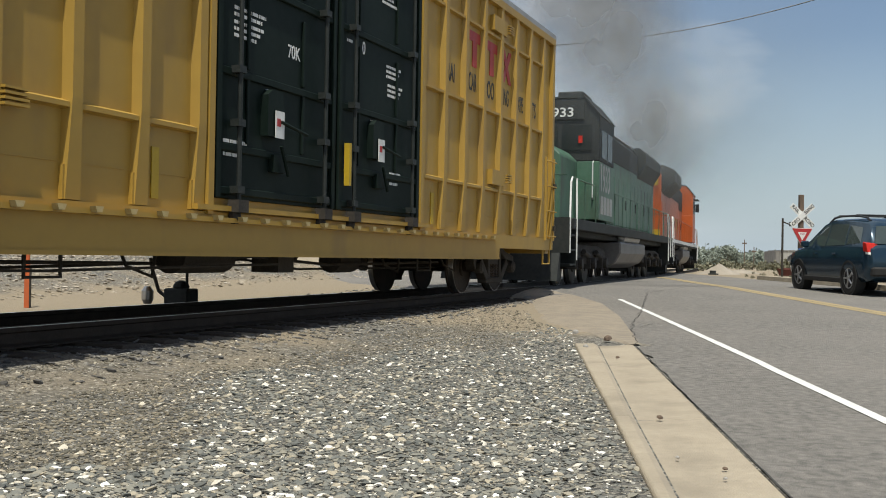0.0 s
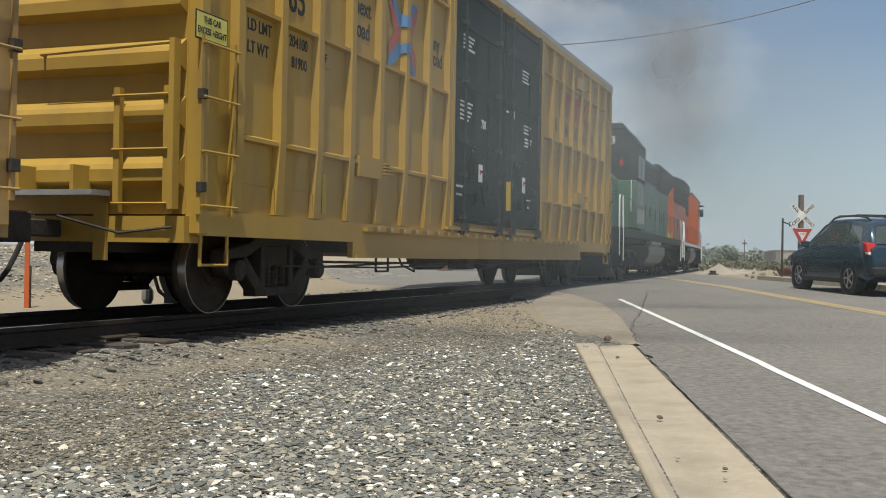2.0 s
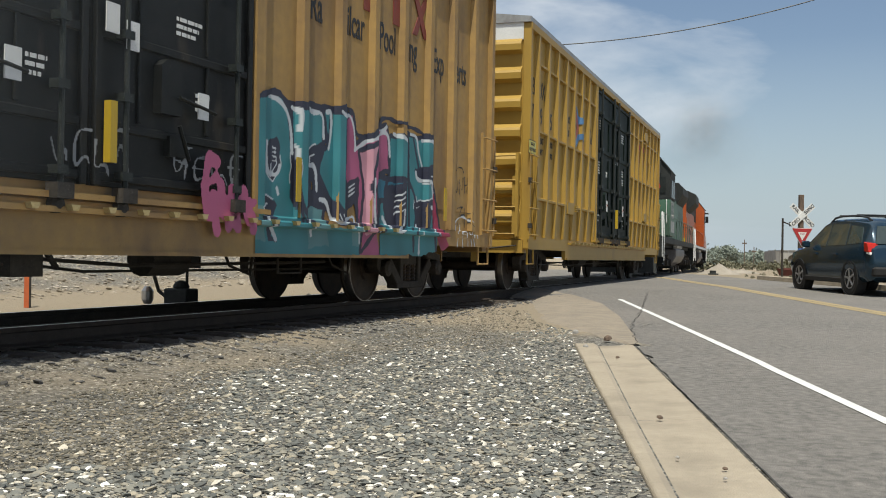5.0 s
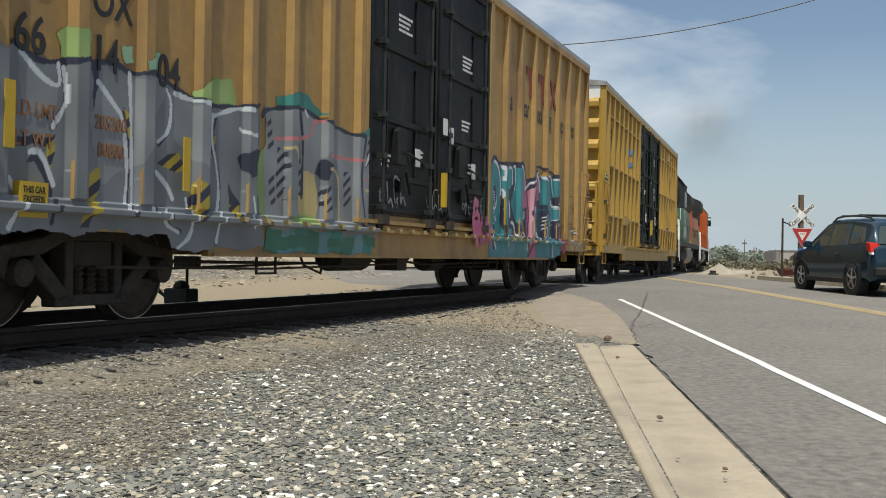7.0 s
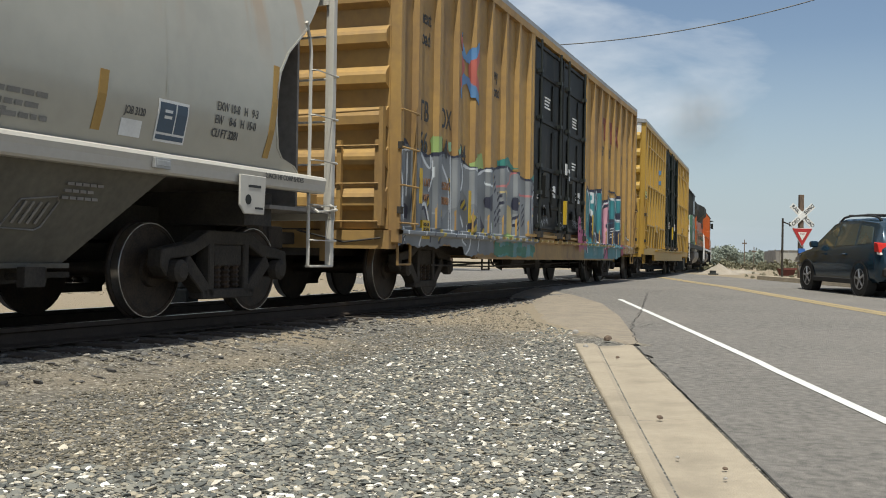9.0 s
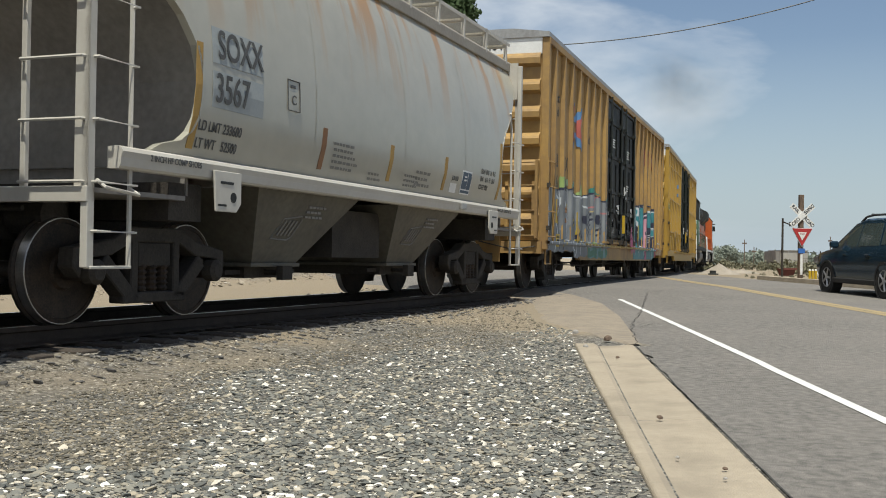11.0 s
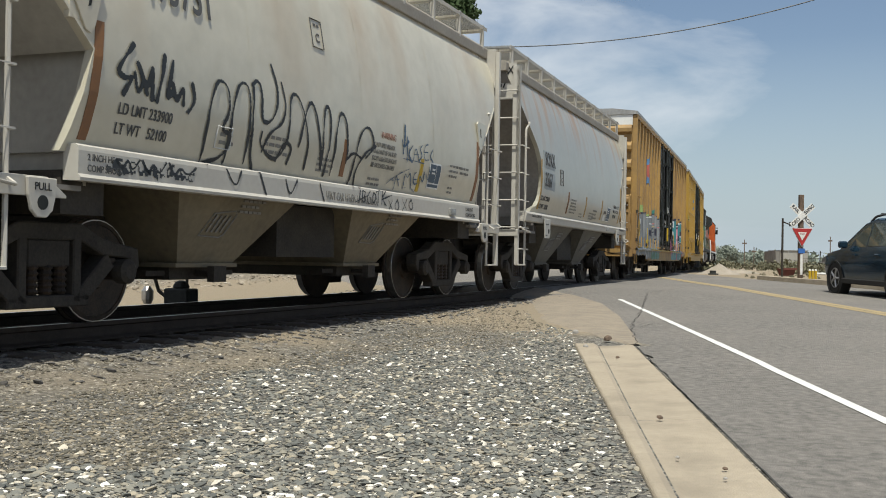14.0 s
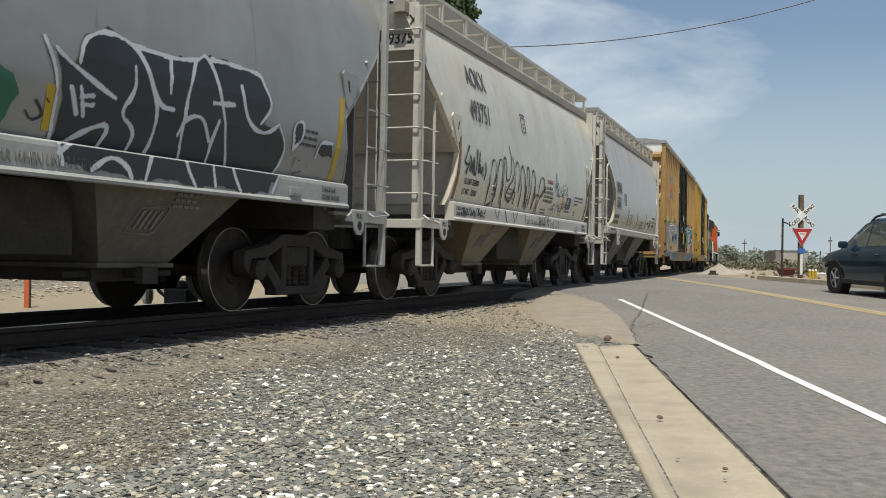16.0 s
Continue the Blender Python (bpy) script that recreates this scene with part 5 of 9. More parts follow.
    rear.hatch(YOLK, NAVY, [(-5.57, 1.11), (-5.37, 1.12), (-5.42, 0.97), (-5.54, 0.98)], 0.12)
    rear.hatch(OLIVE, NAVY, [(-6.84, 1.7), (-6.76, 1.69), (-6.77, 1.58), (-6.83, 1.58)], 0.1)
    rear.hatch(OLIVE, NAVY, [(-5.93, 1.74), (-5.85, 1.72), (-5.86, 1.5), (-5.94, 1.51)], 0.12)
    rear.hatch(PALE, NAVY, [(-4.71, 1.77), (-4.54, 1.78), (-4.52, 1.22), (-4.67, 1.21)], 0.1)
    rear.hatch(PALE, NAVY, [(-4.25, 1.68), (-4.17, 1.69), (-4.15, 1.26), (-4.23, 1.25)], 0.1)
    rear.hatch(PALE, NAVY, [(-3.77, 1.41), (-3.58, 1.45), (-3.57, 1.13), (-3.75, 1.12)], 0.1)
    rear.hatch(PALE, NAVY, [(-3.15, 1.62), (-2.97, 1.66), (-2.92, 1.26), (-3.09, 1.21)], 0.1)
    rear.hatch(PALE, NAVY, [(-2.65, 2.06), (-2.42, 2.13), (-2.5, 1.69), (-2.67, 1.68)], 0.1)
    rear.hatch(PALE, NAVY, [(-4.92, 2.02), (-4.82, 2.05), (-4.78, 1.74), (-4.89, 1.71)], 0.1)
    rear.hatch(PALE, NAVY, [(-4.86, 1.45), (-4.72, 1.49), (-4.71, 1.16), (-4.83, 1.15)], 0.1)
    rear.line(NAVY, 0.05, [(-8.45, 2.13), (-8.34, 2.1), (-8.2, 2.03), (-7.96, 2.06), (-7.62, 2.15)])
    rear.line(NAVY, 0.05, [(-7.49, 2.15), (-7.24, 2.16), (-7.12, 2.11), (-6.73, 2.19), (-6.54, 2.09), (-5.94, 2.0), (-5.3, 2.09), (-5.06, 2.14)])
    rear.line(NAVY, 0.05, [(-4.99, 2.04), (-4.93, 2.13), (-4.13, 2.25), (-3.92, 2.18), (-2.97, 2.09), (-2.68, 2.09)])
    rear.line(NAVY, 0.05, [(-7.97, 2.05), (-7.89, 1.86), (-7.9, 1.73), (-8.04, 1.55)])
    rear.line(NAVY, 0.05, [(-7.2, 1.78), (-7.12, 1.36), (-7.16, 0.94)])
    rear.line(NAVY, 0.05, [(-6.61, 2.07), (-6.54, 1.94), (-6.58, 1.69), (-6.72, 1.57)])
    rear.line(NAVY, 0.05, [(-5.84, 1.93), (-5.94, 1.68), (-5.78, 1.38), (-5.75, 1.16), (-5.9, 0.73)])
    rear.line(NAVY, 0.05, [(-2.68, 2.06), (-2.82, 1.54), (-2.64, 0.99)])
    rear.line(NAVY, 0.05, [(-4.2, 2.18), (-4.12, 1.82), (-4.15, 1.26)])
    rear.line(NAVY, 0.05, [(-6.83, 1.39), (-6.83, 0.99)])
    rear.line(NAVY, 0.05, [(-8.24, 1.36), (-8.02, 1.11), (-8.08, 0.84)])
    rear.line(NAVY, 0.05, [(-6.66, 1.02), (-6.67, 0.87), (-6.47, 0.82)])
    rear.line(CHALK, 0.042, [(-8.37, 2.07), (-8.16, 1.92), (-7.94, 1.86), (-7.98, 2.04)])
    rear.line(CHALK, 0.042, [(-7.92, 2.02), (-7.9, 1.9), (-7.88, 1.75), (-8.03, 1.56)])
    rear.line(CHALK, 0.042, [(-7.52, 1.98), (-7.29, 1.81), (-7.2, 1.73), (-7.14, 1.32), (-7.17, 0.98)])
    rear.line(CHALK, 0.042, [(-6.62, 2.06), (-6.54, 1.96), (-6.57, 1.7), (-6.73, 1.59)])
    rear.line(CHALK, 0.042, [(-6.81, 1.71), (-6.8, 1.58)])
    rear.line(CHALK, 0.042, [(-6.51, 2.04), (-5.97, 2.01)])
    rear.line(CHALK, 0.042, [(-5.89, 1.93), (-5.93, 1.74), (-5.81, 1.43), (-5.76, 1.16), (-5.89, 0.74)])
    rear.line(CHALK, 0.042, [(-6.31, 1.12), (-6.26, 0.93), (-6.31, 0.77), (-6.5, 0.67)])
    rear.line(CHALK, 0.042, [(-6.67, 1.0), (-6.7, 0.88), (-6.49, 0.81)])
    rear.line(CHALK, 0.042, [(-5.27, 1.19), (-5.19, 0.9)])
    rear.line(CHALK, 0.042, [(-8.26, 1.35), (-8.14, 1.38), (-8.01, 1.13)])
    rear.line(CHALK, 0.042, [(-8.46, 1.14), (-8.36, 1.01), (-8.51, 0.79)])
    rear.line(CHALK, 0.042, [(-5.42, 1.86), (-5.29, 1.8), (-5.1, 1.83)])
    rear.line(CHALK, 0.042, [(-5.89, 1.92), (-5.51, 2.05), (-5.28, 2.06)])
    rear.line(CHALK, 0.042, [(-7.13, 2.11), (-7.09, 1.5), (-7.08, 1.03)])
    rear.line(CHALK, 0.042, [(-6.86, 1.39), (-6.85, 0.99)])
    rear.line(CHALK, 0.042, [(-2.67, 1.74), (-2.51, 1.97), (-2.4, 1.7), (-2.58, 1.61)])
    rear.line(CHALK, 0.042, [(-4.09, 2.22), (-4.03, 2.16)])
    rear.line(CHALK, 0.042, [(-6.75, 1.32), (-6.58, 1.21), (-6.51, 1.11)])
    rear.line(ROSEP, 0.04, [(-4.73, 1.84), (-4.22, 1.89)])
    rear.line(ROSEP, 0.04, [(-4.19, 1.9), (-3.93, 1.96), (-3.92, 2.12), (-3.7, 2.15)])
    rear.line(ROSEP, 0.04, [(-3.58, 1.77), (-2.67, 1.79)])
    rear.line(ROSEP, 0.04, [(-2.66, 1.55), (-2.47, 1.58)])
    rear.line(SAND, 0.035, [(-4.54, 1.76), (-4.37, 1.78), (-4.36, 1.55)])
    rear.line(SAND, 0.035, [(-3.6, 1.61), (-3.25, 1.64), (-3.23, 1.03)])
    rear.line(SAND, 0.035, [(-2.66, 1.43), (-2.41, 1.43)])
    rear.line(CHALK, 0.042, [(-9.25, 2.0), (-9.32, 1.83), (-9.19, 1.58), (-9.22, 1.26), (-9.07, 0.99), (-9.06, 0.81)])
    rear.line(CHALK, 0.042, [(-9.31, 2.02), (-8.74, 2.07)])
    rear.line(CHALK, 0.042, [(-8.85, 2.0), (-8.88, 1.45)])
    rear.fill(NAVY, [(-9.47, 1.71), (-9.4, 1.51), (-9.45, 1.3), (-9.48, 1.29)])
    rear.fill(NAVY, [(-9.01, 1.32), (-8.82, 1.29), (-8.86, 1.11), (-9.02, 1.12)])
    rear.fill(NAVY, [(-9.44, 2.1), (-8.96, 2.19), (-8.77, 2.12), (-9.15, 2.08)])
    rear.line(NAVY, 0.028, [(-9.38, 0.91), (-9.38, 0.78)])
    rear.line(NAVY, 0.028, [(-9.29, 0.91), (-9.28, 0.78)])
    rear.line(NAVY, 0.028, [(-9.38, 0.84), (-9.29, 0.84)])
    rear.line(NAVY, 0.028, [(-9.23, 0.91), (-9.23, 0.78), (-9.17, 0.78)])
    rear.line(NAVY, 0.028, [(-9.11, 0.92), (-9.11, 0.78)])
    rear.line(NAVY, 0.028, [(-9.03, 0.91), (-9.1, 0.85), (-9.02, 0.79)])
    rear.put(rear_posts, car, "silver-grey sprayed letters with green clouds")


def sill_and_side(u, z):
    return np.where(z < 1.455, 1.567 + 0.022 * (z < 1.21), bulge(z) + 0.004)


def hopper_murals(car_d, car_e):
    tail = Mural(-1.2, 4.4, 1.215, 2.6, 0.010)
    tail.fill(SOOT, [(-0.15, 2.13), (0.06, 2.08), (0.16, 2.32), (0.4, 2.41), (0.76, 2.34), (1.21, 2.31), (1.74, 2.46), (1.92, 2.44), (2.64, 2.43), (2.91, 2.13), (2.75, 1.91), (3.06, 1.92), (3.23, 1.76), (2.99, 1.34), (-0.07, 1.31), (-0.03, 1.68)])
    tail.fill(SOOT, [(-0.07, 1.44), (3.02, 1.5), (2.88, 1.23), (0.21, 1.25)])
    tail.fill(VERD, [(-0.94, 1.9), (-0.71, 1.98), (-0.53, 1.9), (-0.46, 1.75), (-0.63, 1.52), (-0.95, 1.42)])
    tail.fill(SOOT, [(3.33, 1.98), (3.52, 2.06), (3.56, 1.91), (3.38, 1.76)])
    tail.fill(SOOT, [(3.86, 1.76), (3.97, 1.9), (4.18, 1.87), (4.21, 1.73)])
    tail.line(CHALK, 0.042, [(-0.28, 2.21), (-0.12, 1.96), (-0.11, 1.5), (-0.05, 1.29)])
    tail.line(CHALK, 0.042, [(-0.15, 2.15), (0.13, 2.01), (0.53, 1.87)])
    tail.line(CHALK, 0.042, [(0.1, 2.09), (0.13, 2.27), (0.38, 2.4), (0.76, 2.34), (0.97, 2.1), (1.11, 1.73), (0.93, 1.23)])
    tail.line(CHALK, 0.042, [(0.72, 2.34), (1.29, 2.32), (1.62, 2.38)])
    tail.line(CHALK, 0.042, [(0.75, 2.16), (0.78, 1.97), (0.59, 1.76), (0.83, 1.65), (0.78, 1.48)])
    tail.line(CHALK, 0.042, [(0.98, 2.05), (1.1, 1.88), (1.29, 1.88)])
    tail.line(CHALK, 0.042, [(-0.1, 1.37), (0.3, 1.61), (0.52, 1.66), (0.43, 1.47)])
    tail.line(CHALK, 0.042, [(1.58, 2.35), (1.45, 1.93), (1.46, 1.47), (1.64, 1.23)])
    tail.line(CHALK, 0.042, [(1.62, 2.38), (1.74, 2.46), (1.95, 2.21), (2.22, 1.44), (2.37, 1.23)])
    tail.line(CHALK, 0.042, [(1.4, 1.67), (1.47, 1.83), (1.71, 1.89), (1.87, 1.67)])
    tail.line(CHALK, 0.042, [(1.98, 1.87), (1.88, 1.57), (1.95, 1.25)])
    tail.line(CHALK, 0.042, [(1.87, 2.02), (2.21, 2.05)])
    tail.line(CHALK, 0.042, [(1.83, 2.42), (2.64, 2.43), (2.71, 2.35)])
    tail.line(CHALK, 0.042, [(2.32, 2.24), (2.45, 1.9), (2.78, 1.82), (3.04, 1.97)])
    tail.line(CHALK, 0.042, [(2.71, 2.35), (2.91, 2.13), (2.69, 1.93)])
    tail.line(CHALK, 0.042, [(3.05, 1.94), (3.26, 1.7), (2.94, 1.26)])
    tail.line(CHALK, 0.042, [(1.22, 2.29), (1.23, 2.02)])
    tail.line(CHALK, 0.042, [(0.27, 1.27), (0.5, 1.41), (0.71, 1.33), (0.75, 1.24)])
    tail.line(CHALK, 0.042, [(3.36, 1.74), (3.32, 2.01), (3.54, 2.07), (3.54, 1.88), (3.36, 1.74)])
    tail.line(CHALK, 0.042, [(3.86, 1.7), (3.91, 1.89), (4.2, 1.89)])
    tail.line(CHALK, 0.042, [(0.03, 1.88), (0.12, 1.7)])
    tail.line(CHALK, 0.042, [(0.14, 1.83), (0.27, 1.85)])
    tail.line(CHALK, 0.042, [(0.17, 1.77), (0.29, 1.78)])
    tail.line(CHALK, 0.042, [(0.13, 1.9), (0.2, 1.69)])
    tail.line(SOOT, 0.03, [(-0.39, 1.65), (-0.32, 1.58), (-0.2, 1.64), (-0.3, 1.73)])
    tail.line(SOOT, 0.03, [(-0.2, 1.76), (-0.18, 1.74)])
    tail.line(SOOT, 0.018, [(3.45, 1.66), (3.38, 1.47), (3.78, 1.57), (3.63, 1.65), (3.52, 1.64)])
    tail.put(sill_and_side, car_e, "black and white sprayed letters")
    tags = Mural(-4.6, 3.2, 1.215, 2.7, 0.009)
    tags.line(SOOT, 0.044, [(-2.89, 1.45), (-2.9, 1.92), (-2.8, 2.25), (-2.61, 2.23), (-2.54, 1.97), (-2.69, 1.79), (-2.45, 1.76), (-2.57, 1.53), (-2.85, 1.47)])
    tags.line(SOOT, 0.044, [(-2.52, 1.49), (-2.51, 2.08), (-2.38, 2.31), (-2.2, 2.24), (-2.18, 1.52)])
    tags.line(SOOT, 0.044, [(-2.18, 2.29), (-2.08, 2.36), (-1.99, 2.27), (-1.99, 1.93), (-1.74, 1.99), (-1.67, 2.32), (-1.82, 2.55)])
    tags.line(SOOT, 0.044, [(-1.96, 1.85), (-1.96, 1.71), (-1.58, 1.57), (-1.41, 1.88), (-1.46, 2.29), (-1.25, 2.35), (-0.98, 1.87), (-0.99, 1.56)])
    tags.line(SOOT, 0.044, [(-1.2, 1.78), (-1.08, 2.25), (-0.9, 2.31), (-0.62, 1.59)])
    tags.line(SOOT, 0.044, [(-0.62, 1.59), (-0.71, 2.28), (-0.5, 2.3), (-0.52, 1.53)])
    tags.line(SOOT, 0.044, [(-0.37, 1.55), (-0.36, 2.26), (-0.12, 2.26), (-0.04, 1.71)])
    tags.line(SOOT, 0.044, [(0.13, 1.45), (0.2, 2.06), (0.47, 2.23), (0.69, 1.98), (0.45, 1.82)])
    tags.line(SOOT, 0.044, [(-1.6, 1.6), (-1.5, 1.81), (-1.31, 1.77), (-1.37, 1.59)])
    tags.line(SOOT, 0.056, [(-4.0, 2.33), (-4.21, 2.09), (-4.09, 2.04), (-3.98, 2.08), (-4.1, 1.92)])
    tags.line(SOOT, 0.056, [(-3.98, 2.1), (-3.92, 1.92), (-3.85, 2.08), (-3.81, 1.96)])
    tags.line(SOOT, 0.056, [(-3.79, 2.04), (-3.74, 2.24), (-3.73, 1.93)])
    tags.line(SOOT, 0.056, [(-3.58, 2.31), (-3.66, 1.92)])
    tags.line(SOOT, 0.056, [(-3.46, 2.29), (-3.55, 1.93), (-3.46, 2.02)])
    tags.line(SOOT, 0.056, [(-3.46, 2.09), (-3.39, 1.93), (-3.3, 2.12), (-3.29, 1.94)])
    tags.line(SOOT, 0.056, [(-3.18, 2.13), (-3.12, 1.99), (-3.21, 1.88)])
    tags.line(SOOT, 0.056, [(-3.94, 2.18), (-3.84, 2.03)])
    tags.line(SOOT, 0.036, [(-4.16, 1.37), (-4.08, 1.3), (-4.01, 1.4), (-3.96, 1.29), (-3.87, 1.39)])
    tags.line(SOOT, 0.036, [(-3.83, 1.39), (-3.74, 1.28), (-3.68, 1.39), (-3.6, 1.29), (-3.51, 1.4)])
    tags.line(SOOT, 0.036, [(-3.46, 1.4), (-3.38, 1.29), (-3.3, 1.39), (-3.2, 1.31), (-3.07, 1.39)])
    tags.line(SOOT, 0.036, [(-2.57, 1.43), (-2.41, 1.25), (-2.32, 1.42)])
    tags.line(SOOT, 0.036, [(-1.96, 1.42), (-1.85, 1.23)])
    tags.line(SOOT, 0.036, [(-1.46, 1.41), (-1.37, 1.23), (-1.22, 1.42)])
    tags.line(SOOT, 0.036, [(-0.71, 1.42), (-0.61, 1.24)])
    tags.line(SOOT, 0.044, [(-2.16, 2.27), (-2.12, 1.62), (-1.98, 1.46)])
    tags.line(SOOT, 0.044, [(-1.62, 2.4), (-1.52, 2.2), (-1.56, 1.98), (-1.82, 1.86), (-1.90, 1.66)])
    tags.line(SOOT, 0.044, [(0.69, 1.98), (0.40, 1.88), (0.22, 1.62), (0.30, 1.46)])
    tags.line(SOOT, 0.044, [(-0.05, 1.74), (0.10, 1.86), (0.32, 1.80)])
    INKBLUE = (0.05, 0.10, 0.17)
    tags.line(INKBLUE, 0.05, [(1.58, 2.34), (1.55, 2.1), (1.54, 1.98)])
    tags.line(INKBLUE, 0.045, [(1.48, 2.15), (1.53, 2.04), (1.69, 2.15)])
    tags.line(INKBLUE, 0.035, [(1.65, 2.2), (1.68, 1.88)])
    tags.line(INKBLUE, 0.035, [(1.84, 2.11), (1.69, 1.99), (1.85, 1.89)])
    tags.line(INKBLUE, 0.03, [(1.89, 1.93), (1.94, 2.12), (2.08, 1.94)])
    tags.line(INKBLUE, 0.025, [(1.91, 2.0), (2.04, 2.01)])
    tags.line(INKBLUE, 0.03, [(2.17, 2.15), (2.07, 2.09), (2.2, 2.01), (2.09, 1.93)])
    tags.line(INKBLUE, 0.03, [(2.36, 2.18), (2.23, 2.14), (2.26, 1.95), (2.41, 1.97)])
    tags.line(INKBLUE, 0.03, [(2.25, 2.06), (2.37, 2.07)])
    tags.line(INKBLUE, 0.03, [(2.56, 2.14), (2.45, 2.03), (2.59, 1.95)])
    tags.line(INKBLUE, 0.02, [(1.55, 1.91), (2.27, 1.91)])
    tags.line(INKBLUE, 0.02, [(1.15, 1.54), (1.39, 1.67), (1.81, 1.8)])
    tags.line(INKBLUE, 0.03, [(1.44, 1.5), (1.42, 1.71), (1.57, 1.56)])
    tags.line(INKBLUE, 0.02, [(1.33, 1.61), (1.55, 1.64)])
    tags.line(INKBLUE, 0.03, [(1.72, 1.56), (1.69, 1.75), (1.81, 1.66), (1.85, 1.77), (1.97, 1.58)])
    tags.line(INKBLUE, 0.03, [(2.06, 1.77), (1.98, 1.74), (2.04, 1.6), (2.17, 1.63)])
    tags.line(INKBLUE, 0.03, [(2.01, 1.67), (2.12, 1.68)])
    tags.line(INKBLUE, 0.03, [(2.23, 1.6), (2.19, 1.76), (2.35, 1.63), (2.33, 1.8)])
    tags.line(INKBLUE, 0.03, [(2.39, 1.78), (2.52, 1.66), (2.48, 1.88)])
    tags.line(INKBLUE, 0.016, [(1.7, 1.53), (1.91, 1.57), (2.13, 1.51)])
    tags.line(SOOT, 0.028, [(0.19, 1.27), (0.54, 1.37)])
    tags.line(SOOT, 0.028, [(0.31, 1.41), (0.27, 1.26)])
    tags.line(SOOT, 0.028, [(0.37, 1.4), (0.36, 1.27), (0.47, 1.29), (0.41, 1.34), (0.47, 1.41), (0.37, 1.41)])
    tags.line(SOOT, 0.028, [(0.58, 1.42), (0.5, 1.34), (0.52, 1.26), (0.62, 1.28), (0.6, 1.34)])
    tags.line(SOOT, 0.028, [(0.68, 1.41), (0.64, 1.3), (0.71, 1.28), (0.77, 1.38), (0.68, 1.41)])
    tags.line(SOOT, 0.028, [(0.75, 1.42), (0.91, 1.46)])
    tags.line(SOOT, 0.028, [(0.83, 1.44), (0.81, 1.26)])
    tags.line(SOOT, 0.028, [(0.95, 1.45), (0.91, 1.26)])
    tags.line(SOOT, 0.028, [(1.03, 1.44), (0.93, 1.35), (1.06, 1.27)])
    tags.line(SOOT, 0.028, [(0.93, 1.34), (1.24, 1.41)])
    tags.line(SOOT, 0.026, [(1.14, 1.34), (1.27, 1.21)])
    tags.line(SOOT, 0.026, [(1.26, 1.35), (1.14, 1.21)])
    tags.line(SOOT, 0.026, [(1.57, 1.37), (1.72, 1.24)])
    tags.line(SOOT, 0.026, [(1.71, 1.38), (1.58, 1.23)])
    tags.line(SOOT, 0.026, [(1.41, 1.36), (1.32, 1.29), (1.39, 1.21), (1.48, 1.27), (1.41, 1.36)])
    tags.line(SOOT, 0.026, [(1.86, 1.39), (1.77, 1.32), (1.85, 1.24), (1.94, 1.3), (1.86, 1.39)])
    tags.line(SOOT, 0.03, [(1.01, 1.28), (1.03, 1.28)])
    tags.put(sill_and_side, car_d, "thin black sprayed scrawl")


def box_b_signs(car):
    k = M_BLACK
    side_murals(car)
    split_numbers(car, [(-9.1, "66"), (-8.44, "66")][1:] + [(-7.60, "14"), (-6.76, "04")], 2.20, 0.40, k, 1.486)
    split_numbers(car, [(-8.44, "TB"), (-7.60, "OX")], 2.64, 0.40, k)
    split_numbers(car, [(-8.42, "LD LMT"), (-7.56, "205200")], 1.66, 0.16, M_BROWN, 1.486)
    split_numbers(car, [(-8.42, "LT WT"), (-7.52, "80800")], 1.44, 0.16, M_BROWN, 1.486)
    for u, z in ((-8.55, 1.35), (-6.42, 1.18), (3.0, 1.2), (7.2, 1.15)):
        part("reflector", Mesh().box(u - 0.05, u + 0.05, -1.57, -1.558, z, z + 0.48), M_SIGNYEL, car, "yellow reflective strip")
    part("placard", Mesh().box(-8.42, -8.13, -1.545, -1.484, 0.87, 1.13), M_SIGNYEL, car, "yellow height placard")
    for txt, z in (("THIS CAR", 1.07), ("EXCEEDS", 1.0), ("HEIGHT", 0.93)):
        lettering(txt, 0.07, side(-8.275, z, 1.547), k, car, squeeze=0.75, align="CENTER")
    for u, words, z in ((-8.42, "next", 3.95), (-8.42, "load", 3.66), (-5.05, "any", 3.72), (-5.05, "road", 3.44)):
        lettering(words, 0.28, side(u, z, 1.474), k, car, squeeze=0.8)
    for u, txt in ((3.34, "Ra"), (4.22, "ilcar"), (5.10, "Pool"), (5.98, "ing"), (6.86, "Exp"), (7.74, "erts")):
        lettering(txt, 0.50, side(u, 3.42, 1.474), k, car, squeeze=0.55)
    red_emblem(car, M_RED if car is box_a else M_FADERED)
    crossed_arrows(car, -6.95, 3.02, 1.0, 1.02)
    for u, z, n, wd in ((-1.6, 3.85, 3, 0.6), (0.9, 3.75, 3, 0.6), (0.9, 2.75, 2, 0.5), (-2.1, 1.95, 2, 0.4), (-0.9, 2.1, 2, 0.3), (1.2, 2.1, 2, 0.3)):
        bars(car, u, z, 1.502, n + 1, wd * 0.8, 0.034, M_WHITE)
    for u, z in ((-1.2, 1.95), (1.1, 1.95), (-0.15, 2.5), (0.1, 2.4)):
        part("route_card", Mesh().box(u, u + 0.16, -1.612, -1.601, z - 0.1, z + 0.14), M_WHITE, car, "white card")
    part("door_lever", Mesh().box(-0.1, -0.02, -1.63, -1.56, 1.35, 1.85), M_SIGNYEL, car, "yellow door lever")
    lettering("661404", 0.26, pose(-9.315, 0.1, 4.84, 90, 0, -90), k, car, squeeze=0.9)


box_b_signs(box_b)


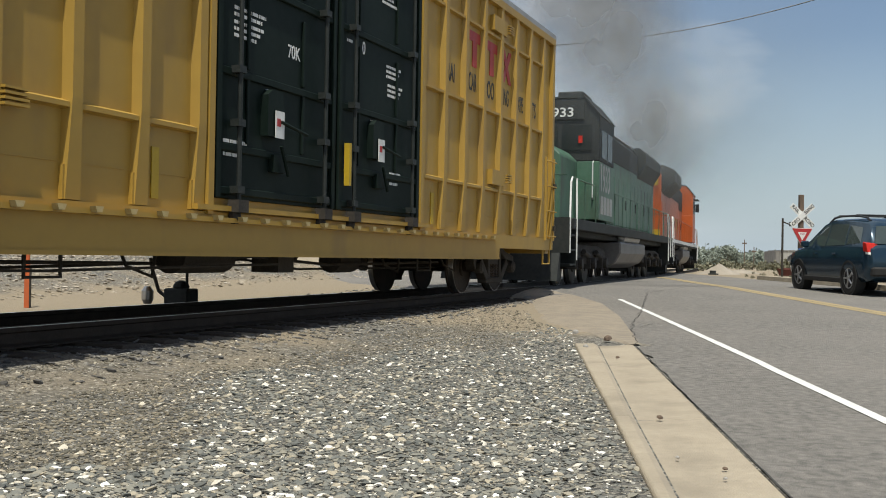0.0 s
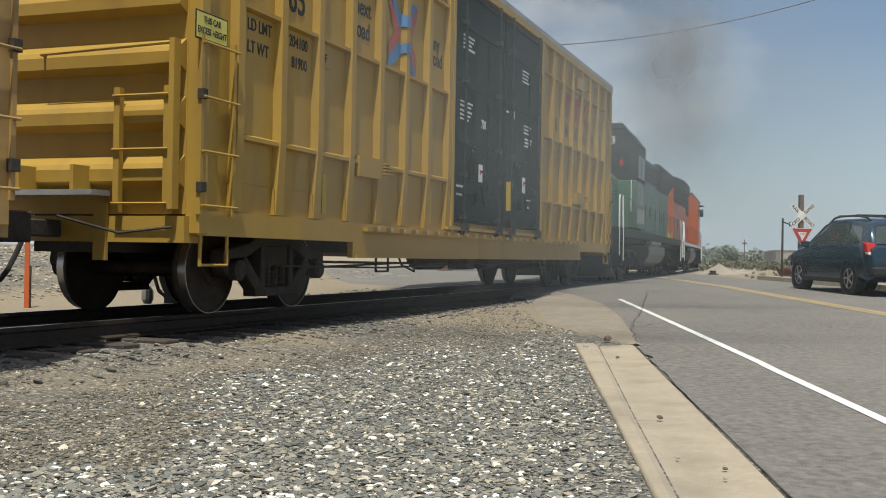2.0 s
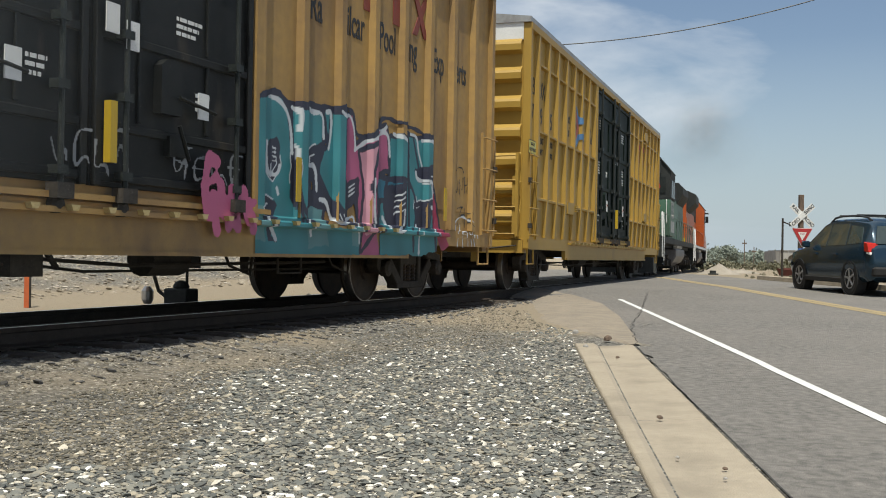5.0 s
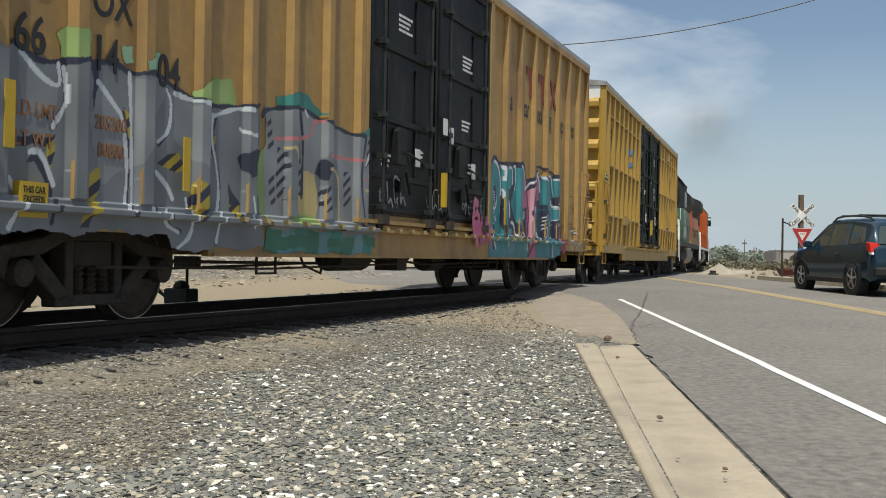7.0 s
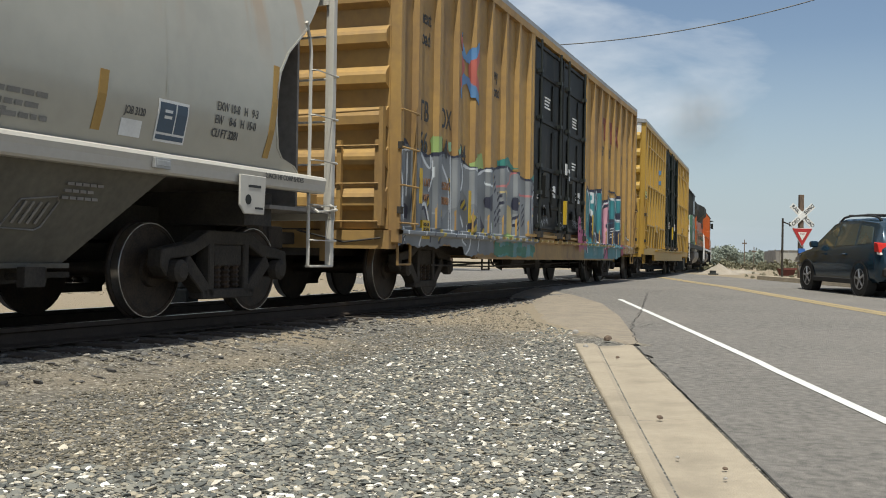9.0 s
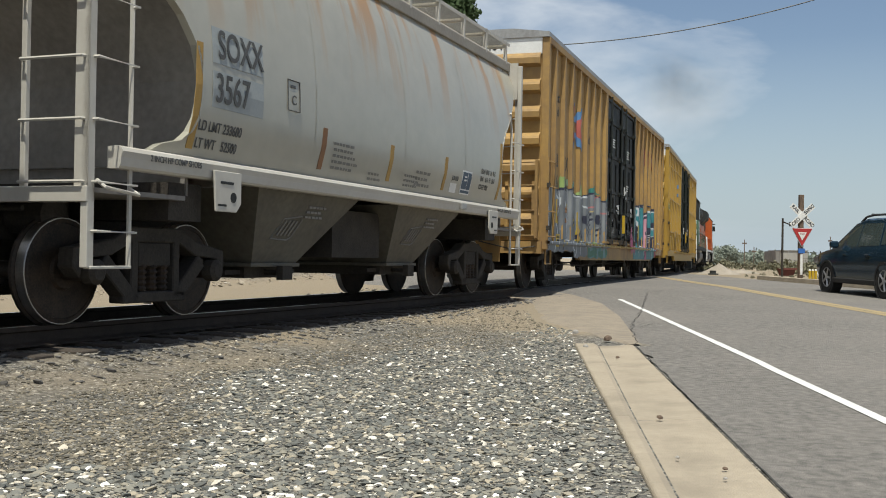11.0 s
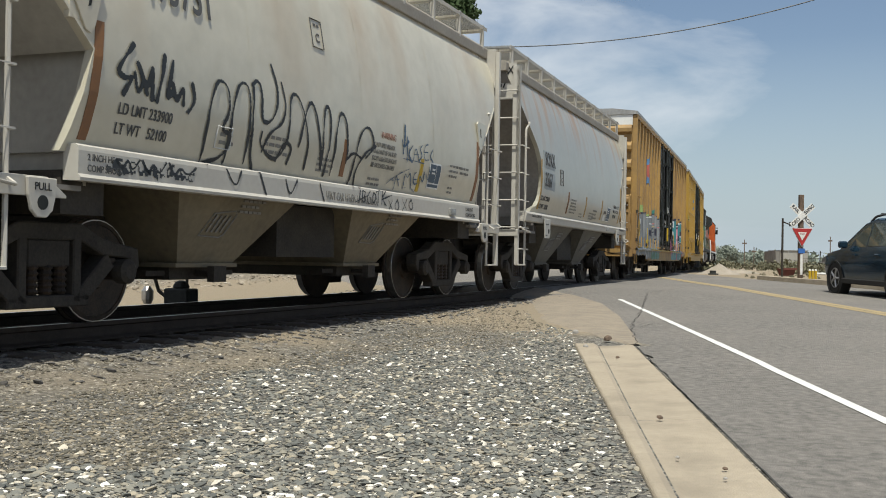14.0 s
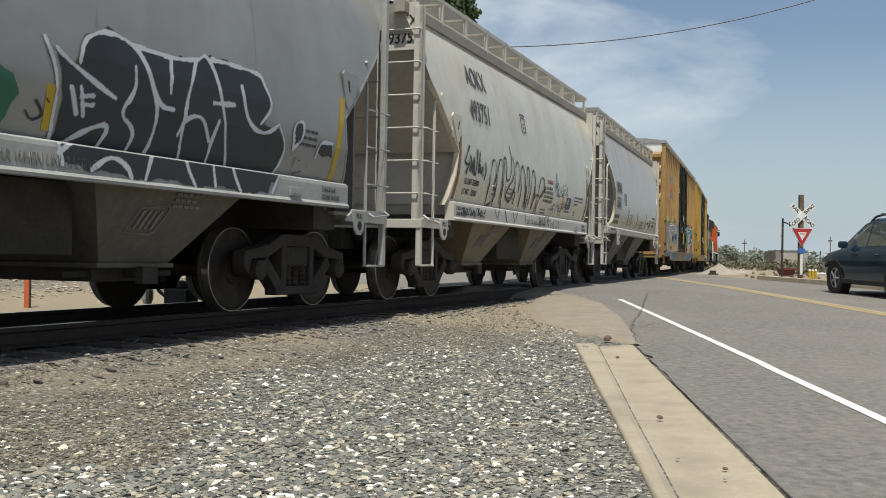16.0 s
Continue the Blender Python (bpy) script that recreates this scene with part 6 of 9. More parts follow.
# ---- covered hoppers ----
def bulge(z):
    """Half width of the hopper's rounded side at a height."""
    z = np.asarray(z, float)
    return np.interp(z, [1.36, 1.55, 1.85, 2.15, 2.55, 2.95, 3.35, 3.70, 3.95, 4.13], [1.42, 1.50, 1.57, 1.59, 1.575, 1.53, 1.455, 1.355, 1.25, 1.16])


def hopper(paint, label, curved=False):
    """A two-bay covered hopper with rounded sides; curved: the older kind, with curved end openings and a bulb-edged sill."""
    # the bays are a darker tan on all but the cream car
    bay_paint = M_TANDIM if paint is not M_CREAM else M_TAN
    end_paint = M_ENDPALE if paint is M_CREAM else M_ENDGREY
    sill_paint = M_SILLDIM if paint is M_GREYHOP else M_SILL
    car = tagged(new("covered_hopper_car"), label, "hopper car", "freight cars of the train")
    P = 5.70
    # rounded body, its ends drawn in below the shoulder
    zs = [1.40, 1.5, 1.57, 1.63, 1.72, 1.85, 2.0, 2.2, 2.35, 2.5, 2.62, 2.74, 2.87, 3.0, 3.12, 3.3, 3.47, 3.65, 3.8, 3.95, 4.05, 4.13]
    if curved:
        ends = np.interp(zs, [1.40, 1.55, 1.58, 1.64, 1.75, 1.95, 2.25, 2.5, 2.74, 2.95, 3.12, 3.5, 3.83, 4.13], [5.0, 4.98, 4.80, 4.55, 4.45, 4.38, 4.37, 4.45, 4.64, 4.92, 5.14, 5.52, 5.80, 5.86])
    else:
        ends = np.interp(zs, [1.40, 2.2, 2.7, 2.87, 3.12, 3.47, 3.9, 4.13], [4.66, 4.47, 5.0, 5.18, 5.46, 5.68, 5.84, 5.88])
    us = np.linspace(-1, 1, 15)
    body = Mesh()
    for sgn in (-1, 1):
        body.loft([[(float(e) * u, sgn * float(bulge(z)), z) for u in us] for z, e in zip(zs, ends)], closed=False)
    body.loft([[(-5.88, y, z), (5.88, y, z)] for y, z in ((-1.16, 4.13), (-0.8, 4.25), (0, 4.31), (0.8, 4.25), (1.16, 4.13))], closed=False)
    body.add([(-4.4, -1.4, 1.42), (4.4, -1.4, 1.42), (4.4, 1.4, 1.42), (-4.4, 1.4, 1.42)], [(0, 1, 2, 3)])
    part("body", body, paint, car, smooth=True)
    for sgn in (-1, 1):
        part("roof_rail", Mesh().prism([(sgn * 1.10, 4.19), (sgn * 1.25, 4.185), (sgn * 1.275, 4.15), (sgn * 1.27, 4.0), (sgn * 1.10, 3.99)], "x", -5.93, 5.93), M_CHORD, car, bevel=0.006)
        if curved:
            prof, reach = [(1.42, 1.49), (1.52, 1.497), (1.56, 1.48), (1.575, 1.45), (1.56, 1.40), (1.55, 1.33), (1.53, 1.31), (1.42, 1.31)], 5.46
        else:
            prof, reach = [(1.42, 1.455), (1.53, 1.462), (1.562, 1.445), (1.568, 1.41), (1.566, 1.23), (1.59, 1.20), (1.585, 1.175), (1.42, 1.18)], 4.60
        part("side_sill", Mesh().prism([(sgn * y, z) for y, z in prof], "x", -reach, reach), sill_paint, car, "cream side sill")
    for e in (-1, 1):
        # the recess under the shoulder, its shade put into the sheets' colour: a sloped sheet above, an upright sheet
        # below
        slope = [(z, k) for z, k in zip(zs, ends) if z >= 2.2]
        part("slope_sheet", Mesh().loft([[(e * (float(k) - 0.01), -float(bulge(z)) + 0.006, z), (e * (float(k) - 0.01), float(bulge(z)) - 0.006, z)] for z, k in slope], closed=False), end_paint, car, "sloped end sheet with the recess's shade in its grey", smooth=True)
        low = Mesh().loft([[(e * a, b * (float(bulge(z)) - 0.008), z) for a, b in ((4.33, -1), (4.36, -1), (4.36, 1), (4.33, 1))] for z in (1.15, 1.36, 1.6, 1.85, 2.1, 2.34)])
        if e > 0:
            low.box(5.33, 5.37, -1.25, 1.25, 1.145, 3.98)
        part("end_sheet", low, end_paint, car, "grey upright end sheet toned for the recess's shade")
        for sgn in (-1, 1):
            rim = [(z, k) for z, k in zip(zs, ends) if z <= 3.2]
            part("end_flange", Mesh().loft([[(e * (float(k) + a), sgn * (float(bulge(z)) - b), z) for a, b in ((-0.02, -0.006), (0.012, -0.006), (0.012, 0.075), (-0.02, 0.075))] for z, k in rim]), paint, car)
            if not curved:
                plate = Mesh().prism([(e * u, z) for u, z in ((4.80, 2.70), (4.77, 2.75), (4.42, 2.76), (4.38, 2.72), (4.47, 2.38), (4.52, 2.32), (4.58, 2.34))], "y", *sorted((sgn * 1.575, sgn * 1.60)))
                plate.box(*sorted((e * 4.45, e * 4.75)), *sorted((sgn * 1.53, sgn * 1.585)), 2.40, 2.72)
                hook = part("lifting_plate", plate, paint, car, bevel=0.004)
                part("slot", Mesh().prism([(e * u, z) for u, z in ((4.56, 2.52), (4.53, 2.53), (4.50, 2.64), (4.53, 2.66))], "y", *sorted((sgn * 1.598, sgn * 1.603))), M_LOCOBLACK, hook)
    # seams of the side sheets
    for u in (-2.2, 0.3, 2.6):
        zz = np.linspace(1.50, 4.0, 14)
        part("weld_seam", Mesh().loft([[(u - 0.010, -float(bulge(z)) - 0.003, z), (u + 0.010, -float(bulge(z)) - 0.003, z)] for z in zz], closed=False), paint, car)
    # discharge bays
    for c in (-1.85, 1.72):
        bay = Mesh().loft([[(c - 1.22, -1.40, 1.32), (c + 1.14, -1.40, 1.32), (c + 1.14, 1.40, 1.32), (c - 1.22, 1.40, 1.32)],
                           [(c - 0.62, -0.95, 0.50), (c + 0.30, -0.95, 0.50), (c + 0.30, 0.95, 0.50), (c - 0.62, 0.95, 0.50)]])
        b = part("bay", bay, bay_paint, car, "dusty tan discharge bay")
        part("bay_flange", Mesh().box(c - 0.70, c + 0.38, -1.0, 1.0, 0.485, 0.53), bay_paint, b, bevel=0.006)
        gate = Mesh().box(c - 0.60, c + 0.28, -0.85, 0.85, 0.36, 0.485)
        gate.bar((c - 0.15, -1.12, 0.42), (c - 0.15, 1.12, 0.42), 0.035)
        gate.box(c - 0.26, c - 0.04, -1.14, -1.06, 0.34, 0.50)
        gate.box(c - 0.9, c + 0.6, -0.80, -0.74, 0.40, 0.45)
        part("outlet_gate", gate, M_GRIME, b)
        rows_, w_ = Mesh(), (lambda z: -(0.95 + 0.45 * (z - 0.5) / 0.82) - 0.008)
        loop = [(c - 0.52, 0.80), (c - 0.42, 1.02), (c - 0.06, 1.06), (c - 0.02, 1.02), (c - 0.10, 0.82), (c - 0.16, 0.79), (c - 0.52, 0.80)]
        rows_.pipe([(u, w_(z), z) for u, z in loop], 0.009, 4)
        for k in range(4):
            rows_.bar((c - 0.42 + k * 0.08, w_(0.84), 0.84), (c - 0.36 + k * 0.08, w_(1.01), 1.01), 0.014, 4)
        part("stencil", rows_, M_ENDGREY, b, "worn dark stencil")
        words = Mesh()
        for k in range(3):
            for j in range(5 - k % 2):
                u = c - 0.02 + j * 0.085
                words.box(u, u + 0.07, w_(1.19 - k * 0.055) - 0.001, w_(1.16 - k * 0.055) + 0.02, 1.155 - k * 0.055, 1.18 - k * 0.055)
        tagged(part("stencil_bar", words, M_ENDGREY, b), kind="stuff")
    bt = Mesh().box(-4.6, 4.6, -0.35, 0.35, 0.75, 1.1)
    bt.lathe([(0.0, -0.6), (0.22, -0.5), (0.22, 0.5), (0.0, 0.6)], (0, 0.7, 0.75), "x", 14)
    bt.box(-0.75, 0.65, -1.05, 1.05, 0.60, 1.20)
    part("centre_sill", bt, M_GRIME, car)
    first, pitch = (1.18, 0.494) if curved else (1.50, 0.455)
    for e in (-1, 1):
        for sgn in (-1, 1):
            a, b = sorted((sgn * 1.43, sgn * 1.50))
            part("corner_post", Mesh().box(*sorted((e * P, e * (P + 0.085))), a, b, 0.50, 4.10).box(*sorted((e * (P + 0.07), e * (P + 0.085))), *sorted((sgn * 1.36, sgn * 1.5)), 1.05, 4.10), sill_paint, car, bevel=0.006)
            part("end_stile", Mesh().box(*sorted((e * (P + 0.02), e * (P + 0.07))), *sorted((sgn * 0.80, sgn * 0.855)), 1.05, 4.10), sill_paint, car, bevel=0.006)
            for k in range(6):
                z = first + pitch * k
                if z < 3.95:
                    part("end_rung", Mesh().pipe([(e * (P + 0.06), sgn * 0.83, z), (e * (P + 0.12), sgn * 0.84, z), (e * (P + 0.12), sgn * 1.45, z), (e * (P + 0.06), sgn * 1.46, z)], 0.014), sill_paint, car)
            # side ladder between the corner post and a thin inner stile that bends into the body
            q = 5.24
            top = 3.10 if curved else 2.92
            part("side_stile", Mesh().pipe([(e * q, sgn * 1.475, 0.51), (e * q, sgn * 1.475, top - 0.22), (e * (q - 0.03), sgn * 1.47, top - 0.08), (e * (q - 0.16), sgn * (float(bulge(top + 0.05)) + 0.01), top + 0.06)], 0.022, 6), sill_paint, car)
            for z in ([0.79] if curved else []) + [first + pitch * k for k in range(4)]:
                if z < top - 0.2:
                    part("side_rung", Mesh().pipe([(e * (P + 0.03), sgn * 1.49, z), (e * (P + 0.03), sgn * 1.55, z), (e * q, sgn * 1.55, z), (e * q, sgn * 1.48, z)], 0.014), sill_paint, car)
            part("step_tread", Mesh().box(*sorted((e * q, e * (P + 0.05))), *sorted((sgn * 1.44, sgn * 1.51)), 0.49, 0.515), sill_paint, car, bevel=0.005)
            if curved:
                pad = Mesh().prism([(e * 3.72, 1.40), (e * 4.18, 1.40), (e * 4.15, 1.02), (e * 3.80, 1.02), (e * 3.72, 1.10)], "y", *sorted((sgn * 1.577, sgn * 1.60)))
                jack = part("jacking_plate", pad, sill_paint, car, bevel=0.006)
                part("hole", Mesh().lathe([(0.05, sgn * 1.595), (0.05, sgn * 1.604)], (e * 3.86, 0, 1.16), "y", 14), M_LOCOBLACK, jack)
                tagged(part("stencil_bar", Mesh().box(*sorted((e * 3.86, e * 4.08)), *sorted((sgn * 1.598, sgn * 1.604)), 1.28, 1.305).box(*sorted((e * 3.98, e * 4.12)), *sorted((sgn * 1.598, sgn * 1.604)), 1.07, 1.09), M_BLACK, jack), kind="stuff")
            else:
                side_plate = Mesh().prism([(e * (P + 0.09), 1.03), (e * (P + 0.09), 1.15), (e * (P - 0.1), 1.18), (e * 4.86, 1.18), (e * 4.66, 1.05), (e * 4.66, 1.03)], "y", *sorted((sgn * 1.48, sgn * 1.515)))
                part("step_plate", side_plate, sill_paint, car, bevel=0.005)
                ring = Mesh().prism([(e * 4.95 + u, z) for u, z in ((-0.15, 1.17), (0.15, 1.17), (0.14, 1.04), (0.11, 0.93), (0.05, 0.875), (-0.05, 0.875), (-0.11, 0.93), (-0.14, 1.04))], "y", *sorted((sgn * 1.518, sgn * 1.55)))
                eye = part("pull_eye", ring, sill_paint, car, "cream towing eye", bevel=0.006)
                part("hole", Mesh().lathe([(0.055, sgn * 1.545), (0.055, sgn * 1.554)], (e * 4.95, 0, 0.985), "y", 14), M_LOCOBLACK, eye)
                if sgn < 0:
                    lettering("PULL", 0.08, pose(e * 4.95, -1.553, 1.10, 90, 0, 0), M_BLACK, eye, align="CENTER")
            part("grab_iron", Mesh().pipe([(e * (P - 0.02), sgn * 1.50, 1.20), (e * (P - 0.02), sgn * 1.585, 1.14), (e * (q + 0.02), sgn * 1.585, 1.10), (e * (q + 0.02), sgn * 1.50, 1.15)], 0.016), sill_paint, car)
        beam = Mesh().box(*sorted((e * (P + 0.0), e * (P + 0.10))), -1.50, 1.50, 1.02, 1.145)
        part("end_beam", beam, sill_paint, car, "cream end beam", bevel=0.006)
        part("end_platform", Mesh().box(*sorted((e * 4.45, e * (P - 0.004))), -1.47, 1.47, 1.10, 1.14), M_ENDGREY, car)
        part("draft_sill", Mesh().box(*sorted((e * 4.4, e * 5.78)), -0.3, 0.3, 0.72, 1.095).box(*sorted((e * 4.1, e * 4.6)), -1.4, 1.4, 0.92, 1.26), M_GRIME, car)
        part("number_panel", Mesh().box(*sorted((e * (P + 0.025), e * (P + 0.06))), -1.42, 1.42, 3.50, 4.16), sill_paint, car, "cream end panel with the car's number")
        # brake gear hung on the end
        gear = Mesh().box(*sorted((e * 4.9, e * 5.2)), 0.3, 0.6, 1.3, 1.75)
        gear.lathe([(0.0, -0.25), (0.17, -0.2), (0.17, 0.2), (0.0, 0.25)], (e * 5.3, -0.55, 0.93), "y", 12)
        gear.bar((e * 5.62, -0.7, 0.98), (e * 5.62, 0.7, 0.98), 0.025)
        part("brake_gear", gear, M_GRIME, car)
        coupler(car, e * 5.5, e)
    # roof walkway, hatches
    walkway = Mesh()
    for y0, y1 in ((-1.26, -0.70), (0.70, 1.26)):
        for k in range(12):
            y = y0 + (y1 - y0) * k / 11
            walkway.box(-5.68, 5.68, y - 0.006, y + 0.006, 4.46, 4.50)
        for u in np.arange(-5.65, 5.68, 0.10):
            walkway.box(u - 0.006, u + 0.006, y0, y1, 4.465, 4.495)
    for e in (-1, 1):
        for y in np.arange(-1.1, 1.15, 0.1):
            walkway.box(*sorted((e * 5.28, e * 5.68)), y - 0.008, y + 0.008, 4.46, 4.50)
    part("roof_walkway", walkway, M_GALV, car, "galvanised grating walkway")
    for u in np.linspace(-5.5, 5.5, 11):
        for sgn in (-1, 1):
            br = Mesh().box(u - 0.03, u + 0.03, *sorted((sgn * 1.22, sgn * 1.275)), 4.12, 4.52)
            br.box(u - 0.02, u + 0.02, *sorted((sgn * 0.7, sgn * 1.22)), 4.40, 4.46)
            part("walkway_bracket", br, sill_paint, car)
    part("walkway_edge", Mesh().box(-5.68, 5.68, -1.275, -1.262, 4.45, 4.505), sill_paint, car)
    for u in (-4.6, -2.8, -0.9, 0.9, 2.8, 4.6):
        part("roof_hatch", Mesh().lathe([(0.4, 0.0), (0.4, 0.10), (0.3, 0.16), (0.05, 0.18)], (u, 0, 4.29), "z", 18), sill_paint, car)
    for u in (-4.35, 4.30):
        for w, du, r in freight_truck(car, u):
            WHEELS.append((w, du, r))
    return car


hop_c = hopper(M_RUSTY, "pale grey covered hopper car with rust streaks", True)
hop_d = hopper(M_CREAM, "cream covered hopper car with black scrawled tags")
hop_e = hopper(M_GREYHOP, "grey covered hopper car with black and white sprayed letters")


def leaned(u, z, lift=0.012):
    """A pose on the hopper's rounded side."""
    slope = math.degrees(math.atan2(float(bulge(z + 0.1) - bulge(z - 0.1)), 0.2))
    return pose(u, -float(bulge(z)) - lift, z, 90 + slope, 0, 0)


def decal(car, name, u0, u1, z0, z1, material, label="", lift=0.005, skew=0.0):
    """A thin painted or stuck-on patch that follows the rounded side; skew shifts its top along the car."""
    zz = np.linspace(z0, z1, max(2, int((z1 - z0) / 0.1) + 2))
    rings = [[(u + skew * (z - z0) / (z1 - z0), -float(bulge(z)) - q, z) for u, q in ((u0, lift - 0.004), (u0, lift), (u1, lift), (u1, lift - 0.004))] for z in zz]
    return part(name, Mesh().loft(rings), material, car, label)


def fine_print(car, u, z, rows, width, h=0.035, material=None):
    """Rows of stencilled words too small to read, each word a bar on the rounded side."""
    ms = Mesh()
    rng = random.Random(int(u * 100) + rows)
    for i in range(rows):
        x, zt = u, z - i * h * 2.1
        while x < u + width * rng.uniform(0.75, 1.0):
            q = x + h * rng.uniform(1.2, 3.6)
            ms.add([(a, -float(bulge(b)) - 0.006, b) for a, b in ((x, zt - h), (q, zt - h), (q, zt), (x, zt))], [(0, 1, 2, 3)])
            x = q + h * 0.6
    return tagged(part("stencil_bar", ms, material or M_FAINT, car), kind="stuff")


def hopper_writing(car, marks, mark_z, number_z, size, ld, lt, u0, strips, ld_u, squeeze):
    lettering(marks, size, leaned(u0, mark_z), M_SOFTBLACK, car, squeeze=squeeze)
    lettering(ld[0], size, leaned(u0 - 0.05, number_z), M_SOFTBLACK, car, squeeze=squeeze)
    lettering(ld[1], 0.135, leaned(ld_u, 1.79, 0.008), M_SOFTBLACK, car, squeeze=0.80)
    lettering(lt, 0.135, leaned(ld_u, 1.63, 0.008), M_SOFTBLACK, car, squeeze=0.80)
    for u, z0, z1, paint, skew in strips:
        decal(car, "reflector", u - 0.05, u + 0.05, z0, z1, paint, "faded reflective strip", 0.006, skew)
    if car is not hop_e:
        # consolidated lubrication panel: a white edge round two dark blocks and a band
        board = decal(car, "data_panel", 2.50, 2.92, 1.59, 1.95, M_WHITE, "white-edged dark data panel", 0.007)
        for a, b, c, d in ((2.52, 2.735, 1.67, 1.925), (2.755, 2.90, 1.67, 1.925), (2.52, 2.90, 1.61, 1.65)):
            block = decal(car, "panel_block", a, b, c, d, M_SLATE, "", 0.010)
            block.parent = board
        for k in range(2):
            words = decal(car, "panel_print", 2.59, 2.69, 1.84 - k * 0.05, 1.865 - k * 0.05, M_WHITE, "", 0.013)
            words.parent = board
    for e in (-1, 1):
        if car is hop_c:
            lettering("2 INCH HF COMP SHOES", 0.075, pose(4.20 if e > 0 else -5.1, -1.578, 1.42, 90, 0, 0), M_SOFTBLACK, car, squeeze=0.9)
        else:
            for k, txt in enumerate(("2 INCH HF", "COMP SHOES")):
                lettering(txt, 0.075, pose(3.98 if e > 0 else -4.5, -1.571, 1.36 - k * 0.085, 90, 0, 0), M_SOFTBLACK, car, squeeze=0.9)
    h0, hz = (2.44, 0.10) if car is hop_c else (3.28, 0.0)
    holder = Mesh().box(h0, h0 + 0.21, -1.60, -1.56, 1.25 + hz, 1.34 + hz).box(h0 + 0.02, h0 + 0.19, -1.606, -1.60, 1.27 + hz, 1.32 + hz)
    part("card_holder", holder, M_GALV, car, "small steel card holder", bevel=0.004)
    if car is not hop_c:
        lettering("VENT CAR WHEN UNLOADING", 0.13, pose(-0.56 if car is hop_d else -1.0, -1.5705, 1.30, 90, 0, 0), M_FAINT, car, squeeze=0.72)


M_FAINT = mat("worn_grey_stencil", (0.17, 0.165, 0.15), (0.24, 0.23, 0.21), 0.7, scale=9)
M_PATCH = mat("grey_marking_patch", (0.27, 0.30, 0.31), (0.33, 0.35, 0.35), 0.6, scale=4)
M_RUSTTEXT = mat("worn_red_brown_stencil", (0.20, 0.085, 0.06), (0.28, 0.17, 0.13), 0.7, scale=9)
M_OCHRE = mat("faded_ochre_strip", (0.40, 0.25, 0.07), (0.34, 0.20, 0.05), 0.6, scale=5)
hopper_writing(hop_c, "SOXX", 2.56, 2.15, 0.38, ("3567", "LD LMT 233600"), "LT WT   52500", -4.14, ((-4.47, 1.57, 2.54, M_OCHRE, 0.05), (-2.0, 1.59, 2.05, M_BROWN, 0.02), (-0.15, 1.59, 2.05, M_OCHRE, 0.02), (1.78, 1.60, 2.08, M_OCHRE, 0.03), (4.27, 1.60, 2.55, M_OCHRE, 0.10)), -4.40, 0.78)
for z in (2.56, 2.15):
    decal(hop_c, "number_patch", -4.22, -3.33, z - 0.17, z + 0.17, M_PATCH, "grey patch behind the marks", 0.005)
hopper_writing(hop_d, "AOKX", 3.47, 2.92, 0.46, ("493751", "LD LMT 233900"), "LT WT   52100", -3.80, ((-4.48, 1.50, 2.44, M_BROWN, 0.08), (-0.09, 1.55, 1.98, M_BROWN, 0.0), (2.20, 1.52, 1.97, M_SIGNYEL, 0.02), (4.42, 1.51, 2.44, M_BROWN, 0.03)), -4.14, 0.76)
fine_print(hop_e, 3.42, 1.98, 3, 0.42, 0.035, M_SOFTBLACK)
hopper_writing(hop_e, "AOKX", 3.47, 2.92, 0.46, ("493748", "LD LMT 233900"), "LT WT   52100", -3.80, ((-4.48, 1.50, 2.44, M_SIGNYEL, 0.08), (-0.15, 1.53, 1.87, M_SIGNYEL, -0.02), (4.30, 1.48, 2.43, M_SIGNYEL, 0.10)), -4.14, 0.76)
for k, txt in enumerate(("EXW 10-8   H   9-3", "EW    8-6   H  15-0", "CU FT 3281")):
    lettering(txt, 0.115, leaned(3.34 - 0.02 * k, 2.0 - 0.125 * k, 0.008), M_SOFTBLACK, hop_c, squeeze=0.75)
lettering("JOB 3120", 0.095, leaned(2.08, 1.80, 0.008), M_SOFTBLACK, hop_c, squeeze=0.7)
decal(hop_c, "route_card", 2.06, 2.32, 1.59, 1.73, M_WHITE, "white card with a dark edge", 0.007)
fine_print(hop_c, 2.10, 1.68, 1, 0.18, 0.03)
fine_print(hop_c, 0.72, 1.80, 3, 0.50, 0.04)
fine_print(hop_c, -1.75, 1.92, 5, 0.62, 0.032)
fine_print(hop_c, -0.75, 1.66, 2, 0.40, 0.03)
fine_print(hop_c, 0.35, 1.72, 3, 0.50, 0.03)
for car, cu, cz in ((hop_c, -2.84, 2.14), (hop_d, -0.86, 2.93), (hop_e, -0.86, 2.93)):
    part("card_frame", Mesh().pipe([(cu + a, -float(bulge(cz + b)) - 0.006, cz + b) for a, b in ((0, 0), (0.25, 0), (0.25, 0.32), (0, 0.32), (0, 0))], 0.007, 4), M_SOFTBLACK, car)
    lettering("C", 0.14, leaned(cu + 0.08, cz + 0.11, 0.006), M_SOFTBLACK, car)
    fine_print(car, cu + 0.06, cz + 0.27, 1, 0.12, 0.03, M_SOFTBLACK)
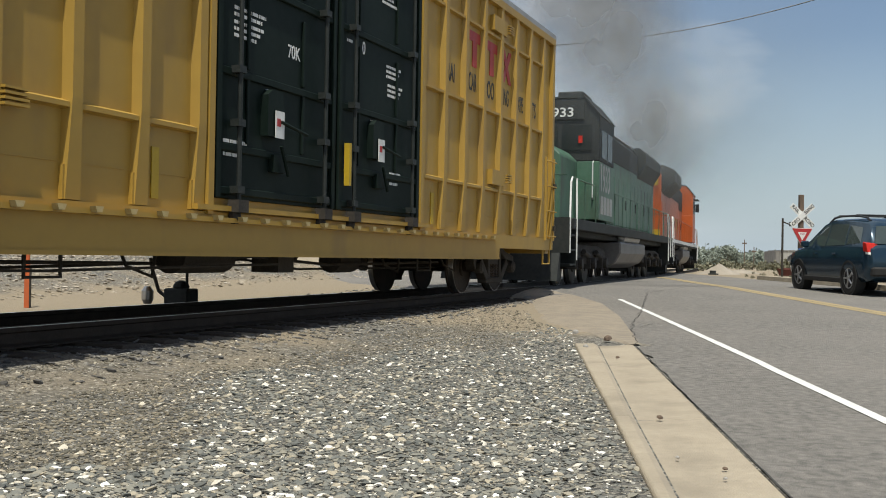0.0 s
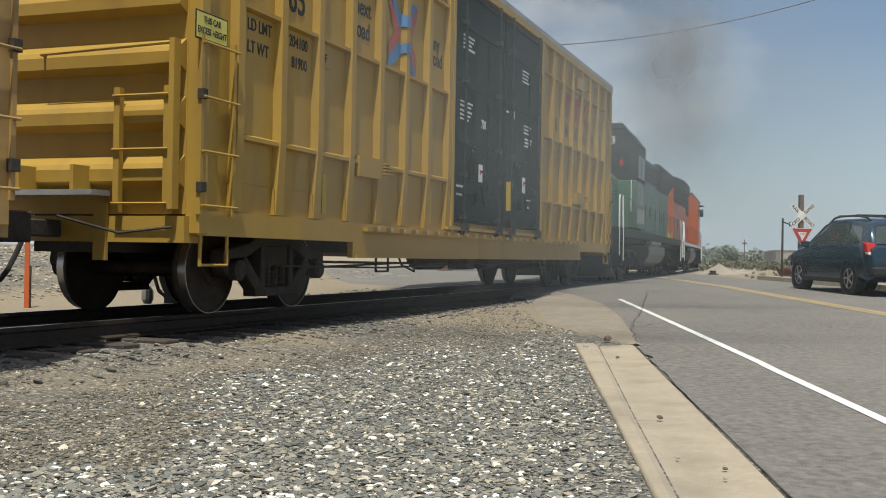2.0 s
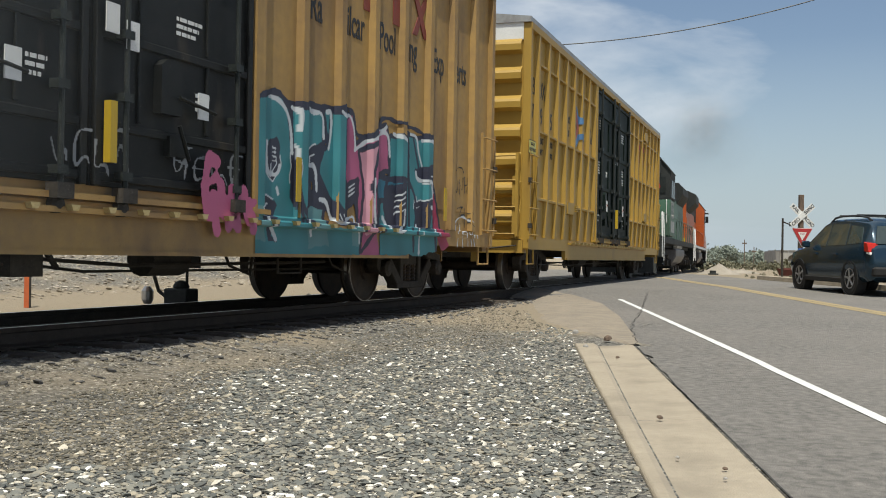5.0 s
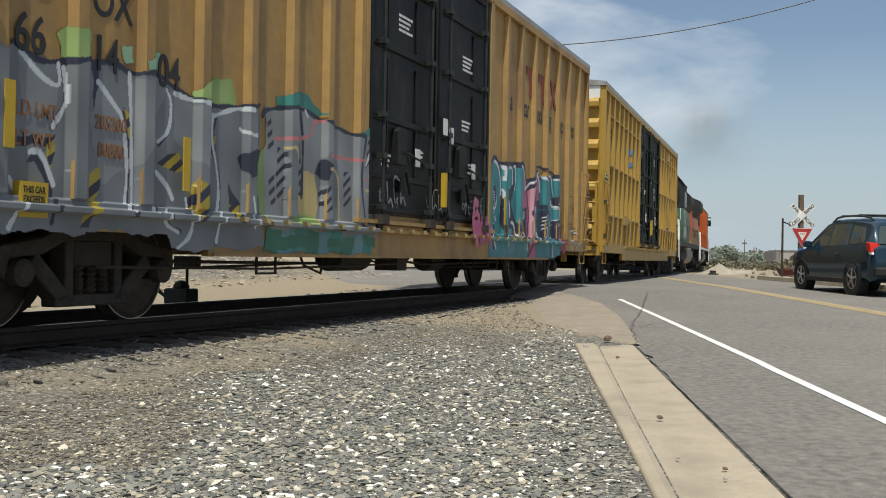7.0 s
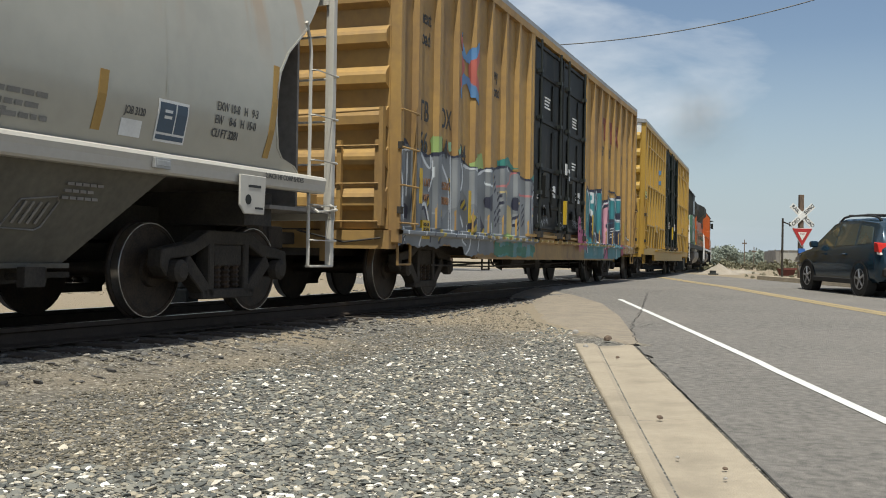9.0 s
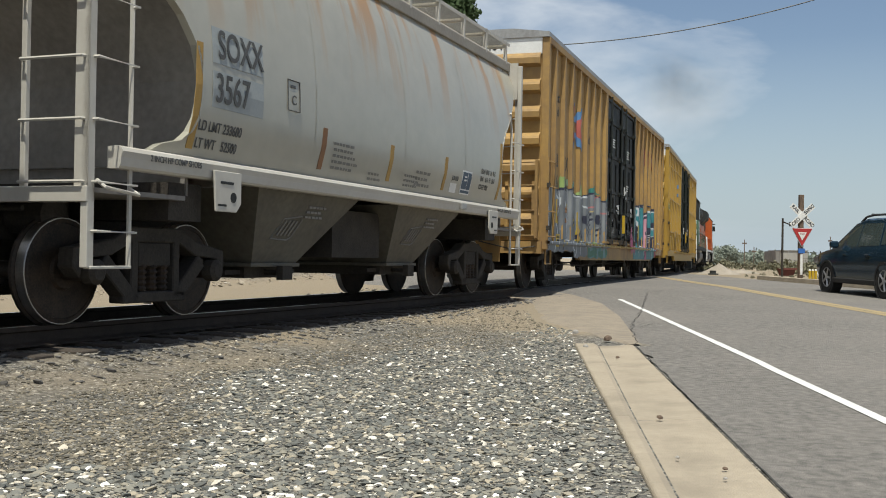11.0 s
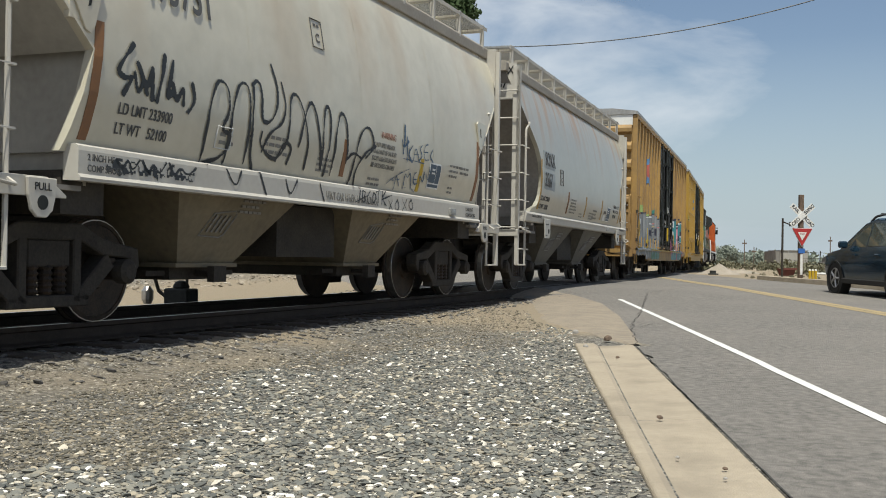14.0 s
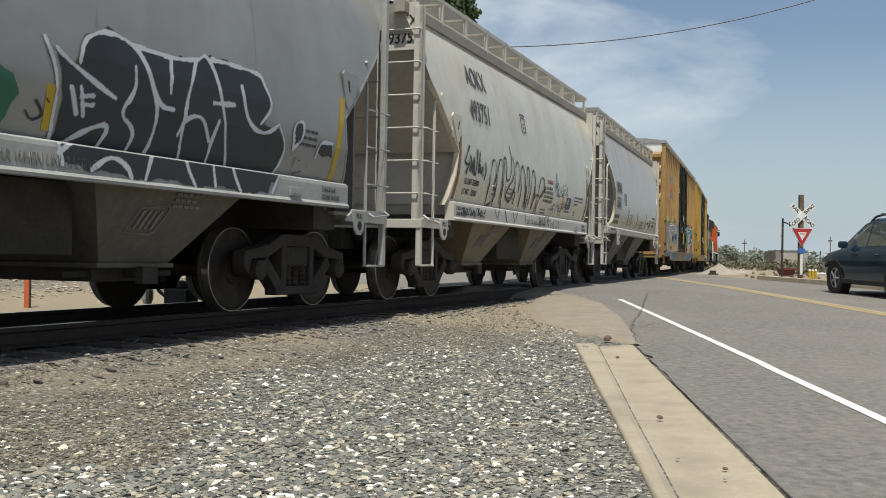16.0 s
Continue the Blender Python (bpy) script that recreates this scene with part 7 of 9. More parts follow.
for car in (hop_d,):
    lettering("WARNING", 0.115, leaned(0.84, 2.14, 0.008), M_RUSTTEXT, car, squeeze=0.80)
    for k, txt in enumerate(("DO NOT APPLY VIBRATOR", "TO ANY PART OF CAR BODY", "EXCEPT VIBRATOR BRACKETS", "USE ON LOADED CAR ONLY")):
        lettering(txt, 0.082, leaned(0.62, 2.01 - 0.085 * k, 0.006), M_FAINT, car, squeeze=0.66)
    fine_print(car, 0.62, 1.60, 2, 0.30, 0.03)
    fine_print(car, 3.25, 1.98, 3, 0.42, 0.035)
    fine_print(car, 3.68, 1.98, 2, 0.36, 0.035)
    fine_print(car, 3.30, 1.66, 2, 0.22, 0.03)
    fine_print(car, -1.85, 1.84, 3, 0.42, 0.035)
    fine_print(car, -0.72, 1.72, 3, 0.40, 0.03)
    part("route_card", Mesh().pipe([(-2.72 + a, -float(bulge(1.62 + b)) - 0.006, 1.62 + b) for a, b in ((0, 0), (0.25, 0), (0.25, 0.20), (0, 0.20), (0, 0))], 0.008, 4), M_WHITE, car)
    fine_print(car, -2.66, 1.77, 2, 0.16, 0.035)
for car, marks, digits in ((hop_c, "SOXX", "3567"), (hop_d, "AOKX", "493751"), (hop_e, "AOKX", "493748")):
    for txt, z in ((marks, 3.90), (digits, 3.66)):
        lettering(txt, 0.22, pose(-5.764, -0.87, z + (0.12 if car is hop_c else 0), 90, 0, -90), M_BLACK, car, squeeze=0.85)


hopper_murals(hop_d, hop_e)


def scrawl(seed, u0, u1, z0, z1, n, colour, width, surf, parent, label):
    """Quick sprayed handwriting: a row of jagged, hooked strokes of uneven height."""
    rng = random.Random(seed)
    m = Mural(u0 - 0.3, u1 + 0.3, z0 - 0.2, z1 + 0.2, 0.012)
    width = width * 1.35
    for k in range(n):
        a = u0 + (u1 - u0) * k / n
        w = (u1 - u0) / n
        h = (z1 - z0) * rng.uniform(0.55, 1.0)
        pts = [(a + rng.uniform(0, 0.3) * w, z0 + h * rng.uniform(0.6, 1)), (a + rng.uniform(0.1, 0.4) * w, z0 + rng.uniform(0, 0.15) * h), (a + rng.uniform(0.5, 0.9) * w, z0 + h * rng.uniform(0.3, 0.7)), (a + rng.uniform(0.6, 1.1) * w, z0 + h * rng.uniform(0.0, 0.3))]
        if rng.random() < 0.4:
            pts = pts[::-1] + [(a + w, z0 + h * 0.8)]
        m.line(colour, width, pts)
        if rng.random() < 0.5:
            m.line(colour, width * 0.8, [(a + 0.1 * w, z0 + h * 0.5), (a + w * rng.uniform(0.6, 1.0), z0 + h * rng.uniform(0.4, 0.65))])
    return m.put(surf, parent, label)


scrawl(8, -4.3, -3.1, 1.25, 1.42, 12, SOOT, 0.026, sill_and_side, hop_d, "black scrawl on the side sill")
for j_, (a_, b_) in enumerate(((-2.3, -1.4), (-0.7, 0.2), (0.8, 1.9))):
    scrawl(40 + j_, a_, b_, 1.25, 1.75, 4, (0.20, 0.21, 0.22), 0.03, lambda u, z: np.full(np.shape(u), 1.556), box_b, "grey sprayed scrawl over the doors")
scrawl(46, 1.2, 2.1, 0.85, 1.7, 4, PINK, 0.10, lambda u, z: np.full(np.shape(u), 1.60), box_b, "pink sprayed scrawl")


# ---- locomotives ----
def loco(main, hood, stripe, label):
    """A six-axle road switcher facing +x: cab ahead, long hood with flared radiators behind."""
    car = tagged(new("locomotive"), label, "locomotive", "locomotives of the train")
    fr = Mesh().box(-9.6, 9.6, -1.5, 1.5, 1.28, 1.52)
    fr.box(-10.0, 10.0, -1.2, 1.2, 1.15, 1.52)
    part("frame", fr, M_LOCOBLACK, car, bevel=0.015)
    part("sill_stripe", Mesh().box(-9.6, 9.6, -1.506, -1.501, 1.36, 1.50), stripe, car)
    lh = Mesh()
    lh.prism([(-0.92, 1.52), (-0.92, 4.20), (-0.70, 4.48), (0.70, 4.48), (0.92, 4.20), (0.92, 1.52)], "x", -8.9, 4.3)
    part("long_hood", lh, main, car)
    top = Mesh()
    top.prism([(-0.935, 3.55), (-0.935, 4.21), (-0.70, 4.50), (0.70, 4.50), (0.935, 4.21), (0.935, 3.55)], "x", -4.4, 4.3)
    part("hood_top", top, hood, car)
    fl = Mesh()
    k = 1.45 if stripe is M_WHITE else 1.22
    h = 4.62 if stripe is M_WHITE else 4.50
    fl.prism([(-0.94, 3.45), (-k, 3.92), (-k, h - 0.22), (-1.0, h), (1.0, h), (k, h - 0.22), (k, 3.92), (0.94, 3.45)], "x", -8.6, -4.4)
    part("radiator_flare", fl, hood, car, "sooty flared radiator housing")
    for u in (-7.9, -6.6, -5.3):
        part("radiator_fan", Mesh().lathe([(0.58, 0), (0.58, 0.16), (0.45, 0.2), (0.1, 0.2)], (u, 0, h - 0.02), "z", 18), hood, car)
    for u in (-2.6, -1.4):
        part("brake_fan", Mesh().lathe([(0.5, 0), (0.5, 0.16), (0.4, 0.2)], (u, 0, 4.48), "z", 16), hood, car)
    part("exhaust_stack", Mesh().lathe([(0.22, 0), (0.22, 0.28), (0.15, 0.3)], (1.0, 0, 4.48), "z", 12), M_LOCOBLACK, car)
    for k in range(15):
        u = -8.6 + k * 0.85
        for sgn in (-1, 1):
            part("hood_door", Mesh().box(u, u + 0.78, *sorted((sgn * 0.92, sgn * 0.955)), 1.66, 3.1), main, car, bevel=0.01)
    for k in range(6):
        for sgn in (-1, 1):
            part("intake_louvre", Mesh().box(1.6 + k * 0.4, 1.9 + k * 0.4, *sorted((sgn * 0.93, sgn * 0.955)), 3.2, 3.6), M_LOCOBLACK, car)
    part("cab", Mesh().box(4.3, 6.5, -1.5, 1.5, 1.6, 3.05), main, car, bevel=0.02)
    part("cab_top", Mesh().prism([(-1.5, 3.05), (-1.5, 4.18), (-1.12, 4.62), (1.12, 4.62), (1.5, 4.18), (1.5, 3.05)], "x", 4.3, 6.5), hood if stripe is M_SILVER else main, car, bevel=0.02)
    roof = Mesh()
    roof.prism([(-1.54, 4.17), (-1.14, 4.66), (1.14, 4.66), (1.54, 4.17), (1.505, 4.16), (1.12, 4.625), (-1.12, 4.625), (-1.505, 4.16)], "x", 4.28, 6.56)
    part("cab_roof", roof, hood, car)
    part("number_board", Mesh().box(6.5, 6.545, -1.12, 1.12, 4.10, 4.58), M_LOCOBLACK, car)
    part("roof_box", Mesh().box(4.9, 6.1, 0.35, 1.0, 4.66, 4.86), hood, car, bevel=0.03)
    part("roof_hatch", Mesh().box(5.0, 6.3, -0.9, 0.1, 4.66, 4.75), hood, car, bevel=0.02)
    for sgn in (-1, 1):
        part("marker_light", Mesh().box(6.5, 6.56, *sorted((sgn * 0.98, sgn * 1.08)), 3.50, 3.68), M_TAIL, car, "red marker light")
        part("grab_iron", Mesh().pipe([(6.5, sgn * 1.35, 2.1), (6.58, sgn * 1.35, 2.15), (6.58, sgn * 1.35, 3.0), (6.5, sgn * 1.35, 3.05)], 0.016), M_WHITE, car)
        part("roof_gutter", Mesh().bar((-4.3, sgn * 0.80, 4.42), (4.3, sgn * 0.80, 4.42), 0.025), M_SILVER, car)
        for i in range(5):
            part("hood_latch", Mesh().box(-6.0 + i * 2.2, -5.9 + i * 2.2, *sorted((sgn * 0.955, sgn * 0.975)), 2.2, 2.5), M_LOCOBLACK, car)
    part("headlight", Mesh().lathe([(0.1, 6.5), (0.1, 6.56)], (0, 0.0, 3.15), "x", 12), M_ALLOY, car)
    ws = Mesh()
    for y0, y1 in ((-1.3, -0.55), (-0.45, 0.45), (0.55, 1.3)):
        ws.box(6.50, 6.53, y0, y1, 3.32, 3.95)
    part("windscreen", ws, M_CABGLASS, car)
    for sgn in (-1, 1):
        for u in (4.65, 5.5):
            part("cab_window", Mesh().box(u, u + 0.72, *sorted((sgn * 1.49, sgn * 1.515)), 3.15, 3.85), M_CABGLASS, car)
    ns = Mesh().prism([(-0.95, 1.52), (-0.95, 3.05), (-0.7, 3.28), (0.7, 3.28), (0.95, 3.05), (0.95, 1.52)], "x", 6.5, 8.5)
    part("short_nose", ns, main, car, bevel=0.04)
    for k, (a, b) in enumerate(((6.7, 7.5), (7.6, 8.4))):
        part("nose_door", Mesh().box(a, b, -0.975, -0.95, 1.65, 2.8), main, car)
    ft = Mesh().prism([(-0.95, 0.36), (-1.30, 0.52), (-1.46, 0.80), (-1.46, 1.12), (1.46, 1.12), (1.46, 0.80), (1.30, 0.52), (0.95, 0.36)], "x", -2.6, 2.6)
    part("fuel_tank", ft, M_TANK, car, "dull grey fuel tank", bevel=0.04)
    for sgn in (-1, 1):
        part("air_reservoir", Mesh().lathe([(0.0, -1.7), (0.18, -1.6), (0.18, 1.6), (0.0, 1.7)], (0, sgn * 1.25, 1.28 - 0.02), "x", 12), M_SILVER, car)
    rails_ = Mesh()
    for sgn in (-1, 1):
        for u in np.arange(-9.4, 9.5, 1.45):
            rails_.bar((u, sgn * 1.44, 1.5), (u, sgn * 1.44, 2.42), 0.014)
        rails_.bar((-9.4, sgn * 1.44, 2.42), (4.0, sgn * 1.44, 2.42), 0.017)
        rails_.bar((6.8, sgn * 1.44, 2.42), (9.5, sgn * 1.44, 2.42), 0.017)
        for e in (-1, 1):
            steps_ = Mesh().pipe([(e * 9.5, sgn * 1.44, 2.42), (e * 9.75, sgn * 1.46, 2.3), (e * 10.0, sgn * 1.5, 1.5), (e * 10.0, sgn * 1.5, 0.75)], 0.022)
            steps_.pipe([(e * 9.1, sgn * 1.46, 2.42), (e * 9.25, sgn * 1.5, 1.6), (e * 9.25, sgn * 1.5, 0.6)], 0.022)
            part("step_rail", steps_, M_WHITE, car, "white step handrail")
            for y in (-0.55, 0.55):
                rails_.bar((e * 9.9, y, 1.5), (e * 9.9, y, 2.45), 0.017)
            rails_.bar((e * 9.9, -1.4, 2.45), (e * 9.9, 1.4, 2.45), 0.017)
    part("handrail", rails_, main, car)

    for e in (-1, 1):
        for sgn in (-1, 1):
            st = Mesh()
            for z, o in ((0.48, 0.0), (0.80, 0.05), (1.12, 0.1)):
                st.box(*sorted((e * 9.3, e * 9.95)), *sorted((sgn * (1.1 - o), sgn * 1.5)), z, z + 0.04)
            st.box(*sorted((e * 9.26, e * 9.30)), *sorted((sgn * 1.1, sgn * 1.5)), 0.44, 1.3)
            part("steps", st, M_LOCOBLACK, car)
        st = Mesh().box(*sorted((e * 10.0, e * 10.06)), -1.5, 1.5, 0.75, 1.52)
        st.prism([(e * 10.0, 0.15), (e * 10.35, 0.15), (e * 10.08, 0.75), (e * 10.0, 0.75)], "y", -1.3, 1.3)
        part("pilot", st, M_LOCOBLACK, car)
    for e in (-1, 1):
        coupler(car, e * 9.75, e)
    part("air_horn", Mesh().bar((3.6, 0.2, 4.75), (4.2, 0.2, 4.75), 0.06).box(3.8, 3.9, 0.15, 0.25, 4.45, 4.75), M_LOCOBLACK, car)
    part("sunshade", Mesh().box(4.6, 6.2, -1.75, -1.5, 3.90, 3.93), hood, car)
    part("mirror", Mesh().box(6.35, 6.42, -1.72, -1.52, 3.3, 3.75), M_LOCOBLACK, car)
    for u in (-6.2, 6.2):
        tm = Mesh()
        for sgn in (-1, 1):
            lo, hi = sorted((sgn * 1.0, sgn * 1.2))
            tm.prism([(-2.5, 0.62), (-2.4, 0.86), (-1.2, 0.96), (1.2, 0.96), (2.4, 0.86), (2.5, 0.62), (2.1, 0.5), (1.2, 0.62), (0.6, 0.5), (-0.6, 0.5), (-1.2, 0.62), (-2.1, 0.5)], "y", lo, hi)
            for du in (-1.7, 0, 1.7):
                tm.box(du - 0.2, du + 0.2, *sorted((sgn * 1.05, sgn * 1.3)), 0.38, 0.72)
                tm.lathe([(0.14, 0), (0.14, sgn * 0.12)], (du, sgn * 1.28, 0.52), "y", 12)
            for du in (-0.85, 0.85):
                for k in range(4):
                    tm.lathe([(0.08, 0), (0.10, 0.02), (0.08, 0.04)], (du, sgn * 1.15, 0.62 + k * 0.06), "z", 8)
                tm.bar((du - 0.4, sgn * 1.3, 0.7), (du + 0.3, sgn * 1.3, 0.8), 0.07)
        tm.box(-2.2, 2.2, -0.5, 0.5, 0.5, 0.95)
        tr = part("truck", tm, M_GRIME, car, "grimy three-axle truck", at=pose(u, 0, 0), bevel=0.01)
        for du in (-1.7, 0.0, 1.7):
            w = wheelset(tr, du, 0.457)
            WHEELS.append((w, du, 0.457))
    return car


loco_l = loco(M_GREEN, M_LOCOBLACK, M_SILVER, "sooty green diesel locomotive with black hood top, coupled cab backwards")
loco_m = loco(M_ORANGE, M_LOCOBLACK, M_WHITE, "orange diesel locomotive with black hood top leading the train")


def loco_marks():
    # the green one is turned round, so its other side is seen
    lettering("1933", 0.32, pose(6.552, 0.10, 4.26, 90, 0, 90), M_WHITE, loco_l, squeeze=1.2)
    lettering("1933", 0.95, pose(6.4, 1.507, 2.62, 90, 0, 180), M_SILVER, loco_l, squeeze=0.8)
    for k in range(4):
        part("emblem", Mesh().box(5.9 - k * 0.45, 6.25 - k * 0.45, 1.502, 1.512, 1.75, 2.2), M_SILVER, loco_l)
    part("number_panel", Mesh().box(-8.95, -8.9, -0.8, 0.8, 3.75, 4.15), M_SIGNYEL, loco_m)
    part("end_stripe", Mesh().box(-8.96, -8.9, -0.9, 0.9, 1.6, 1.9), M_SIGNYEL, loco_m)
    part("number_mark", Mesh().box(-8.97, -8.95, -0.5, -0.1, 3.6, 3.82), M_BLACK, loco_m)
    for k in range(4):
        part("emblem", Mesh().box(-1.6 + k * 0.6, -1.15 + k * 0.6, -0.955, -0.946, 2.1, 2.7), M_SIGNYEL, loco_m)


loco_marks()


# ---- road vehicle ----
def suv():
    car = tagged(new("sport_utility_car"), "dark blue sport utility car waiting on the road", "car")
    # stations along the length: x, floor, belt, roof, half width at belt, half width at roof
    st = [(-2.27, 0.55, 0.80, 0.86, 0.78, 0.74), (-2.22, 0.40, 0.98, 1.02, 0.84, 0.80), (-2.12, 0.34, 1.02, 1.10, 0.88, 0.76), (-1.92, 0.30, 1.06, 1.50, 0.90, 0.66), (-1.72, 0.28, 1.06, 1.60, 0.90, 0.64),
          (-1.0, 0.26, 1.04, 1.67, 0.90, 0.65), (0.0, 0.25, 1.01, 1.67, 0.90, 0.65), (0.35, 0.25, 1.00, 1.60, 0.90, 0.66), (0.75, 0.25, 0.99, 1.38, 0.90, 0.70), (1.22, 0.25, 0.98, 1.06, 0.89, 0.78), (1.5, 0.26, 0.95, 1.0, 0.88, 0.74), (1.95, 0.30, 0.88, 0.93, 0.84, 0.68), (2.2, 0.36, 0.76, 0.80, 0.76, 0.62), (2.30, 0.45, 0.65, 0.68, 0.68, 0.58)]
    rings = []
    for x, f, b, r, wb, wr in st:
        half = [(wb - 0.10, f), (wb - 0.01, f + 0.10), (wb + 0.015, (f + b) / 2), (wb, b - 0.06), (wb - 0.03, b), (wr + 0.03, r - 0.06), (wr - 0.06, r - 0.01), (wr * 0.5, r + 0.015)]
        rings.append([(x, -y, z) for y, z in half] + [(x, y, z) for y, z in reversed(half)])
    part("body", Mesh().loft(rings), M_SUV, car, smooth=True)
    def at_side(x, z):
        xs = [q[0] for q in st]
        b, r, wb, wr = (float(np.interp(x, xs, [q[i] for q in st])) for i in (2, 3, 4, 5))
        return wb - 0.03 + (wr + 0.06 - wb) * min(1, max(0, (z - b) / max(0.05, r - 0.06 - b)))
    for sgn in (-1, 1):
        for poly in ([(-0.02, 1.05), (0.98, 1.04), (0.62, 1.32), (0.33, 1.50), (-0.02, 1.55)], [(-1.02, 1.08), (-0.08, 1.06), (-0.08, 1.55), (-0.92, 1.55)], [(-1.75, 1.13), (-1.10, 1.09), (-1.02, 1.52), (-1.55, 1.47)]):
            vs = [(x, sgn * (at_side(x, z) + 0.006), z) for x, z in poly] + [(x, sgn * (at_side(x, z) - 0.02), z) for x, z in poly]
            n = len(poly)
            part("side_window", Mesh().add(vs, [tuple(range(n)), tuple(range(2 * n - 1, n - 1, -1))] + [(i, i + n, (i + 1) % n + n, (i + 1) % n) for i in range(n)]), M_CARGLASS, car)
        part("roof_bar", Mesh().pipe([(-1.62, sgn * 0.56, 1.60), (-1.45, sgn * 0.57, 1.685), (-1.0, sgn * 0.57, 1.735), (-0.2, sgn * 0.57, 1.735), (0.12, sgn * 0.57, 1.70), (0.34, sgn * 0.57, 1.60)], 0.026), M_BLACK, car)
        part("sill_cladding", Mesh().box(-1.0, 1.0, *sorted((sgn * 0.84, sgn * 0.925)), 0.24, 0.36), M_RUBBER, car, bevel=0.02)
        part("tail_light", Mesh().prism([(-2.20, 0.92), (-1.98, 0.95), (-1.95, 1.15), (-2.12, 1.12)], "y", *sorted((sgn * 0.66, sgn * 0.905))), M_TAIL, car, "red tail light", bevel=0.01)
        part("reverse_lens", Mesh().prism([(-2.215, 0.88), (-2.08, 0.89), (-2.07, 0.935), (-2.205, 0.93)], "y", *sorted((sgn * 0.66, sgn * 0.895))), M_WHITE, car)
        part("headlight", Mesh().prism([(1.95, 0.72), (2.22, 0.66), (2.18, 0.78), (1.9, 0.86)], "y", *sorted((sgn * 0.55, sgn * 0.84))), M_ALLOY, car, bevel=0.01)
        mir = part("door_mirror", Mesh().box(0.72, 0.86, *sorted((sgn * 0.90, sgn * 1.08)), 1.02, 1.17), M_SUV, car, bevel=0.03)
        for x in (0.42, -0.62):
            part("door_handle", Mesh().box(x - 0.1, x + 0.1, *sorted((sgn * 0.90, sgn * 0.935)), 0.86, 0.90), M_SUV, car, bevel=0.008)
        for x in (-1.335, 1.335):
            arch = Mesh().lathe([(0.40, sgn * 0.70), (0.40, sgn * 0.917), (0.355, sgn * 0.917), (0.355, sgn * 0.70)], (x, 0, 0.345), "y", 24)
            part("wheel_arch", arch, M_RUBBER, car)
    for x in (-0.95, -0.1):
        part("cross_bar", Mesh().bar((x, -0.57, 1.75), (x, 0.57, 1.75), 0.022), M_BLACK, car)
    rw = [(-2.13, y, z) for y, z in ((-0.72, 1.10), (0.72, 1.10))] + [(-1.93, y, z) for y, z in ((0.60, 1.48), (-0.60, 1.48))]
    part("rear_window", Mesh().add([(x - 0.012, y, z + 0.01) for x, y, z in rw] + [(x + 0.05, y, z) for x, y, z in rw], [(0, 1, 2, 3), (7, 6, 5, 4), (0, 4, 5, 1), (1, 5, 6, 2), (2, 6, 7, 3), (3, 7, 4, 0)]), M_CARGLASS, car)
    part("rear_bumper", Mesh().box(-2.34, -2.1, -0.84, 0.84, 0.42, 0.62), M_RUBBER, car, bevel=0.04)
    part("plate_bars", Mesh().box(-2.26, -2.235, -0.16, 0.16, 0.76, 0.88), M_WHITE, car)
    wheels = []
    for x in (-1.335, 1.335):
        for sgn in (-1, 1):
            w = part("wheel", Mesh().lathe([(0.20, -0.1), (0.33, -0.11), (0.352, -0.08), (0.352, 0.08), (0.33, 0.11), (0.20, 0.1)], (0, 0, 0), "y", 28), M_RUBBER, car, "black tyre on alloy rim", smooth=True, at=pose(x, sgn * 0.80, 0.352))
            rim = Mesh().lathe([(0.225, sgn * 0.085), (0.225, sgn * 0.108), (0.205, sgn * 0.108), (0.205, sgn * 0.085)], (0, 0, 0), "y", 24)
            for k in range(5):
                t = math.tau * k / 5
                rim.bar((0.03 * math.cos(t), sgn * 0.10, 0.03 * math.sin(t)), (0.21 * math.cos(t), sgn * 0.10, 0.21 * math.sin(t)), 0.026, 5)
            rim.lathe([(0.05, sgn * 0.085), (0.05, sgn * 0.118)], (0, 0, 0), "y", 10)
            part("rim", rim, M_ALLOY, w, "five-spoke alloy rim")
            part("hub_back", Mesh().lathe([(0.21, sgn * 0.05), (0.21, sgn * 0.06)], (0, 0, 0), "y", 16), M_BLACK, w)
            wheels.append((w, x, sgn))
    return car, wheels


car_suv, suv_wheels = suv()


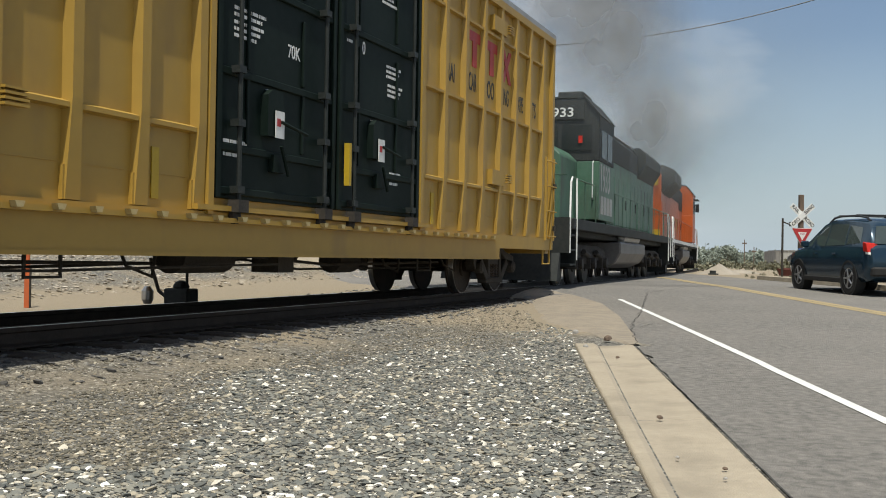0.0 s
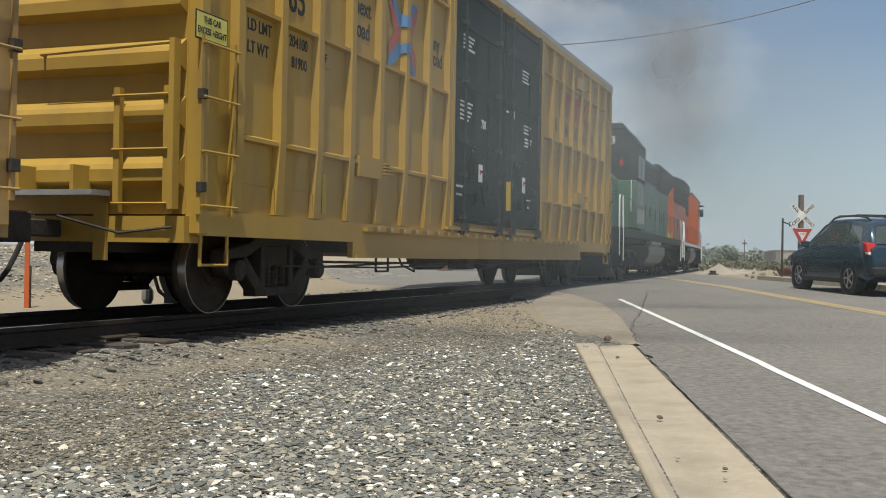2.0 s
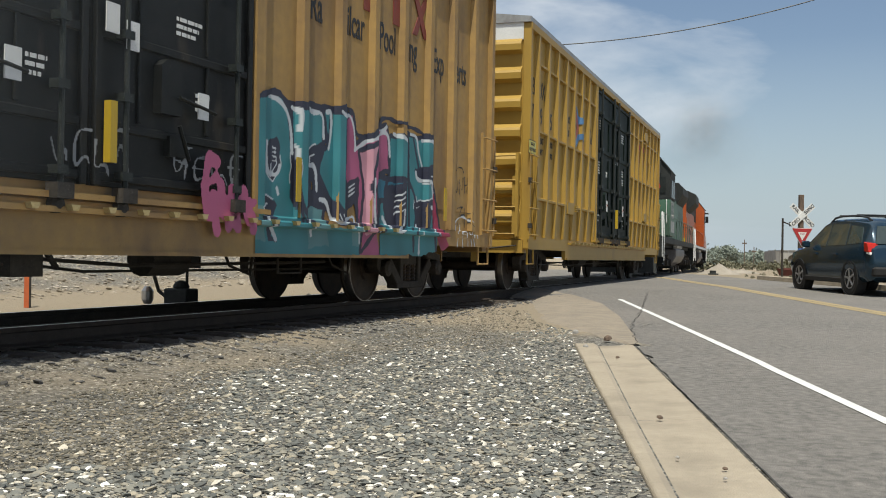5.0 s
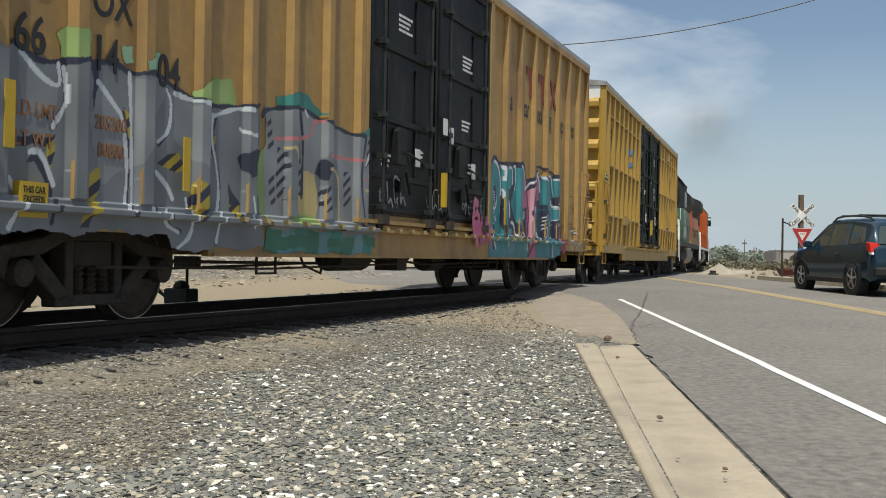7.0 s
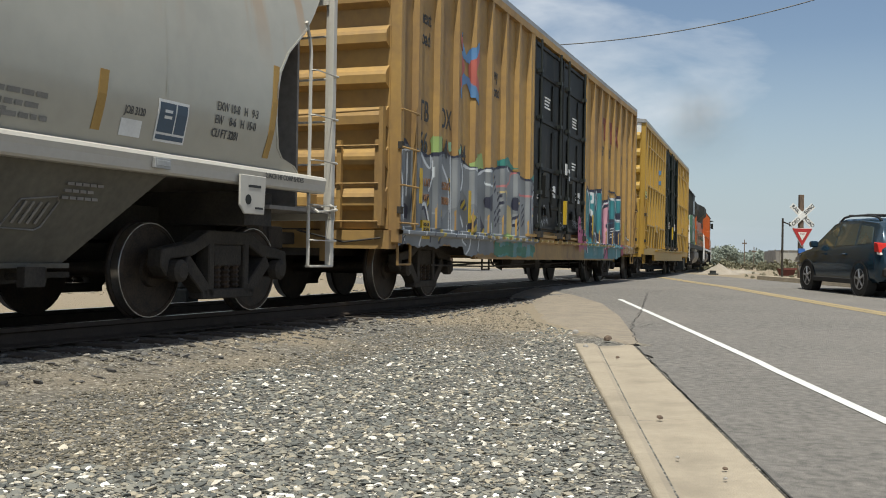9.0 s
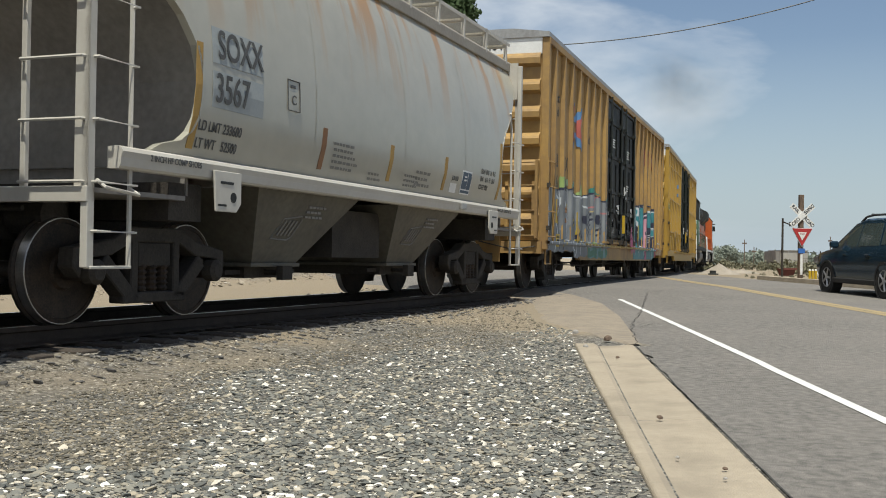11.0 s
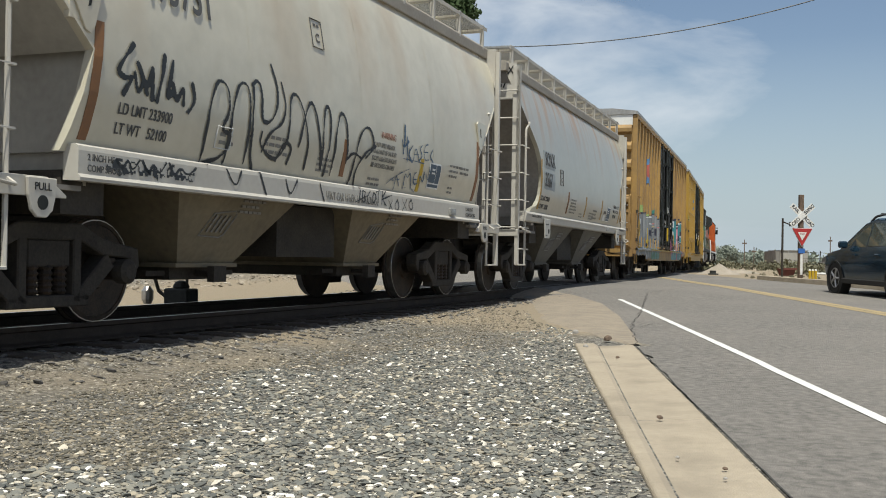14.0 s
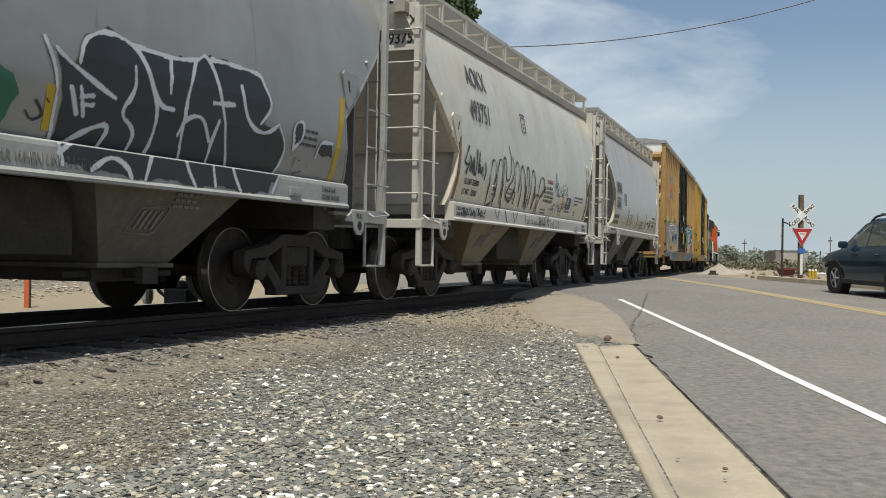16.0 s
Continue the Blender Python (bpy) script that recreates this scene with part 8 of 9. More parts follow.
# ---- loose stones ----
def stones(name, n, area, size, seed, label, tint):
    """Many small angular stones lying on the ground, as one mesh."""
    rng = np.random.default_rng(seed)
    m = bpy.data.materials.new(name)
    m.use_nodes = True
    nd, l = m.node_tree.nodes, m.node_tree.links
    geo, ramp = nd.new("ShaderNodeNewGeometry"), nd.new("ShaderNodeValToRGB")
    l.new(geo.outputs["Random Per Island"], ramp.inputs[0])
    e = ramp.color_ramp.elements
    e[0].position, e[0].color = 0.0, (*tint[0], 1)
    e[1].position, e[1].color = 1.0, (*tint[-1], 1)
    for i, c in enumerate(tint[1:-1]):
        q = e.new((0.35, 0.70, 0.88)[i])
        q.color = (*c, 1)
    l.new(ramp.outputs[0], nd["Principled BSDF"].inputs["Base Color"])
    nd["Principled BSDF"].inputs["Roughness"].default_value = 0.9
    x, y = area(rng, n)
    z = ground_z(x, y)
    five = [math.tau * i / 5 for i in range(5)]
    base = np.array([(k * math.cos(t), k * math.sin(t), h) for k, h in ((0.85, -0.3), (1.0, 0.22), (0.58, 0.55)) for t in five])
    quad = [(j * 5 + i, j * 5 + (i + 1) % 5, (j + 1) * 5 + (i + 1) % 5, (j + 1) * 5 + i) for j in range(2) for i in range(5)]
    r = size[0] * (size[1] / size[0]) ** (rng.random(len(x)) ** 2.4)
    a = rng.random(len(x)) * math.tau
    shape = base[None] * (1 + 0.16 * rng.standard_normal((len(x), 15, 3)))
    shape[..., 0] *= rng.uniform(0.9, 1.5, (len(x), 1))
    shape[..., 2] += 0.22 * shape[..., 0] * rng.standard_normal((len(x), 1)) + 0.22 * shape[..., 1] * rng.standard_normal((len(x), 1))
    c, s_ = np.cos(a)[:, None], np.sin(a)[:, None]
    vx = shape[..., 0] * c - shape[..., 1] * s_
    vy = shape[..., 0] * s_ + shape[..., 1] * c
    v = np.stack([x[:, None] + vx * r[:, None], y[:, None] + vy * r[:, None], z[:, None] + (0.15 + shape[..., 2] * 0.8) * r[:, None]], -1)
    off = (np.arange(len(x)) * 15)[:, None, None]
    f = (np.array(quad)[None] + off).reshape(-1, 4).tolist() + (np.arange(10, 15)[None] + off[:, 0]).tolist()
    me = bpy.data.meshes.new(name)
    me.from_pydata(v.reshape(-1, 3).tolist(), [], f)
    me.materials.append(m)
    return tagged(new(name, me), label, "stones", kind="stuff")


def near_gravel(rng, n):
    y = 3.6 + 12.5 * rng.random(n) ** 1.35
    x = rng.uniform(-0.52, 0.16, n) * y + rng.uniform(-0.3, 0.3, n)
    d, s = beside(x, y)
    ok = (d > 1.5) & (rng.random(n) < 0.62 + 0.38 * ease(1.7, 3.0, d + 0.5 * np.sin(s * 1.3))) & (x < kerb_x(y) + 0.015 + 0.055 * (1 - ease(4.5, 10.9, y)) + 0.05 * np.sin(y * 5.1) * np.sin(y * 1.7) * (rng.random(n) < 0.5)) & ((y < 11) | (x < road_left(y) - 0.1))
    return x[ok], y[ok]


def dusty_gravel(rng, n):
    x, y = near_gravel(rng, n)
    d, s = beside(x, y)
    ok = d + 0.5 * np.sin(s * 0.9) + 0.3 * np.sin(s * 2.3 + d * 2) < 3.3
    return x[ok], y[ok]


def clean_gravel(rng, n):
    x, y = near_gravel(rng, n)
    d, s = beside(x, y)
    ok = d + 0.5 * np.sin(s * 0.9) + 0.3 * np.sin(s * 2.3 + d * 2) >= 3.3
    return x[ok], y[ok]


def bank_gravel(rng, n):
    s, d = rng.uniform(-12, 24, n), -rng.uniform(5.0, 13.0, n)
    i = np.interp(s, SS, np.arange(len(SS))).astype(int)
    return LX[i] + d * np.cos(HS[i]), LY[i] - d * np.sin(HS[i])


def bed_gravel(rng, n):
    s, d = rng.uniform(-10, 15, n), rng.uniform(-2.6, 2.0, n)
    d = np.where(np.abs(np.abs(d) - 0.75) < 0.12, 1.5, d)
    i = np.interp(s, SS, np.arange(len(SS))).astype(int)
    return LX[i] + d * np.cos(HS[i]), LY[i] - d * np.sin(HS[i])


GREYS = [(0.085, 0.088, 0.082), (0.155, 0.156, 0.142), (0.225, 0.21, 0.172), (0.37, 0.32, 0.24), (0.88, 0.85, 0.78)]
stones("gravel", 74000, clean_gravel, (0.0055, 0.024), 11, "loose grey gravel with pale quartz stones", GREYS)
stones("gravel", 74000, dusty_gravel, (0.0045, 0.018), 11, "dusty brown gravel in the dirt beside the track", [(0.08, 0.073, 0.056), (0.135, 0.12, 0.092), (0.19, 0.163, 0.12), (0.27, 0.225, 0.16), (0.62, 0.56, 0.46)])
stones("gravel", 16000, bank_gravel, (0.012, 0.055), 12, "pale gravel on a low bank", [(0.2, 0.17, 0.13), (0.28, 0.245, 0.195), (0.33, 0.285, 0.225), (0.38, 0.33, 0.27), (0.46, 0.41, 0.35)])
stones("ballast", 6000, bed_gravel, (0.015, 0.04), 13, "dark track ballast", [(0.06, 0.055, 0.05), (0.10, 0.095, 0.09), (0.14, 0.13, 0.12), (0.18, 0.17, 0.15), (0.25, 0.23, 0.2)])

# worn apron beside the kerb's end, seams in the asphalt
M_APRON = stained(mat("dusty_tan_asphalt", (0.29, 0.242, 0.185), (0.20, 0.172, 0.138), 0.92, scale=5, bump=0.7, bscale=60), (0.15, 0.13, 0.11), 0.55, 0.78, 1.3, (1, 1, 1), amount=0.6)
tagged(strip("road_apron", lambda y: road_left(y) - 0.05, lambda y: float(np.interp(y, [10.95, 11.6, 13, 15, 18, 21, 23], [2.08, 2.16, 2.32, 2.55, 2.75, 2.6, 2.0])), list(np.arange(10.95, 23, 0.3)), 0.021, M_APRON, 6, 0.15), "dusty tan patched asphalt apron", "road apron", kind="structure")
M_CRACK = mat("tar_crack", (0.03, 0.028, 0.026), (0.05, 0.047, 0.043), 0.8)


def crack(pts, w, seed, jit=0.03):
    rng = random.Random(seed)
    line, out = [], []
    for (x0, y0), (x1, y1) in zip(pts, pts[1:]):
        n = max(2, int(math.hypot(x1 - x0, y1 - y0) / 0.22))
        line += [(x0 + (x1 - x0) * i / n + rng.uniform(-jit, jit), y0 + (y1 - y0) * i / n + rng.uniform(-0.02, 0.02)) for i in range(n)]
    for i, (x, y) in enumerate(line[:-1]):
        dx, dy = line[i + 1][0] - x, line[i + 1][1] - y
        k = math.hypot(dx, dy) + 1e-6
        ww = w * rng.uniform(0.4, 1.2)
        z = float(ground_z(x, y)[0]) + 0.0235
        out.append([(x - dy / k * ww, y + dx / k * ww, z), (x + dy / k * ww, y - dx / k * ww, z)])
    tagged(part("crack", Mesh().loft(out, closed=False), M_CRACK), "dark sealed crack in the asphalt", "crack", kind="structure")


crack([(2.05, 10.95), (2.35, 13.0), (3.3, 17.2), (4.3, 22.0), (6.0, 25.5)], 0.007, 1)
crack([(1.5, 13.3), (2.5, 13.2), (3.0, 14.2)], 0.006, 2)
crack([(1.55, 18.2), (2.6, 17.7)], 0.008, 3)
crack([(1.45, 11.4), (2.1, 11.2)], 0.005, 4)
crack([(kerb_x(y_) + 0.625, y_) for y_ in (10.8, 8.5, 6.0, 4.0, 2.0)], 0.006, 5, 0.004)
for i, (x, y, r) in enumerate(((1.33, 6.35, 0.021), (1.18, 5.2, 0.012), (1.35, 4.95, 0.014), (1.45, 10.5, 0.03), (1.62, 9.6, 0.02), (1.30, 4.75, 0.011), (1.8, 11.3, 0.05), (1.55, 12.1, 0.04))):
    rk = Mesh().lathe([(0.3 * r, 0), (r, 0.3 * r), (0.8 * r, 0.9 * r), (0.2 * r, 1.2 * r)], (0, 0, 0), "z", 7)
    tagged(part("rock", rk, M_WOOD if i % 2 == 0 else M_STONE, at=pose(x, y, float(plain(y)) + 0.018, 8, 12, 40 * i)), "small brown rock lying by the kerb", "rock", "rocks by the kerb")


# ---- crossing sign ----
def crossing_sign():
    sign = tagged(new("crossing_sign"), "wooden post with white crossbuck boards and a red yield sign", "road sign")
    sign.matrix_basis = pose(14.36, 42.0, 0, 0, 0, 8)
    part("post", Mesh().box(-0.085, 0.085, -0.085, 0.085, -0.2, 3.34), M_WOOD, sign, bevel=0.01)
    for ang, words in ((-42, ("RAIL", "ROAD")), (42, ("CRO", "SSING"))):
        m = pose(0, -0.10 if ang < 0 else -0.125, 2.50, 0, -ang, 0)
        bd = Mesh().box(-0.62, 0.62, -0.012, 0.012, -0.115, 0.115)
        b = part("crossbuck_board", bd, M_WHITE, sign, "white board", at=m)
        for k, wd in enumerate(words):
            lettering(wd, 0.20, pose(-0.58 if k == 0 else 0.12, -0.016, 0.0, 90, 0, 0), M_BLACK, b, squeeze=0.95)
    tri = Mesh().prism([(-0.42, 1.98), (0.42, 1.98), (0.0, 1.27)], "y", -0.135, -0.12)
    y = part("yield_board", tri, M_RED, sign, "red triangular yield board")
    part("yield_border", Mesh().prism([(-0.46, 2.0), (0.46, 2.0), (0.0, 1.23)], "y", -0.12, -0.112), M_WHITE, y)
    part("yield_centre", Mesh().prism([(-0.19, 1.83), (0.19, 1.83), (0.0, 1.50)], "y", -0.142, -0.135), M_WHITE, y)
    lettering("YIELD", 0.085, pose(0, -0.146, 1.76, 90, 0, 0), M_RED, y, align="CENTER")
    part("blue_plate", Mesh().box(-0.14, 0.14, -0.11, -0.095, 0.99, 1.18), M_BLUE, sign, "small blue notice plate")
    part("reflective_strip", Mesh().box(-0.05, 0.05, -0.10, -0.088, 0.12, 0.95), M_WHITE, sign, "white reflective strip")


crossing_sign()


def utility_post(x, y, z0, z1, r, label, arm=0.0, name="utility_pole"):
    p = tagged(new(name), label, "pole")
    p.matrix_basis = pose(x, y, z0)
    part("shaft", Mesh().lathe([(r, -0.3), (r * 0.8, z1 - z0)], (0, 0, 0), "z", 10), M_WOOD, p)
    if arm:
        part("crossarm", Mesh().box(-arm, arm, -0.06, 0.06, z1 - z0 - 0.5, z1 - z0 - 0.35), M_WOOD, p)
    return p


pole = utility_post(14.93, 46.0, 0.0, 2.55, 0.055, "dark steel post with a small lamp bracket", name="post")
pole.children[0].data.materials[0] = M_GRIME
part("bracket", Mesh().pipe([(0, 0, 2.4), (0.25, 0, 2.3), (0.5, 0, 2.32)], 0.03).box(0.3, 0.5, -0.06, 0.06, 2.2, 2.4), M_GRIME, pole)
utility_post(34.6, 120, -0.1, 3.1, 0.06, "far weathered utility pole", 0.25)
utility_post(29.75, 100, -0.1, 2.0, 0.05, "far weathered utility pole", 0.2)
utility_post(40.0, 108, -0.1, 3.3, 0.06, "far weathered utility pole", 0.2)


# ---- things beyond the road ----
def shed():
    b = tagged(new("low_building"), "pale flat-roofed low building beyond the crossing", "building")
    b.matrix_basis = pose(30.2, 92, -0.3, 0, 0, -6)
    part("wall", Mesh().box(-1.0, 1.25, -2.5, 2.5, 0, 1.85), M_WALL, b)
    part("roof", Mesh().box(-1.05, 1.3, -2.55, 2.55, 1.85, 1.93), M_ENDGREY, b)
    part("side_shed", Mesh().box(-1.4, -1.0, -2.4, 2.4, 0, 1.85), M_ENDGREY, b)
    for x in (-0.4, 0.5):
        part("wall_post", Mesh().box(x, x + 0.08, -2.56, -2.5, 0, 1.85), M_WALL, b)


shed()


def skip_bin():
    b = tagged(new("waste_skip"), "small rusty red waste skip on the dirt", "waste skip")
    red = mat("rusty_skip_paint", (0.17, 0.045, 0.035), (0.11, 0.045, 0.035), 0.8, scale=4)
    b.matrix_basis = pose(15.58, 47.4, 0.0, 0, 0, 5)
    part("bin", Mesh().loft([[(-0.2, -0.3, 0), (0.2, -0.3, 0), (0.2, 0.3, 0), (-0.2, 0.3, 0)], [(-0.28, -0.4, 0.32), (0.28, -0.4, 0.32), (0.28, 0.4, 0.32), (-0.28, 0.4, 0.32)]]), red, b)
    part("rim", Mesh().box(-0.31, 0.31, -0.43, -0.38, 0.28, 0.36), red, b)


skip_bin()


def bollard(x, y):
    b = tagged(new("bollard"), "short yellow bollard with a pale cap", "bollard", "bollards by the gate")
    z = float(ground_z(x, y)[0])
    b.matrix_basis = pose(x, y, z)
    part("post", Mesh().lathe([(0.05, 0), (0.05, 0.32), (0.03, 0.35)], (0, 0, 0), "z", 10), M_SIGNYEL, b)
    part("cap", Mesh().lathe([(0.045, 0.33), (0.04, 0.37), (0.01, 0.385)], (0, 0, 0), "z", 10), M_WHITE, b)


for k in range(3):
    bollard(14.05 + k * 0.13, 40.0 + 0.05 * k)
gate = tagged(new("gate_bar"), "white steel gate bar on two posts", "gate")
gate.matrix_basis = pose(14.45, 40.6, float(ground_z(14.4, 40.6)[0]))
part("bar", Mesh().bar((0, 0, 0.22), (2.6, 0.3, 0.22), 0.045), M_WHITE, gate)
for x in (0.05, 2.5):
    part("post", Mesh().bar((x, x * 0.11, -0.1), (x, x * 0.11, 0.3), 0.05), M_WHITE, gate)


def heap(x, y, rx, ry, h, label, material, seed):
    rng = random.Random(seed)
    rings = []
    for k in range(7):
        f = k / 6
        rings.append([(x + rx * (1 - f) ** 1.1 * math.cos(t) * rng.uniform(0.88, 1.12), y + ry * (1 - f) ** 1.1 * math.sin(t) * rng.uniform(0.88, 1.12), -0.1 + (h + 0.1) * f * rng.uniform(0.94, 1.05)) for t in (math.tau * i / 22 for i in range(22))])
    return tagged(part("dirt_pile", Mesh().loft(rings), material, smooth=True), label, "dirt pile")


heap(13.35, 50.5, 1.15, 1.1, 0.50, "heap of pale gravelly dirt", M_DIRT, 3)
heap(16.0, 56, 1.6, 1.0, 0.20, "low heap of pale dirt", M_DIRT, 4)
box_ = tagged(part("junction_box", Mesh().box(-0.12, 0.12, -0.1, 0.1, 0, 0.16).box(-0.2, 0.22, -0.12, 0.12, -0.03, 0.03), M_LOCOBLACK, at=pose(12.15, 47.0, 0.03), bevel=0.01), "small black box on the dirt by the track", "junction box")


# ---- plants ----
def leaf_cloud(n, shape, size, seed):
    """Many small leaves inside clumps: shape gives (x, y, z, radius) clumps."""
    rng = np.random.default_rng(seed)
    sh = np.array(shape)
    k = rng.choice(len(sh), n, p=sh[:, 3] ** 2 / (sh[:, 3] ** 2).sum())
    p = rng.standard_normal((n, 3))
    p /= np.linalg.norm(p, axis=1)[:, None]
    p = sh[k, :3] + p * (sh[k, 3] * rng.random(n) ** 0.45)[:, None] * np.array([1, 1, 0.8])
    a, b = rng.standard_normal((n, 3)), rng.standard_normal((n, 3))
    a /= np.linalg.norm(a, axis=1)[:, None]
    b = np.cross(a, b)
    b /= np.linalg.norm(b, axis=1)[:, None]
    s_ = size * rng.uniform(0.6, 1.3, (n, 1))
    v = np.stack([p - a * s_, p + b * s_ * 0.55, p + a * s_, p - b * s_ * 0.55], 1).reshape(-1, 3)
    return v, np.arange(4 * n).reshape(-1, 4)


def tree(x, y, h, spread_, seed, label, leaf=0.10, n=5000, material=None, name="tree"):
    rng = random.Random(seed)
    z = float(ground_z(x, y)[0])
    t = tagged(new(name), label, "tree")
    t.matrix_basis = pose(x, y, z, 0, 0, rng.uniform(0, 360))
    trunk = Mesh().lathe([(h * 0.03, -0.2), (h * 0.022, h * 0.35), (h * 0.008, h * 0.9)], (0, 0, 0), "z", 9)
    shape = []
    for k in range(16):
        f = rng.uniform(0.35, 1.0)
        a = rng.uniform(0, math.tau)
        r = spread_ * rng.uniform(0.3, 1) * math.sin(math.pi * min(1, 0.25 + 0.72 * f))
        q = (r * math.cos(a), r * math.sin(a), h * f)
        trunk.bar((0, 0, h * f * 0.75), q, h * 0.007, 5)
        shape.append((*q, spread_ * rng.uniform(0.22, 0.42)))
    part("trunk", trunk, M_WOOD, t)
    v, f = leaf_cloud(n, shape, leaf, seed)
    me = bpy.data.meshes.new("crown")
    me.from_pydata(v.tolist(), [], f.tolist())
    me.materials.append(material or M_LEAF)
    c = new("crown", me)
    c.parent = t
    return t


tree(0.1, 46.5, 12.2, 2.4, 3, "tall leafy tree standing behind the train", 0.13, 9000)
rng_t = random.Random(8)
for k in range(11):
    y = rng_t.uniform(120, 170)
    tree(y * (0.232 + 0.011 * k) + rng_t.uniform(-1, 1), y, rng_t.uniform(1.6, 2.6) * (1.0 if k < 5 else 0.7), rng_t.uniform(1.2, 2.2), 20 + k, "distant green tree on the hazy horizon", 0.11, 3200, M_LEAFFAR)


def scrub(n, area, h, seed, label, material):
    rng = np.random.default_rng(seed)
    x, y = area(rng, n)
    z = ground_z(x, y)
    shape = [(a, b, c + h * 0.3, h * r) for a, b, c, r in zip(x, y, z, rng.uniform(0.4, 1.0, n))]
    v, f = leaf_cloud(n * 90, shape, h * 0.16, seed)
    me = bpy.data.meshes.new("scrub")
    me.from_pydata(v.tolist(), [], f.tolist())
    me.materials.append(material)
    tagged(new("scrub", me), label, "scrub", kind="stuff")


scrub(70, lambda r, n: (lambda y: (y * r.uniform(0.24, 0.44, n), y))(r.uniform(72, 110, n)), 0.75, 5, "dull green scrub beyond the crossing", M_LEAFDRY)
scrub(26, lambda r, n: (lambda y: (y * r.uniform(0.325, 0.40, n), y))(r.uniform(55, 66, n)), 0.75, 6, "dark weeds along a fence", M_LEAFDRY)
scrub(40, lambda r, n: (lambda y: (y * r.uniform(0.28, 0.46, n), y))(r.uniform(40, 56, n)), 0.13, 7, "dry weeds on the dirt verge", M_LEAFDRY)
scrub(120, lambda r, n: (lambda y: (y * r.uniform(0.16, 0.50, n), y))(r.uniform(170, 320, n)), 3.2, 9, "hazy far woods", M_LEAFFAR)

# fence beyond the sign
fence = tagged(new("wire_fence"), "leaning wire fence with thin steel posts", "fence")
for k in range(9):
    x = 19.5 + k * 1.1
    part("post", Mesh().bar((x, 57 + 0.2 * k, -0.2), (x + 0.05, 57 + 0.2 * k, 1.25), 0.03), M_GRIME, fence)
for z in (0.5, 0.85, 1.15):
    part("wire", Mesh().bar((19.5, 57, z), (28.4, 58.6, z), 0.012, 4), M_GRIME, fence)

# overhead cable
cable = [(-6 + 30 * t, 38.0, 8.86 - 5.15 * t + 11.17 * t * t) for t in np.linspace(0, 1, 40)]
utility_post(-6.0, 38.06, -0.3, 9.0, 0.14, "tall wooden pole that carries the cable", 0.6)
utility_post(24.0, 38.06, -0.1, 15.0, 0.14, "tall wooden pole that carries the cable", 0.6)
tagged(part("overhead_cable", Mesh().pipe(cable, 0.02, 5), M_BLACK), "thin black overhead cable", "cable")


# ---- beside the track ----
def switch_stand():
    st = tagged(new("switch_stand"), "black switch stand with a bent lever beside the track", "switch stand")
    st.matrix_basis = pose(-3.75, 14.3, -0.2, 0, 0, -20)
    part("base", Mesh().box(-0.42, 0.42, -0.18, 0.18, 0.0, 0.07), M_TIE, st, bevel=0.01)
    part("housing", Mesh().box(0.02, 0.40, -0.14, 0.14, 0.07, 0.34).lathe([(0.12, 0.34), (0.09, 0.42), (0.03, 0.45)], (0.21, 0, 0), "z", 12), M_LOCOBLACK, st, bevel=0.02)
    part("mast", Mesh().bar((0.3, 0, 0.4), (0.3, 0, 0.66), 0.02).box(0.1, 0.5, -0.02, 0.02, 0.62, 0.78), M_LOCOBLACK, st)
    part("lever", Mesh().pipe([(0.05, -0.1, 0.22), (-0.08, -0.1, 0.30), (-0.2, -0.1, 0.62), (-0.22, -0.1, 0.75)], 0.025), M_GRIME, st)
    part("lever_weight", Mesh().lathe([(0.05, 0), (0.08, 0.06), (0.08, 0.18), (0.04, 0.24)], (-0.26, -0.1, 0.12), "z", 10), M_BRIGHT, st)
    part("connecting_rod", Mesh().bar((0.0, -0.6, 0.06), (0.1, 1.6, 0.06), 0.02), M_GRIME, st)


switch_stand()
mk_ = tagged(new("marker_post"), "thin orange marker post in the gravel", "marker post")
mk_.matrix_basis = pose(-5.96, 15.0, float(ground_z(-5.96, 15.0)[0]))
part("post", Mesh().box(-0.035, 0.035, -0.01, 0.01, -0.1, 1.0), mat("orange_plastic", (0.55, 0.12, 0.03), (0.42, 0.10, 0.04), 0.6), mk_)
part("stake", Mesh().box(0.037, 0.06, -0.012, 0.012, -0.1, 0.6), M_GRIME, mk_)


